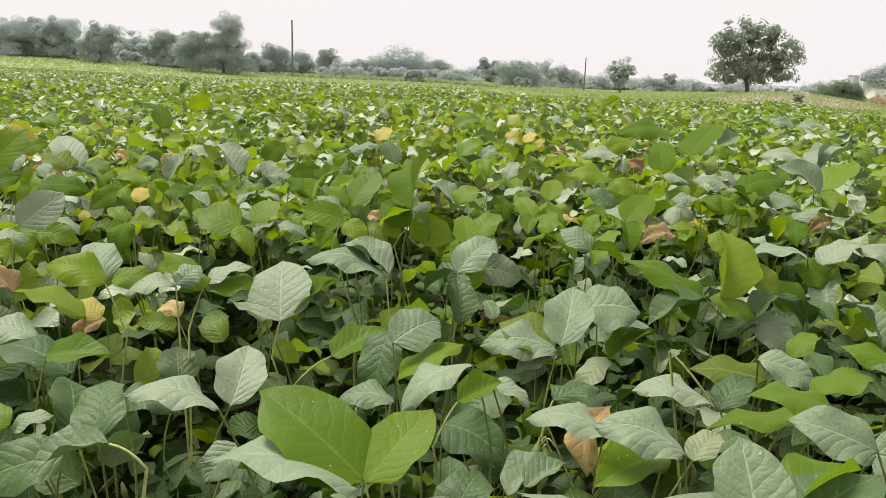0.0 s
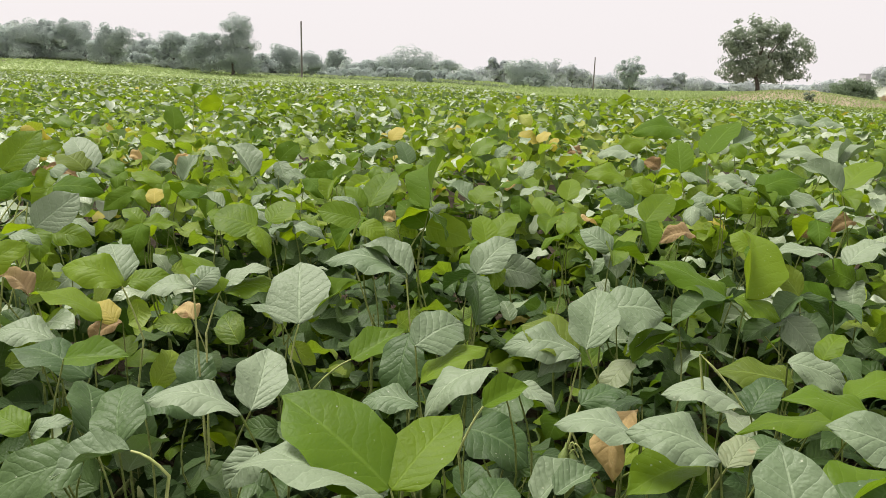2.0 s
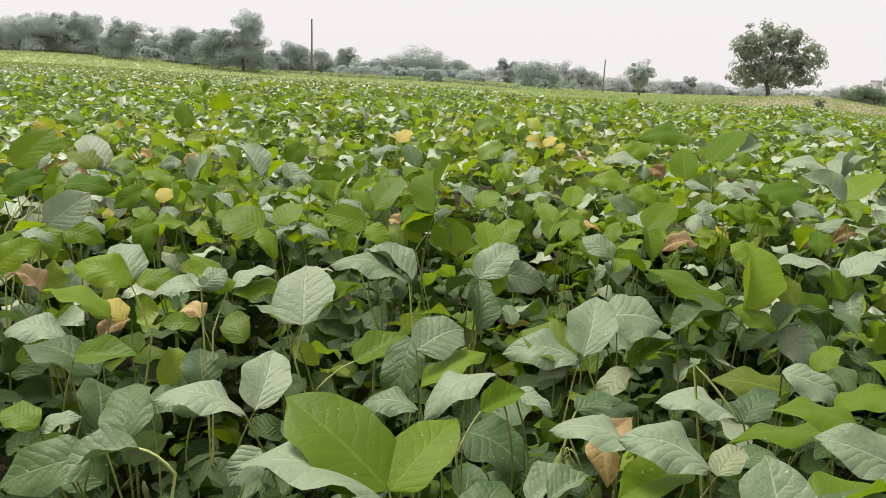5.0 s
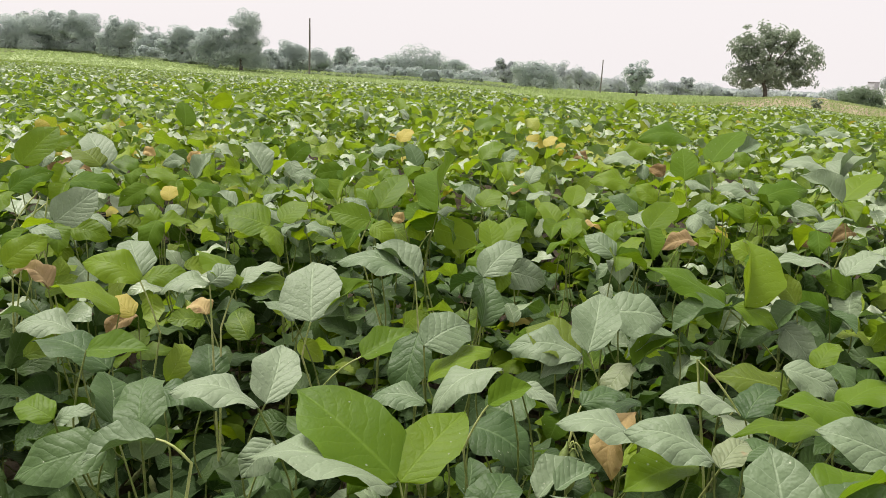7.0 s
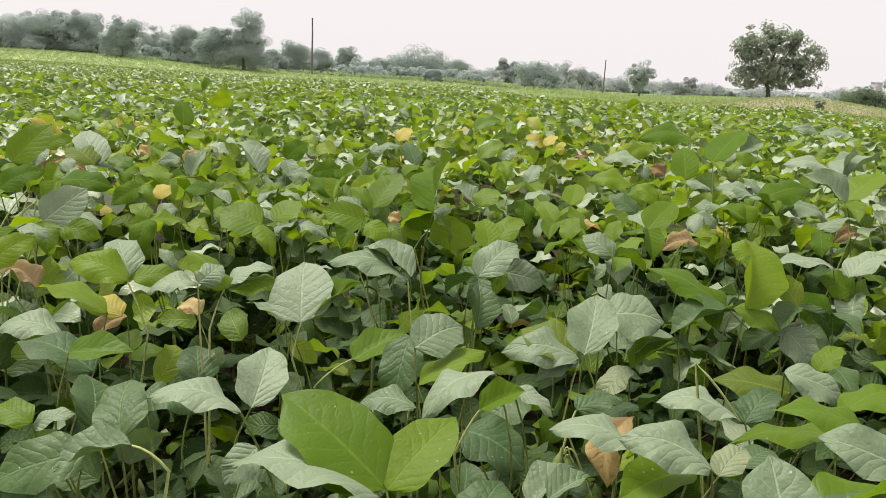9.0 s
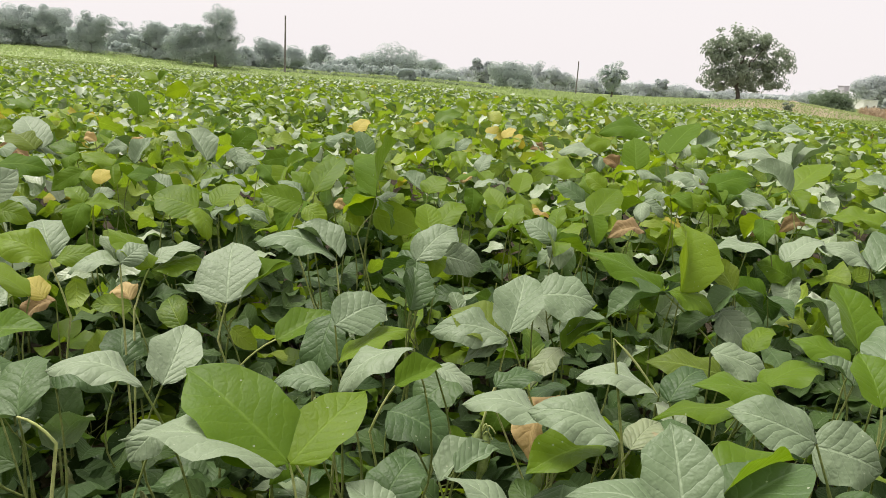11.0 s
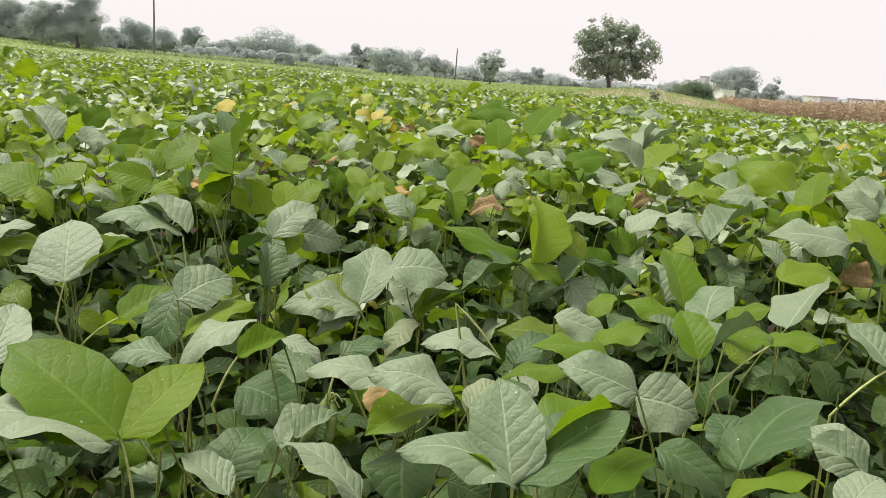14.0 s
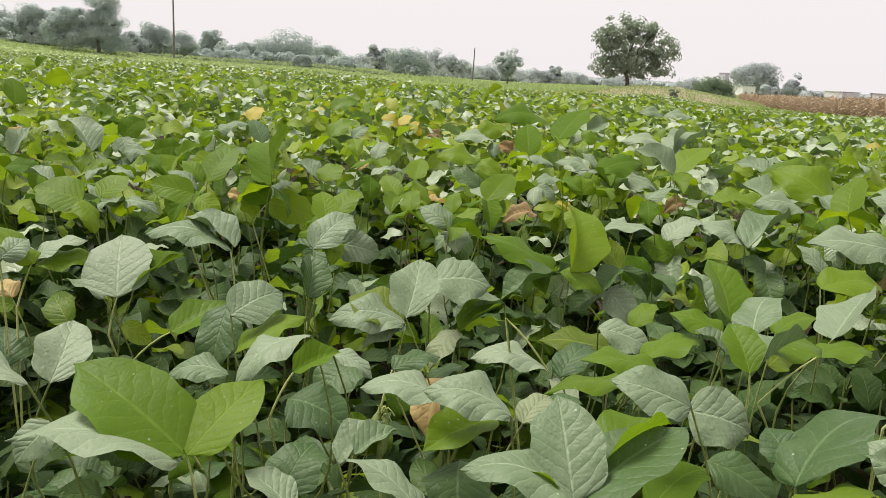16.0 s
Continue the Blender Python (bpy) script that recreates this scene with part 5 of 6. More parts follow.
p = hero_plant(-0.312, 2.531, 0.67, "soybean plant with pale greyish upper leaves")
lf = hero_leaf(p, (-0.297, 2.458, 0.690))
companions(lf, (-0.297, 2.458, 0.690), (-0.204, 2.478, 0.717))
hero_leaflet(lf, (-0.297, 2.458, 0.690), (-0.204, 2.478, 0.717), 0.061, 16, pale, 3)
p = hero_plant(0.508, 2.598, 0.67, "soybean plant with pale greyish upper leaves")
lf = hero_leaf(p, (0.510, 2.529, 0.690))
companions(lf, (0.510, 2.529, 0.690), (0.387, 2.549, 0.696))
hero_leaflet(lf, (0.510, 2.529, 0.690), (0.387, 2.549, 0.696), 0.077, -14, pale, 3)
p = hero_plant(0.853, 2.668, 0.67, "soybean plant with bright yellow-green young leaves on top")
lf = hero_leaf(p, (0.862, 2.628, 0.690))
hero_leaflet(lf, (0.862, 2.628, 0.690), (0.826, 2.668, 0.729), 0.046, -46, young, 4)
p = hero_plant(0.365, 2.707, 0.67, "soybean plant with some dry curled brown leaves")
lf = hero_leaf(p, (0.362, 2.637, 0.690))
hero_leaflet(lf, (0.362, 2.637, 0.690), (0.315, 2.637, 0.695), 0.030, -46, dry, 10)
p = hero_plant(0.256, 2.821, 0.68, "green soybean plant with a few yellowed leaves")
lf = hero_leaf(p, (0.276, 2.751, 0.700))
hero_leaflet(lf, (0.276, 2.751, 0.700), (0.306, 2.771, 0.725), 0.027, 32, yellow, 4)
p = hero_plant(-1.280, 2.876, 0.70, "soybean plant with bright yellow-green young leaves on top")
lf = hero_leaf(p, (-1.306, 2.805, 0.720))
hero_leaflet(lf, (-1.306, 2.805, 0.720), (-1.391, 2.855, 0.747), 0.063, -14, young, 4)
p = hero_plant(-0.223, 2.844, 0.68, "green soybean plant with a few yellowed leaves")
lf = hero_leaf(p, (-0.242, 2.814, 0.700))
hero_leaflet(lf, (-0.242, 2.814, 0.700), (-0.204, 2.854, 0.743), 0.056, 20, yellow, 4)
p = hero_plant(0.262, 2.973, 0.68, "green soybean plant with a few yellowed leaves")
lf = hero_leaf(p, (0.255, 2.900, 0.700))
hero_leaflet(lf, (0.255, 2.900, 0.700), (0.298, 2.940, 0.735), 0.042, 16, yellow, 4)
p = hero_plant(0.930, 3.057, 0.68, "soybean plant with pale greyish upper leaves")
lf = hero_leaf(p, (0.957, 3.013, 0.700))
hero_leaflet(lf, (0.957, 3.013, 0.700), (1.045, 3.043, 0.739), 0.063, 42, pale, 2)
p = hero_plant(0.652, 3.149, 0.68)
lf = hero_leaf(p, (0.666, 3.093, 0.700), via=(0.690, 3.093, 0.545))
hero_leaflet(lf, (0.666, 3.093, 0.700), (0.547, 3.073, 0.651), 0.081, -42, fresh, 3)
p = hero_plant(-1.102, 3.254, 0.67)
lf = hero_leaf(p, (-1.097, 3.200, 0.693))
hero_leaflet(lf, (-1.097, 3.200, 0.693), (-1.137, 3.300, 0.782), 0.087, 26, deep_green, 9)
p = hero_plant(-1.032, 3.330, 0.80)
lf = hero_leaf(p, (-1.049, 3.300, 0.822), via=(-1.055, 3.300, 0.687))
hero_leaflet(lf, (-1.049, 3.300, 0.822), (-1.138, 3.330, 0.854), 0.061, -22, fresh, 1)
hero_leaflet(lf, (-1.049, 3.300, 0.822), (-1.022, 3.340, 0.859), 0.038, 18, deep_green, 2)
p = hero_plant(-0.961, 3.336, 0.78)
lf = hero_leaf(p, (-0.935, 3.300, 0.795), via=(-0.986, 3.300, 0.698))
hero_leaflet(lf, (-0.935, 3.300, 0.795), (-1.040, 3.330, 0.769), 0.070, 62, fresh, 4)
hero_leaflet(lf, (-0.935, 3.300, 0.795), (-0.862, 3.320, 0.821), 0.049, 46, fresh, 1)
p = hero_plant(0.871, 3.402, 0.69)
lf = hero_leaf(p, (0.893, 3.368, 0.710))
hero_leaflet(lf, (0.893, 3.368, 0.710), (0.679, 3.398, 0.719), 0.134, -26, deep_green, 3)
p = hero_plant(0.051, 3.524, 0.69, "soybean plant with bright yellow-green young leaves on top")
lf = hero_leaf(p, (0.022, 3.451, 0.710))
hero_leaflet(lf, (0.022, 3.451, 0.710), (0.130, 3.511, 0.756), 0.081, 28, young, 4)
p = hero_plant(1.835, 4.132, 0.70, "soybean plant with pale greyish upper leaves")
lf = hero_leaf(p, (1.859, 4.077, 0.720))
hero_leaflet(lf, (1.859, 4.077, 0.720), (1.702, 4.097, 0.727), 0.099, -18, pale, 3)
p = hero_plant(1.736, 4.238, 0.70, "soybean plant with pale greyish upper leaves")
lf = hero_leaf(p, (1.747, 4.193, 0.720))
hero_leaflet(lf, (1.747, 4.193, 0.720), (1.628, 4.223, 0.742), 0.077, -36, pale, 3)
p = hero_plant(-0.333, 3.716, 0.71)
lf = hero_leaf(p, (-0.310, 3.697, 0.770))
companions(lf, (-0.310, 3.697, 0.770), (-0.328, 3.771, 0.821))
hero_leaflet(lf, (-0.310, 3.697, 0.770), (-0.328, 3.771, 0.821), 0.055, 8, fresh)
p = hero_plant(0.107, 4.997, 0.64)
lf = hero_leaf(p, (0.187, 4.927, 0.700))
hero_leaflet(lf, (0.187, 4.927, 0.700), (0.183, 4.959, 0.784), 0.072, -9, fresh)
hero_leaflet(lf, (0.258, 4.919, 0.717), (0.343, 4.950, 0.775), 0.064, 42, fresh)
p = hero_plant(1.455, 7.015, 0.66)
lf = hero_leaf(p, (1.364, 7.008, 0.720))
hero_leaflet(lf, (1.364, 7.008, 0.720), (1.260, 7.071, 0.751), 0.075, -30, fresh)
hero_leaflet(lf, (1.364, 7.008, 0.720), (1.476, 7.030, 0.790), 0.080, 46, fresh)
p = hero_plant(1.101, 2.056, 0.63, "soybean plant with pale greyish upper leaves")
lf = hero_leaf(p, (1.089, 1.952, 0.690))
companions(lf, (1.089, 1.952, 0.690), (1.028, 2.021, 0.710))
hero_leaflet(lf, (1.089, 1.952, 0.690), (1.028, 2.021, 0.710), 0.056, -23, pale)
p = hero_plant(1.085, 1.607, 0.61)
lf = hero_leaf(p, (1.008, 1.569, 0.670))
companions(lf, (1.008, 1.569, 0.670), (0.927, 1.678, 0.736))
hero_leaflet(lf, (1.008, 1.569, 0.670), (0.927, 1.678, 0.736), 0.091, -33, fresh)
p = hero_plant(1.319, 1.655, 0.62, "soybean plant with pale greyish upper leaves")
lf = hero_leaf(p, (1.258, 1.645, 0.680))
companions(lf, (1.258, 1.645, 0.680), (1.194, 1.735, 0.671))
hero_leaflet(lf, (1.258, 1.645, 0.680), (1.194, 1.735, 0.671), 0.067, -34, pale)
p = hero_plant(0.911, 1.749, 0.61, "soybean plant with pale greyish upper leaves")
lf = hero_leaf(p, (0.919, 1.662, 0.670))
companions(lf, (0.919, 1.662, 0.670), (0.898, 1.754, 0.682))
hero_leaflet(lf, (0.919, 1.662, 0.670), (0.898, 1.754, 0.682), 0.057, -18, pale)
p = hero_plant(0.945, 1.631, 0.61, "soybean plant with pale greyish upper leaves")
lf = hero_leaf(p, (0.853, 1.574, 0.670))
companions(lf, (0.853, 1.574, 0.670), (0.781, 1.648, 0.680))
hero_leaflet(lf, (0.853, 1.574, 0.670), (0.781, 1.648, 0.680), 0.062, -16, fresh)
lf = hero_leaf(p, (0.978, 1.523, 0.670))
companions(lf, (0.978, 1.523, 0.670), (0.986, 1.598, 0.696))
hero_leaflet(lf, (0.978, 1.523, 0.670), (0.986, 1.598, 0.696), 0.048, 10, pale)

p = hero_plant(0.085, 0.905, 0.50, "soybean plant with green pods and withered flower stalks")
lf = hero_leaf(p, (0.084, 0.872, 0.600), via=(0.073, 0.866, 0.560))
hero_leaflet(lf, (0.084, 0.872, 0.600), (0.136, 0.902, 0.606), 0.034, 12, mature, 3)
pod(p, (0.072, 0.866, 0.563), (0.044, 0.838, 0.520))
pod(p, (0.076, 0.868, 0.560), (0.070, 0.846, 0.512))
for dx, dz in ((0.006, 0.004), (0.010, -0.004), (0.013, 0.002)):
    curl = [p.matrix_basis.inverted() @ Vector((0.074 + dx * k / 4, 0.862, 0.556 + dz + 0.006 * math.sin(k * 0.9))) for k in range(5)]
    part("flower_stalk", tube_mesh("flower_stalk", curl, [0.0008] * 5, 4), petiole_pale, p, "withered curled flower stalk")
p = hero_plant(-0.83, 1.46, 0.62, "soybean plant with bare pale leaf stalks")
for a, b in (((-0.800, 1.43, 0.640), (-0.735, 1.40, 0.708)), ((-0.795, 1.42, 0.625), (-0.722, 1.40, 0.690)), ((-0.775, 1.42, 0.610), (-0.728, 1.39, 0.702)), ((-0.735, 1.40, 0.610), (-0.716, 1.39, 0.700))):
    inside = p.matrix_basis.inverted()
    root = Vector((0, 0, 0.40))
    pts = bow(root, inside @ Vector(a), (0, 0, 0.02), 4)[:-1] + bow(inside @ Vector(a), inside @ Vector(b), (0, 0, 0.004), 5)
    part("petiole", tube_mesh("petiole", pts, [0.0018 - 0.00008 * k for k in range(len(pts))], 5), petiole_pale, p)

# ---- plants that fill the near rows ----
rng = random.Random(5)
# Mostly dark tones, giving the fill plants their shade by colour.
GREENS = [mature, mature, deep_green, fresh, deep_green, mature]
protos = [random_plant(rng, 0.5, 11, 0.16, GREENS + ([young] if i % 3 == 0 else []) + ([yellow] if i == 4 else [])) for i in range(6)]
first = set()
for row in range(-3, 14):
    for col in range(-11, 16):
        x, y = col * 0.25 + rng.uniform(-0.08, 0.08), 0.05 + row * 0.23 + rng.uniform(-0.07, 0.07)
        r, az = math.hypot(x, y - 0.13), math.degrees(math.atan2(x, y - 0.13))
        if r > 2.9 or r < 0.28 or (r > 0.9 and not -36 < az < 46):
            continue
        if math.hypot(x - 0.13, y - 1.15) < 0.17 or math.hypot(x - 0.33, y - 1.02) < 0.12 or math.hypot(x + 0.5, y - 1.1) < 0.13:
            continue  # spots left without fill plants, placed to fit the camera's view
        want = 0.36 if r < 1.45 else 0.36 + 0.23 * min(1, (r - 1.45) / 1.2)
        if r < 0.7:
            want = 0.31
        s = want / 0.56 * rng.uniform(0.92, 1.06)
        k = rng.randrange(6)
        m = pose(x, y, float(land(x, y)) - 0.01, rng.uniform(-4, 4), rng.uniform(-4, 4), rng.uniform(0, 360)) @ Matrix.Diagonal((0.6 + 0.4 * s, 0.6 + 0.4 * s, s, 1))
        if k not in first:
            first.add(k)
            protos[k].matrix_basis = m
        else:
            c = copy_thing(protos[k], m)
            c.matrix_basis = m

# ---- the rest of the crop ----
nrng = np.random.RandomState(8)


def maize_edge(y):
    """Where the soybean field meets the dry maize to the east."""
    return 33.6 + (y - 43.0) * 0.39 + 400 * (np.asarray(y) < 8)


def crop_band(name, label, r0, r1, az0, az1, per_m2, size, shapes, tilt, layer, material):
    area = 0.5 * (r1 ** 2 - r0 ** 2) * radians(az1 - az0)
    n = int(area * per_m2)
    r = np.sqrt(nrng.uniform(r0 ** 2, r1 ** 2, n))
    az = np.radians(nrng.uniform(az0, az1, n))
    x, y = r * np.sin(az), 0.13 + r * np.cos(az)
    keep = (x < maize_edge(y)) & (y < 127)
    x, y = x[keep], y[keep]
    n = len(x)
    z = land(x, y) + canopy(x, y) - layer * np.abs(nrng.normal(0, 1, n)) + 0.03 * (nrng.uniform(0, 1, n) > 0.9)
    d = nrng.uniform(0, 6.283, n)
    el = nrng.normal(0.0, 0.45, n)
    axis = np.stack([np.cos(d) * np.cos(el), np.sin(d) * np.cos(el), np.sin(el)], 1)
    nt = nrng.normal(0, tilt, (n, 2))
    normal = np.stack([nt[:, 0], nt[:, 1], np.ones(n)], 1)
    length = size * nrng.uniform(0.75, 1.2, n)
    me = scattered(name, shapes, np.stack([x, y, z], 1) - axis * length[:, None] * 0.5, axis, normal, length, length * nrng.uniform(0.44, 0.70, n))
    ob = part(name, me, material)
    return tagged(ob, label, "crop", kind="stuff")


mid = [blade(8, 2, f, a, w, 0.06, 30 + i) for i, (f, a, w) in enumerate(((0.25, 0.10, 0.08), (0.10, 0.15, 0.10), (0.38, 0.08, 0.08), (0.15, 0.20, 0.08)))]
low = [blade(5, 2, f, a, 0.0, 0, 40 + i) for i, (f, a) in enumerate(((0.3, 0.06), (0.15, 0.1), (0.4, 0.04)))]
few = [blade(4, 2, f, a, 0.0, 0, 45 + i) for i, (f, a) in enumerate(((0.25, 0.05), (0.1, 0.1), (0.4, 0.12)))]
slip = [blade(2, 1, 0.0, a, 0.0, 0, 48 + i) for i, a in enumerate((0.05, 0.12))]
clump_leaf = [(np.array(((0, 0, 0), (0.5, 0.45, b), (0, 1, 0), (-0.5, 0.45, -b))), np.array(((0, 1, 2, 3),)), np.array(((0.5, 0), (1, 0.5), (0.5, 1), (0, 0.5)))) for b in (0.1, -0.05, 0.15)]
ROUND = (-38, 322)
for z, per, label in ((-0.25, 200, "lower soybean leaves coloured dark for shade between the stems"), (-0.36, 130, "lower soybean leaves coloured dark for shade near the soil")):
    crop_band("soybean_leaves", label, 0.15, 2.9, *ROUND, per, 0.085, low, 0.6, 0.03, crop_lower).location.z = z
crop_band("soybean_leaves", "green soybean leaves filling the near rows", 0.55, 2.1, -42, 54, 10, 0.08, mid, 0.8, 0.04, crop_leaves).location.z = -0.12
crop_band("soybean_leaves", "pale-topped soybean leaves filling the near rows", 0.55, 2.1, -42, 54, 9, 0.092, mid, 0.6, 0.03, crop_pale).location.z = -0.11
crop_band("soybean_leaves", "soybean leaves under the near leaves, coloured dark for shade", 0.55, 2.4, -42, 54, 125, 0.08, mid, 0.7, 0.05, crop_shade).location.z = -0.10
crop_band("soybean_leaves", "green soybean leaves between the near plants", 1.3, 2.2, -42, 54, 70, 0.076, mid, 0.8, 0.05, crop_leaves).location.z = -0.045
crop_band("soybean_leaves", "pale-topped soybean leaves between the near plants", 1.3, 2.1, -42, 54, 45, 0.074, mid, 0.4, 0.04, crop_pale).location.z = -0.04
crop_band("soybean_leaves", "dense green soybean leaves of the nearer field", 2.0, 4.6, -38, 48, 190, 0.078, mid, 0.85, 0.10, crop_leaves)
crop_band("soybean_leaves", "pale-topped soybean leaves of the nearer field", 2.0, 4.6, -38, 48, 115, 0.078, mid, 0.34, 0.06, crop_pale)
crop_band("soybean_leaves", "dense green soybean leaves a few steps off", 4.6, 9, -38, 48, 190, 0.080, low, 0.85, 0.10, crop_leaves)
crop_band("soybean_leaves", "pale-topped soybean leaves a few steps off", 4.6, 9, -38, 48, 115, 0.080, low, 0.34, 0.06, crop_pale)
crop_band("soybean_leaves", "lower soybean leaves of the nearer field, coloured darker for shade", 2.2, 10, -40, 50, 150, 0.10, slip, 0.7, 0.05, crop_under).location.z = -0.10
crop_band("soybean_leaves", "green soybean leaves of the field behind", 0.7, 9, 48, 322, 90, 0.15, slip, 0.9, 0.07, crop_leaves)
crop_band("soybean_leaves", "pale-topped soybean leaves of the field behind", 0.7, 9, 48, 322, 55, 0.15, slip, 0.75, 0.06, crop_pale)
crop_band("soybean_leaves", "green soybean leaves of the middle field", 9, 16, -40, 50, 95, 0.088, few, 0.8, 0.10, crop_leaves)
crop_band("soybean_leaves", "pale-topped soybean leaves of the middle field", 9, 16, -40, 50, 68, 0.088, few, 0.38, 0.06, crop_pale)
crop_band("soybean_leaves", "soybean leaves of the further field, coloured paler for haze", 16, 34, -40, 50, 70, 0.105, slip, 0.6, 0.09, crop_far)
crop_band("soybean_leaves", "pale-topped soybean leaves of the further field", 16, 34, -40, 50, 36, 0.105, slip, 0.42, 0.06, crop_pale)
crop_band("soybean_leaves", "soybean leaves of the outer field, coloured paler for haze", 34, 62, -40, 50, 34, 0.15, clump_leaf, 0.5, 0.08, crop_far)
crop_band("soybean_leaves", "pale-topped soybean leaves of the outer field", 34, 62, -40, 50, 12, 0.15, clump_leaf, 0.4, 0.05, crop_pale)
crop_band("soybean_leaves", "soybean canopy of the far field, coloured paler for haze", 62, 160, -42, 50, 9, 0.27, clump_leaf, 0.45, 0.07, crop_far)
crop_band("soybean_leaves", "green soybean canopy around the near field", 9, 40, 50, 320, 8, 0.42, slip, 0.6, 0.08, crop_leaves)
crop_band("soybean_leaves", "yellowing soybean leaves in a paler patch", 2.3, 4.6, -1, 13, 50, 0.08, mid, 0.8, 0.04, crop_lime)
crop_band("soybean_leaves", "yellowing soybean leaves in a paler patch", 1.9, 3.6, -29, -17, 44, 0.08, mid, 0.8, 0.05, crop_lime)

# ---- distance: trees, poles, houses ----


def foliage_material(name, dark, light, through_colour, clear):
    """Matt leaves of a tree seen from afar: tone shifts from leaf to leaf and from bough to bough."""
    m, n, l = nodes_of(name)
    geo = n.new("ShaderNodeNewGeometry")
    bough = n.new("ShaderNodeTexNoise")
    bough.inputs["Scale"].default_value, bough.inputs["Detail"].default_value = 0.45, 3.0
    l.new(geo.outputs["Position"], bough.inputs["Vector"])
    mixed = math_node(n, l, "ADD", math_node(n, l, "MULTIPLY", geo.outputs["Random Per Island"], 0.2), math_node(n, l, "MULTIPLY", ramp(n, l, bough.outputs[0], 0.3, 0.7), 0.8))
    p = n.new("ShaderNodeBsdfPrincipled")
    l.new(mix_node(n, l, mixed, dark, light), p.inputs["Base Color"])
    p.inputs["Roughness"].default_value, p.inputs["Specular IOR Level"].default_value = 0.9, 0.1
    tr = n.new("ShaderNodeBsdfTranslucent")
    tr.inputs["Color"].default_value = (*through_colour, 1)
    mx = n.new("ShaderNodeMixShader")
    mx.inputs[0].default_value = clear
    l.new(p.outputs[0], mx.inputs[1])
    l.new(tr.outputs[0], mx.inputs[2])
    out = n.new("ShaderNodeOutputMaterial")
    l.new(mx.outputs[0], out.inputs["Surface"])
    return m


# Lightened green, with distance haze mixed into the colour.
tree_leaf = foliage_material("broad_tree_leaves", (0.23, 0.275, 0.20), (0.30, 0.345, 0.26), (0.40, 0.475, 0.34), 0.5)
bush_leaf = foliage_material("bush_leaves", (0.19, 0.25, 0.17), (0.25, 0.31, 0.215), (0.31, 0.39, 0.26), 0.45)
# Haze over the hedge is put into these lightened leaf colours.
hedge_leaf = foliage_material("haze_tinted_hedge_leaves", (0.40, 0.455, 0.43), (0.45, 0.505, 0.475), (0.57, 0.63, 0.595), 0.52)
# Pale bluish grey carries the far trees' haze in the leaf colour.
far_leaf = foliage_material("haze_greyed_tree_leaves", (0.47, 0.505, 0.51), (0.52, 0.555, 0.555), (0.60, 0.64, 0.63), 0.5)
verge_leaf = foliage_material("verge_grass", (0.32, 0.40, 0.18), (0.38, 0.45, 0.225), (0.42, 0.52, 0.20), 0.4)
scrub = foliage_material("scrub_leaves", (0.22, 0.27, 0.16), (0.30, 0.35, 0.22), (0.33, 0.4, 0.22), 0.4)
straw = foliage_material("dry_maize_blades", (0.36, 0.27, 0.175), (0.56, 0.45, 0.31), (0.42, 0.33, 0.21), 0.25)
earth = rough_material("bare_earth", (0.27, 0.22, 0.15), (0.36, 0.30, 0.205), 0.6, 4, 0.95, 0.9, 0.15)
grass_turf = rough_material("rough_turf", (0.27, 0.345, 0.14), (0.35, 0.42, 0.20), 0.35, 5, 0.95, 0.6, 0.1)
pole_wood = rough_material("weathered_pole", (0.14, 0.13, 0.12), (0.22, 0.20, 0.18), 3, 20, 0.85, 0.4, 0.01)
plaster = rough_material("limewashed_plaster", (0.74, 0.73, 0.71), (0.82, 0.81, 0.79), 0.8, 6, 0.9, 0.2, 0.02)
# Grey lightened so the colour itself holds the distant tower's haze.
concrete = rough_material("haze_paled_concrete", (0.62, 0.62, 0.63), (0.70, 0.70, 0.71), 0.5, 5, 0.9, 0.2, 0.02)
dark_opening = rough_material("shaded_shutter", (0.14, 0.14, 0.15), (0.20, 0.20, 0.21), 2, 10, 0.6, 0.2, 0.01)


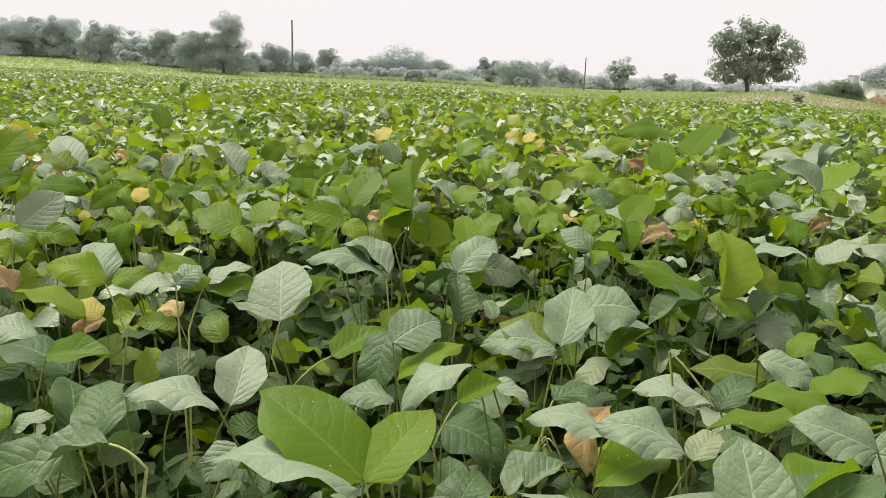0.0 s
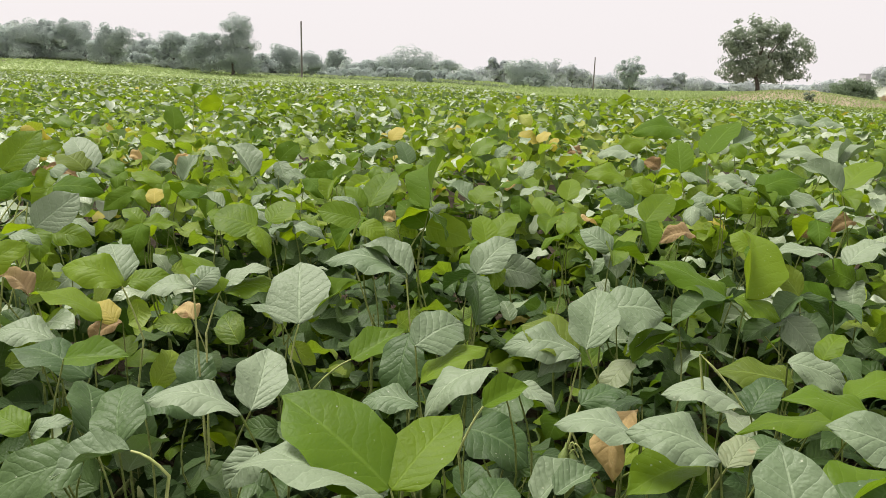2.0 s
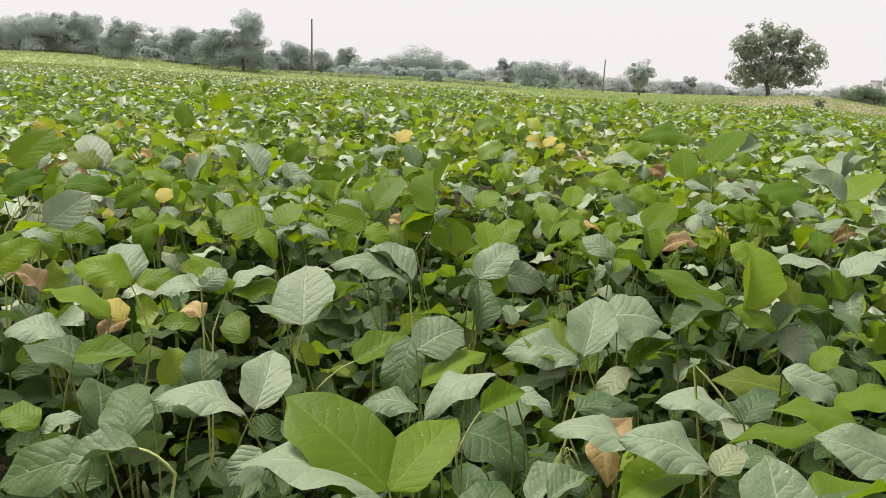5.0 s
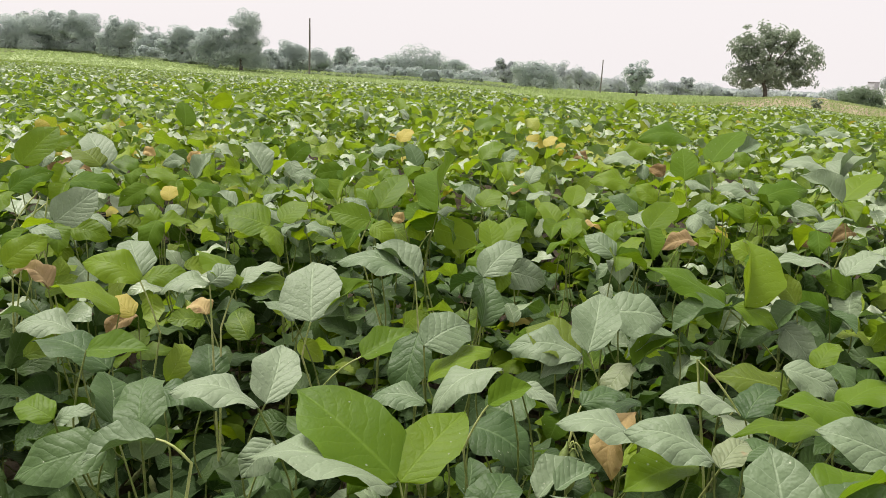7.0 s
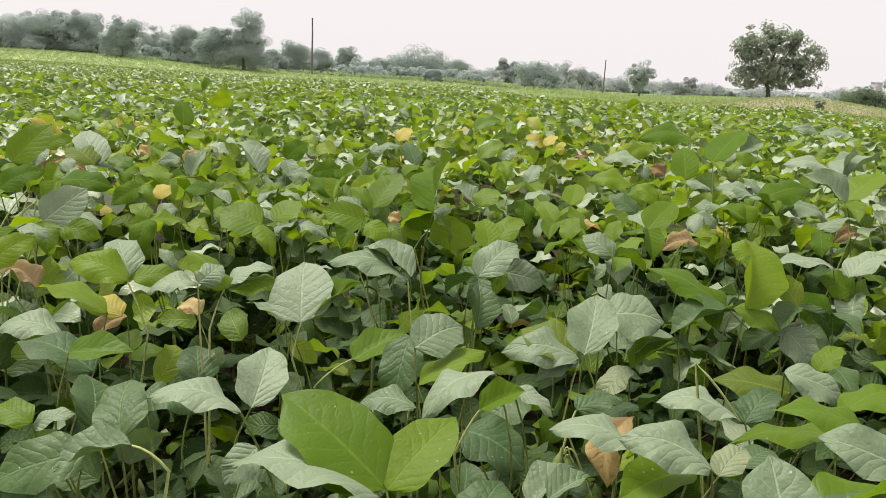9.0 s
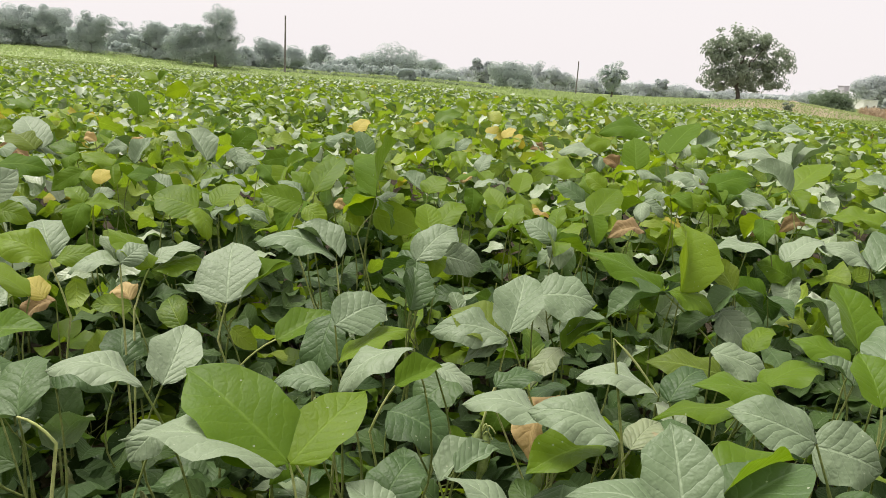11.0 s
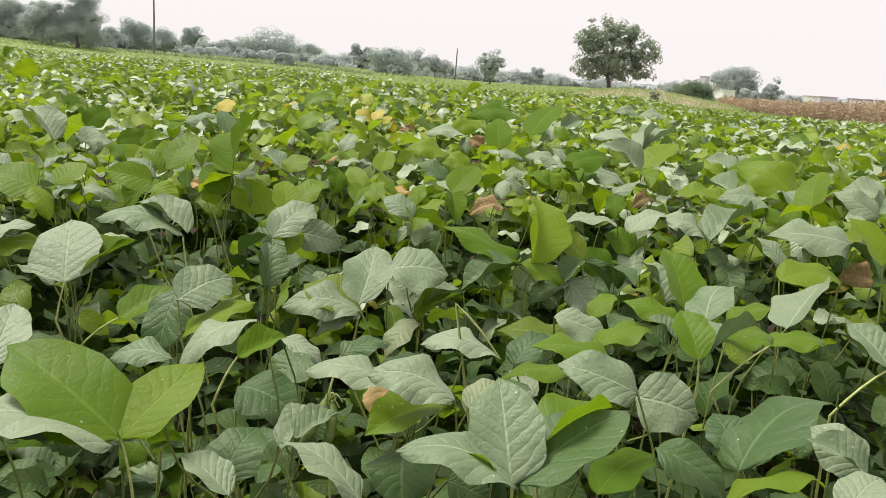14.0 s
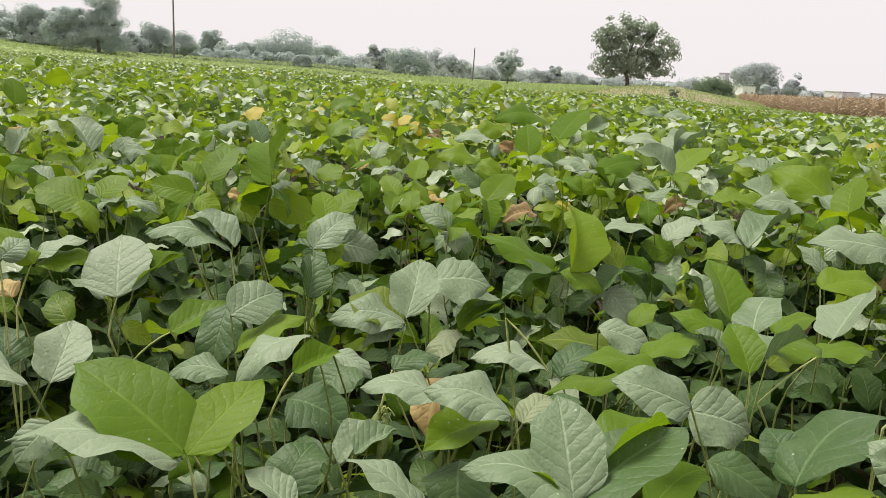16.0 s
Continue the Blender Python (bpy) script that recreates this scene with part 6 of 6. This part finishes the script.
def tree(name, label, x, y, top, width, seed, leaf_mat, clumps=30, per=70, leaf=0.4, trunk_share=0.14, lumpy=0.5, bottom=0.1, z0=None, lopsided=0.0, lobes=(), clump=0.72):
    """A tree: tapered trunk, limbs to the leaf clumps and a ragged crown of separate leaves."""
    r = np.random.RandomState(seed)
    z = float(land(x, y)) - 0.05 if z0 is None else z0
    h = top - z
    e = new(name)
    e.matrix_basis = pose(x, y, z)
    tagged(e, label, name, name + "s beyond the field")
    c0, c1 = h * bottom, h
    # clump centres: on and inside an uneven dome, flattened along the camera's view
    n = clumps
    d = r.normal(0, 1, (n, 3))
    d /= np.linalg.norm(d, axis=1, keepdims=True)
    rad = r.uniform(0.35, 1.0, n) ** 0.6
    bulge = 1 + lumpy * 0.35 * np.sin(3 * np.arctan2(d[:, 1], d[:, 0]) + seed) * (d[:, 2] > -0.3)
    C = np.stack([d[:, 0] * rad * bulge * width * 0.42 + lopsided * width * 0.1 * d[:, 2], d[:, 1] * rad * width * 0.24,
                  (c0 + c1) / 2 + d[:, 2] * rad * (c1 - c0) * 0.44], 1)
    size = r.uniform(0.55, 1.15, n) * width * 0.15 * (30 / n) ** 0.33
    C[0] = (r.uniform(-0.1, 0.1) * width, 0, h - size[0] * 0.8)
    C[:, 2] = np.minimum(C[:, 2], h - size * 0.75)
    if not lobes:
        m = 6 if width > 5 else 4
        lobes = [(r.uniform(-0.06, 0.06) * width, z + h * 0.74, 0.26 * width, 0.20 * h), (r.uniform(-0.1, 0.1) * width, z + h * 0.36, 0.40 * width, 0.26 * h), (r.uniform(-0.06, 0.06) * width, z + h * 0.17, 0.42 * width, 0.15 * h)]
        lobes += [(width * r.uniform(-0.32, 0.32), z + h * r.uniform(0.28, 0.72), width * r.uniform(0.15, 0.25), h * r.uniform(0.12, 0.22)) for _ in range(m)]
        scale_clump = width * 0.105
    else:
        scale_clump = clump
    if lobes:
        which = np.arange(n) % len(lobes)
        lb = np.array(lobes)[which]
        # lobes are outlined to fit the camera's view and thinned in depth
        C = np.stack([lb[:, 0] + d[:, 0] * rad * lb[:, 2], d[:, 1] * rad * lb[:, 2] * 0.6, lb[:, 1] - z + d[:, 2] * rad * lb[:, 3]], 1)
        size = r.uniform(0.55, 1.25, n) * scale_clump
    idx = np.repeat(np.arange(n), per)
    o = r.normal(0, 1, (len(idx), 3))
    o /= np.linalg.norm(o, axis=1, keepdims=True)
    o *= r.uniform(0.96, 1.0, (len(idx), 1))
    o *= np.where(r.uniform(0, 1, (len(idx), 1)) > 0.9, r.uniform(1.0, 1.3, (len(idx), 1)), 0.95)
    P = C[idx] + o * size[idx][:, None] * np.array([1.15, 1.15, 0.8])
    axis = r.normal(0, 1, P.shape) + o * 0.6 + np.array([0, 0, -0.35])
    hub = P - np.array([0, 0, h * 0.45])
    nor = o * 0.55 + 0.6 * hub / np.linalg.norm(hub, axis=1, keepdims=True) + np.array([0, 0, 0.15]) + r.normal(0, 0.04, P.shape)
    nor /= np.linalg.norm(nor, axis=1, keepdims=True)
    axis = axis - 0.9 * (axis * nor).sum(1, keepdims=True) * nor
    ln = leaf * r.uniform(0.6, 1.3, len(P))
    part("crown", scattered("crown", clump_leaf, P, axis, nor, ln, ln * 0.62), leaf_mat, e)["kind"] = "stuff"
    tr = max(0.10, h * 0.028)
    fork = Vector((r.uniform(-0.03, 0.03) * width, 0, h * (trunk_share + 0.16)))
    part("trunk", tube_mesh("trunk", bow((0, 0, -0.1), fork, (0.02 * h, 0, 0), 5), [tr * 1.5, tr * 1.1, tr, tr * 0.92, tr * 0.85, tr * 0.75], 9), bark, e)
    for i in range(1, n, max(1, n // (9 if n > 100 else 4))):
        part("limb", tube_mesh("limb", bow(fork, C[i], (0, 0, 0.05 * h), 5), [tr * 0.55 * (1 - 0.16 * k) for k in range(6)], 6), bark, e)
    return e


tree("tree", "large spreading dark green broadleaf tree standing alone on bare earth", 40.9, 110, 9.7, 14.0, 4, tree_leaf, 300, 54, 0.34, 0.04, 0.5, 0.08, 0.0, 0.0,
     ((-1.5, 7.6, 3.3, 2.3), (1.4, 8.15, 2.9, 1.7), (-0.1, 4.8, 4.8, 2.5), (5.3, 5.4, 2.1, 2.4), (-3.2, 2.7, 2.7, 1.6), (2.2, 2.5, 4.0, 1.4), (-3.4, 6.4, 2.2, 2.1), (0.0, 3.0, 4.5, 1.8), (0.8, 5.6, 3.6, 2.0)), 0.6)
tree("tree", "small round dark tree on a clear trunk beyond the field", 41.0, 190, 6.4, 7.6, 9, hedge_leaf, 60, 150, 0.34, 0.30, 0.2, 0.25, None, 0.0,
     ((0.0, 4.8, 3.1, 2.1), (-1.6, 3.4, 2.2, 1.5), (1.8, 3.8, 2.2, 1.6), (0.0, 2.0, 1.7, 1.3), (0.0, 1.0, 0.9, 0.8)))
HEDGE = "grey-green hedge tree behind the field, leaf colour lightened for haze"
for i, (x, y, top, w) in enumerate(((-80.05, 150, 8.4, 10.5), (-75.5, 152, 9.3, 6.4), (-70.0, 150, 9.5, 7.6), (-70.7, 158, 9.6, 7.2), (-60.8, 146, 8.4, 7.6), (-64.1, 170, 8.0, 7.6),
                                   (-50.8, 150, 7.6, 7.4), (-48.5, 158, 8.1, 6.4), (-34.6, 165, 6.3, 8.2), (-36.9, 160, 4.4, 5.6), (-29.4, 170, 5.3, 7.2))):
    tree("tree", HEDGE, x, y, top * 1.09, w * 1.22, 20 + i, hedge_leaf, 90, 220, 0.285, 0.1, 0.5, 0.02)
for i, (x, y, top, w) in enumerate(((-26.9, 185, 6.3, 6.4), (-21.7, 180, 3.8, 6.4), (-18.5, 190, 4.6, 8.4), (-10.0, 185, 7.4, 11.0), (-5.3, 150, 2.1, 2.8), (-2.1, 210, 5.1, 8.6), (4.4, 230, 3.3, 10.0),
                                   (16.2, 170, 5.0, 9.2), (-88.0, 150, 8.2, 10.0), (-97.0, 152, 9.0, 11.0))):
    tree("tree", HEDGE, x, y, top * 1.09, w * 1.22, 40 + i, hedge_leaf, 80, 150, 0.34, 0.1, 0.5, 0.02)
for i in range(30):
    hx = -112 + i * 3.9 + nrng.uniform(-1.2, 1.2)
    tree("shrub", "grey-green shrub filling the hedge, leaf colour lightened for haze", hx, 152 + 0.25 * (hx + 112) + nrng.uniform(-3, 3), float(land(hx, 155)) + nrng.uniform(2.2, 4.4) * (1 - 0.35 * i / 30), nrng.uniform(5.5, 8.5), 120 + i, hedge_leaf, 30, 150, 0.42, 0.08, 0.5, 0.02)
tree("tree", "tall grey-green tree above the hedge, leaf colour lightened for haze", -38.7, 145, 10.9, 13.6, 28, hedge_leaf, 220, 190, 0.27, 0.08, 0.5, 0.02, None, 0.0,
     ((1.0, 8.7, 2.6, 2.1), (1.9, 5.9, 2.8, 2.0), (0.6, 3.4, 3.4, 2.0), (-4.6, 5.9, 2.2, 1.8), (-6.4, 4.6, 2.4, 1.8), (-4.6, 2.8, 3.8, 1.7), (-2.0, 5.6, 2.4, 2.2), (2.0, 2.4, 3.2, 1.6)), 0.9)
FAR = "grey-green tree far off, leaves coloured pale for haze"
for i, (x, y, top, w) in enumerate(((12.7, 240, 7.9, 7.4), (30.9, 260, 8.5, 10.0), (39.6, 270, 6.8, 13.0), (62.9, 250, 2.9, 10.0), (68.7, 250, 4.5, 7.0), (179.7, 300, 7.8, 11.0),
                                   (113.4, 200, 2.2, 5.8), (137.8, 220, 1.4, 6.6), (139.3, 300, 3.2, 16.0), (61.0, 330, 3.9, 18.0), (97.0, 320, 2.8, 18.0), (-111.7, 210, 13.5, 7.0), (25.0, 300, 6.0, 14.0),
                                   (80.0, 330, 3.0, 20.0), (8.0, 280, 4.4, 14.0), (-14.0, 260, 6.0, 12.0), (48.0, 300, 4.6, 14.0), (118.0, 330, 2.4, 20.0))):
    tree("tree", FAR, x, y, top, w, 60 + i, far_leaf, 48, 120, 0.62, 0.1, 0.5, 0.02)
tree("tree", "broad rounded grey-green tree far off, leaves coloured pale for haze", 163.6, 300, 11.0, 21.0, 65, far_leaf, 130, 170, 0.62, 0.05, 0.5, 0.02, None, 0.0,
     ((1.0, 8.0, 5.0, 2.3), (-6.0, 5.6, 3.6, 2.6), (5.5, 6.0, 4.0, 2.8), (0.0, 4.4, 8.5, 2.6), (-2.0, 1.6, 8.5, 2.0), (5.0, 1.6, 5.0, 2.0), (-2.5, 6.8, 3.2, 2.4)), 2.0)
tree("shrub", "broad green bush beside the earth mound", 63.2, 130, 2.75, 7.9, 48, bush_leaf, 60, 160, 0.26, 0.1, 0.5, 0.02)
tree("shrub", "small dark shrub at the edge of the field", 33.8, 78, 1.1, 1.4, 91, tree_leaf, 16, 60, 0.14, 0.05, 0.4, 0.02)


def mound_rise(x, y):
    """Height of the earth mound over the land."""
    return 2.0 * np.clip(1 - ((x - 45) / 17) ** 2 - ((y - 105) / 14) ** 2, 0, 1) ** 1.1


def verge(name, label, count, xs, ys, size, mat, lean=0.6):
    x, y = nrng.uniform(*xs, count), nrng.uniform(*ys, count)
    d = nrng.uniform(0, 6.283, count)
    axis = np.stack([np.cos(d) * lean, np.sin(d) * lean, np.ones(count)], 1)
    normal = np.stack([np.sin(d) + nrng.normal(0, 0.4, count), -np.cos(d), nrng.uniform(0.1, 0.8, count)], 1)
    ln = size * nrng.uniform(0.5, 1.3, count)
    me = scattered(name, clump_leaf, np.stack([x, y, land(x, y) + mound_rise(x, y) - 0.08], 1), axis, normal, ln, ln * 0.5)
    return tagged(part(name, me, mat), label, "grass", kind="stuff")


vx, vy = np.meshgrid(np.linspace(-1, 1, 61), np.linspace(0, 1, 25), indexing="ij")
vY = 122 + vy ** 1.5 * 260
vX = vx * (95 + 0.5 * (vY - 122))
vq = np.array([(i * 25 + j, (i + 1) * 25 + j, (i + 1) * 25 + j + 1, i * 25 + j + 1) for i in range(60) for j in range(24)])
bank = part("grass_bank", array_mesh("grass_bank", np.stack([vX, vY, land(vX, vY) + 0.06], -1).reshape(-1, 3), vq), grass_turf)
tagged(bank, "pale green rough grass on the bank past the crop", "grass", kind="structure")
verge("verge_grass", "pale grass along the far edge of the field", 40000, (-110, 60), (122, 152), 0.5, verge_leaf, 1.2)
verge("verge_grass", "low yellowish grass beyond the field", 22000, (-30, 140), (150, 240), 1.0, verge_leaf)
verge("verge_grass", "thin dry grass on the bare earth mound", 12000, (29, 61), (91, 110), 0.22, verge_leaf, 0.7)
verge("hedge_shrubs", "low scrub under the hedge trees", 16000, (-110, 10), (150, 160), 1.1, scrub, 1.6)

# woods share the far trees' haze-paled leaf colour
verge("far_woods", "band of woods on the horizon, coloured pale grey for haze", 15000, (-170, 270), (335, 350), 5.0, far_leaf, 1.5)


def pole(x, y, top, radius, tilt):
    e = new("utility_pole")
    z = float(land(x, y)) - 0.1
    e.matrix_basis = pose(x, y, z, 0, tilt, 0)
    tagged(e, "slender bare weathered wooden utility pole", "utility pole", "poles along the field")
    h = top - z
    part("shaft", tube_mesh("shaft", bow((0, 0, 0), (0, 0, h), (0.03, 0, 0), 8), [radius * (1 - 0.045 * k) for k in range(9)], 10), pole_wood, e)
    part("cap", tube_mesh("cap", [(0, 0, h - 0.05), (0, 0, h + 0.08), (0, 0, h + 0.1)], [radius * 0.75, radius * 0.75, 0.01], 10), pole_wood, e)


pole(-27.1, 148, 10.08, 0.19, 0)
pole(36.2, 210, 6.9, 0.2, 1.0)


def box(bm, x0, y0, z0, x1, y1, z1):
    c = bmesh.ops.create_cube(bm, size=1.0)
    for v in c["verts"]:
        v.co = Vector((x0 if v.co.x < 0 else x1, y0 if v.co.y < 0 else y1, z0 if v.co.z < 0 else z1))


def house(label, x, y, w, d, top, storeys, openings, mat):
    """A plain flat-roofed house with a parapet, a door and shuttered windows."""
    e = new("house")
    z = float(land(x, y)) - 0.1
    e.matrix_basis = pose(x, y, z, 0, 0, 24)
    tagged(e, label, "house", "houses in the distance")
    h = top - z
    bm = bmesh.new()
    box(bm, -w / 2, -d / 2, 0, w / 2, d / 2, h)
    part("wall", bm, mat, e)
    bm = bmesh.new()
    box(bm, -w / 2 - 0.25, -d / 2 - 0.25, h, w / 2 + 0.25, d / 2 + 0.25, h + 0.16)
    part("roof", bm, concrete, e)
    for s in range(storeys):
        for i in range(openings):
            cx = -w / 2 + w * (i + 0.5) / openings
            zb = h * s / storeys
            bm = bmesh.new()
            if s == 0 and i == openings // 2:
                box(bm, cx - 0.45, -d / 2 - 0.04, zb, cx + 0.45, -d / 2 + 0.02, zb + 2.0)
                part("door", bm, dark_opening, e)
            else:
                box(bm, cx - 0.5, -d / 2 - 0.04, zb + 0.9, cx + 0.5, -d / 2 + 0.02, zb + min(2.0, h / storeys - 0.2))
                part("window", bm, dark_opening, e)


house("low whitewashed flat-roofed house beyond the dry maize", 160.5, 240, 9.5, 6, 1.3, 1, 4, plaster)
house("small whitewashed house among trees", 129.5, 245, 6.0, 5, 1.3, 1, 2, plaster)
house("long whitewashed flat-roofed house beyond the dry maize", 178.5, 242, 12, 6, 1.4, 1, 5, plaster)
house("grey concrete tower block far away, coloured pale for haze", 210.5, 420, 3.6, 4, 8.0, 4, 0, concrete)

# mound of bare earth by the big tree
mx, my = np.meshgrid(np.linspace(-1, 1, 49), np.linspace(-1, 1, 21), indexing="ij")
mr = np.clip(1 - (mx ** 2 + my ** 2), 0, 1)
mX, mY = 45 + mx * 15, 105 + my * 14
mZ = land(mX, mY) - 0.1 + 1.9 * mr ** 1.1 + 0.42 * mr * fractal(mX, mY, 0.8) + 0.12 * mr * fractal(mX, mY, 2.3, 1.0)
mq = np.array([(i * 21 + j, (i + 1) * 21 + j, (i + 1) * 21 + j + 1, i * 21 + j + 1) for i in range(48) for j in range(20)])
mound = part("earth_mound", array_mesh("earth_mound", np.stack([mX, mY, mZ], -1).reshape(-1, 3), mq), earth)
tagged(mound, "low mound of bare brown earth under the big tree", "mound", kind="structure")


def maize(count, seed):
    """Dry standing maize: a stalk with hanging blades for each plant, in rows along the edge of the soybeans."""
    r = np.random.RandomState(seed)
    y = r.uniform(12, 128, count)
    row = np.floor(12 * r.uniform(0, 1, count) ** 1.6)
    x = maize_edge(y) + 0.5 + row * 0.75 + r.normal(0, 0.08, count)
    z = land(x, y)
    h = r.uniform(1.75, 2.15, count)
    B, A, N, L, W = [], [], [], [], []
    for k in range(8):
        if k == 0:
            up = np.stack([r.normal(0, 0.06, count), r.normal(0, 0.06, count), np.ones(count)], 1)
            b = np.stack([x, y, z], 1)
            ln, wd = h, np.full(count, 0.05)
            nn = np.tile(np.array([[-0.5, -0.8, 0.1]]), (count, 1))
        else:
            a = r.uniform(0, 6.283, count)
            el = r.uniform(-1.35, 1.0, count)
            up = np.stack([np.cos(a) * np.cos(el), np.sin(a) * np.cos(el), np.sin(el)], 1)
            b = np.stack([x, y, z + h * r.uniform(0.4, 0.98, count)], 1)
            ln, wd = r.uniform(0.3, 0.65, count), r.uniform(0.05, 0.10, count)
            nn = r.normal(0, 1, (count, 3)) + np.array([0, 0, 0.6])
        B.append(b), A.append(up), N.append(nn), L.append(ln), W.append(wd)
    c = np.concatenate
    long_blade = [blade(3, 1, 0, 0.12, 0, 0, 70), blade(3, 1, 0, 0.18, 0, 0, 71)]
    me = scattered("dry_maize", long_blade, c(B), c(A), c(N), c(L), c(W))
    return tagged(part("dry_maize", me, straw), "standing dry brown maize stalks beside the soybean field", "maize", kind="stuff")


maize(6000, 77)


# ---- pods on the near plants ----
pod_skin = rough_material("hairy_green_pod", (0.20, 0.24, 0.09), (0.30, 0.32, 0.14), 60, 400, 0.7, 0.5, 0.001)
pod_ring = []
for i in range(13):
    f = i / 12
    pod_ring.append((0.0045 * math.sin(math.pi * min(1, f * 1.02)) ** 0.5 * (1 + 0.16 * math.cos(f * 6.283 * 3)) + 0.0004, f))
POD = tube_mesh("pod", [(0.004 * math.sin(f * 3.0), 0, -0.045 * f) for _, f in pod_ring], [w for w, _ in pod_ring], 8)
POD.materials.append(pod_skin)
prng = random.Random(21)
near = [o for o in scene.objects if o.name.startswith("soybean_plant") and o.location.length < 1.5 and o.location.y > 0.5]
for p in near:
    for k in range(prng.randrange(2, 6)):
        pod = part("pod", POD, None, p)
        pod.matrix_basis = pose(prng.uniform(-0.008, 0.008), prng.uniform(-0.008, 0.008), prng.uniform(0.18, 0.34), prng.uniform(-40, 40), prng.uniform(-40, 40), prng.uniform(0, 360))
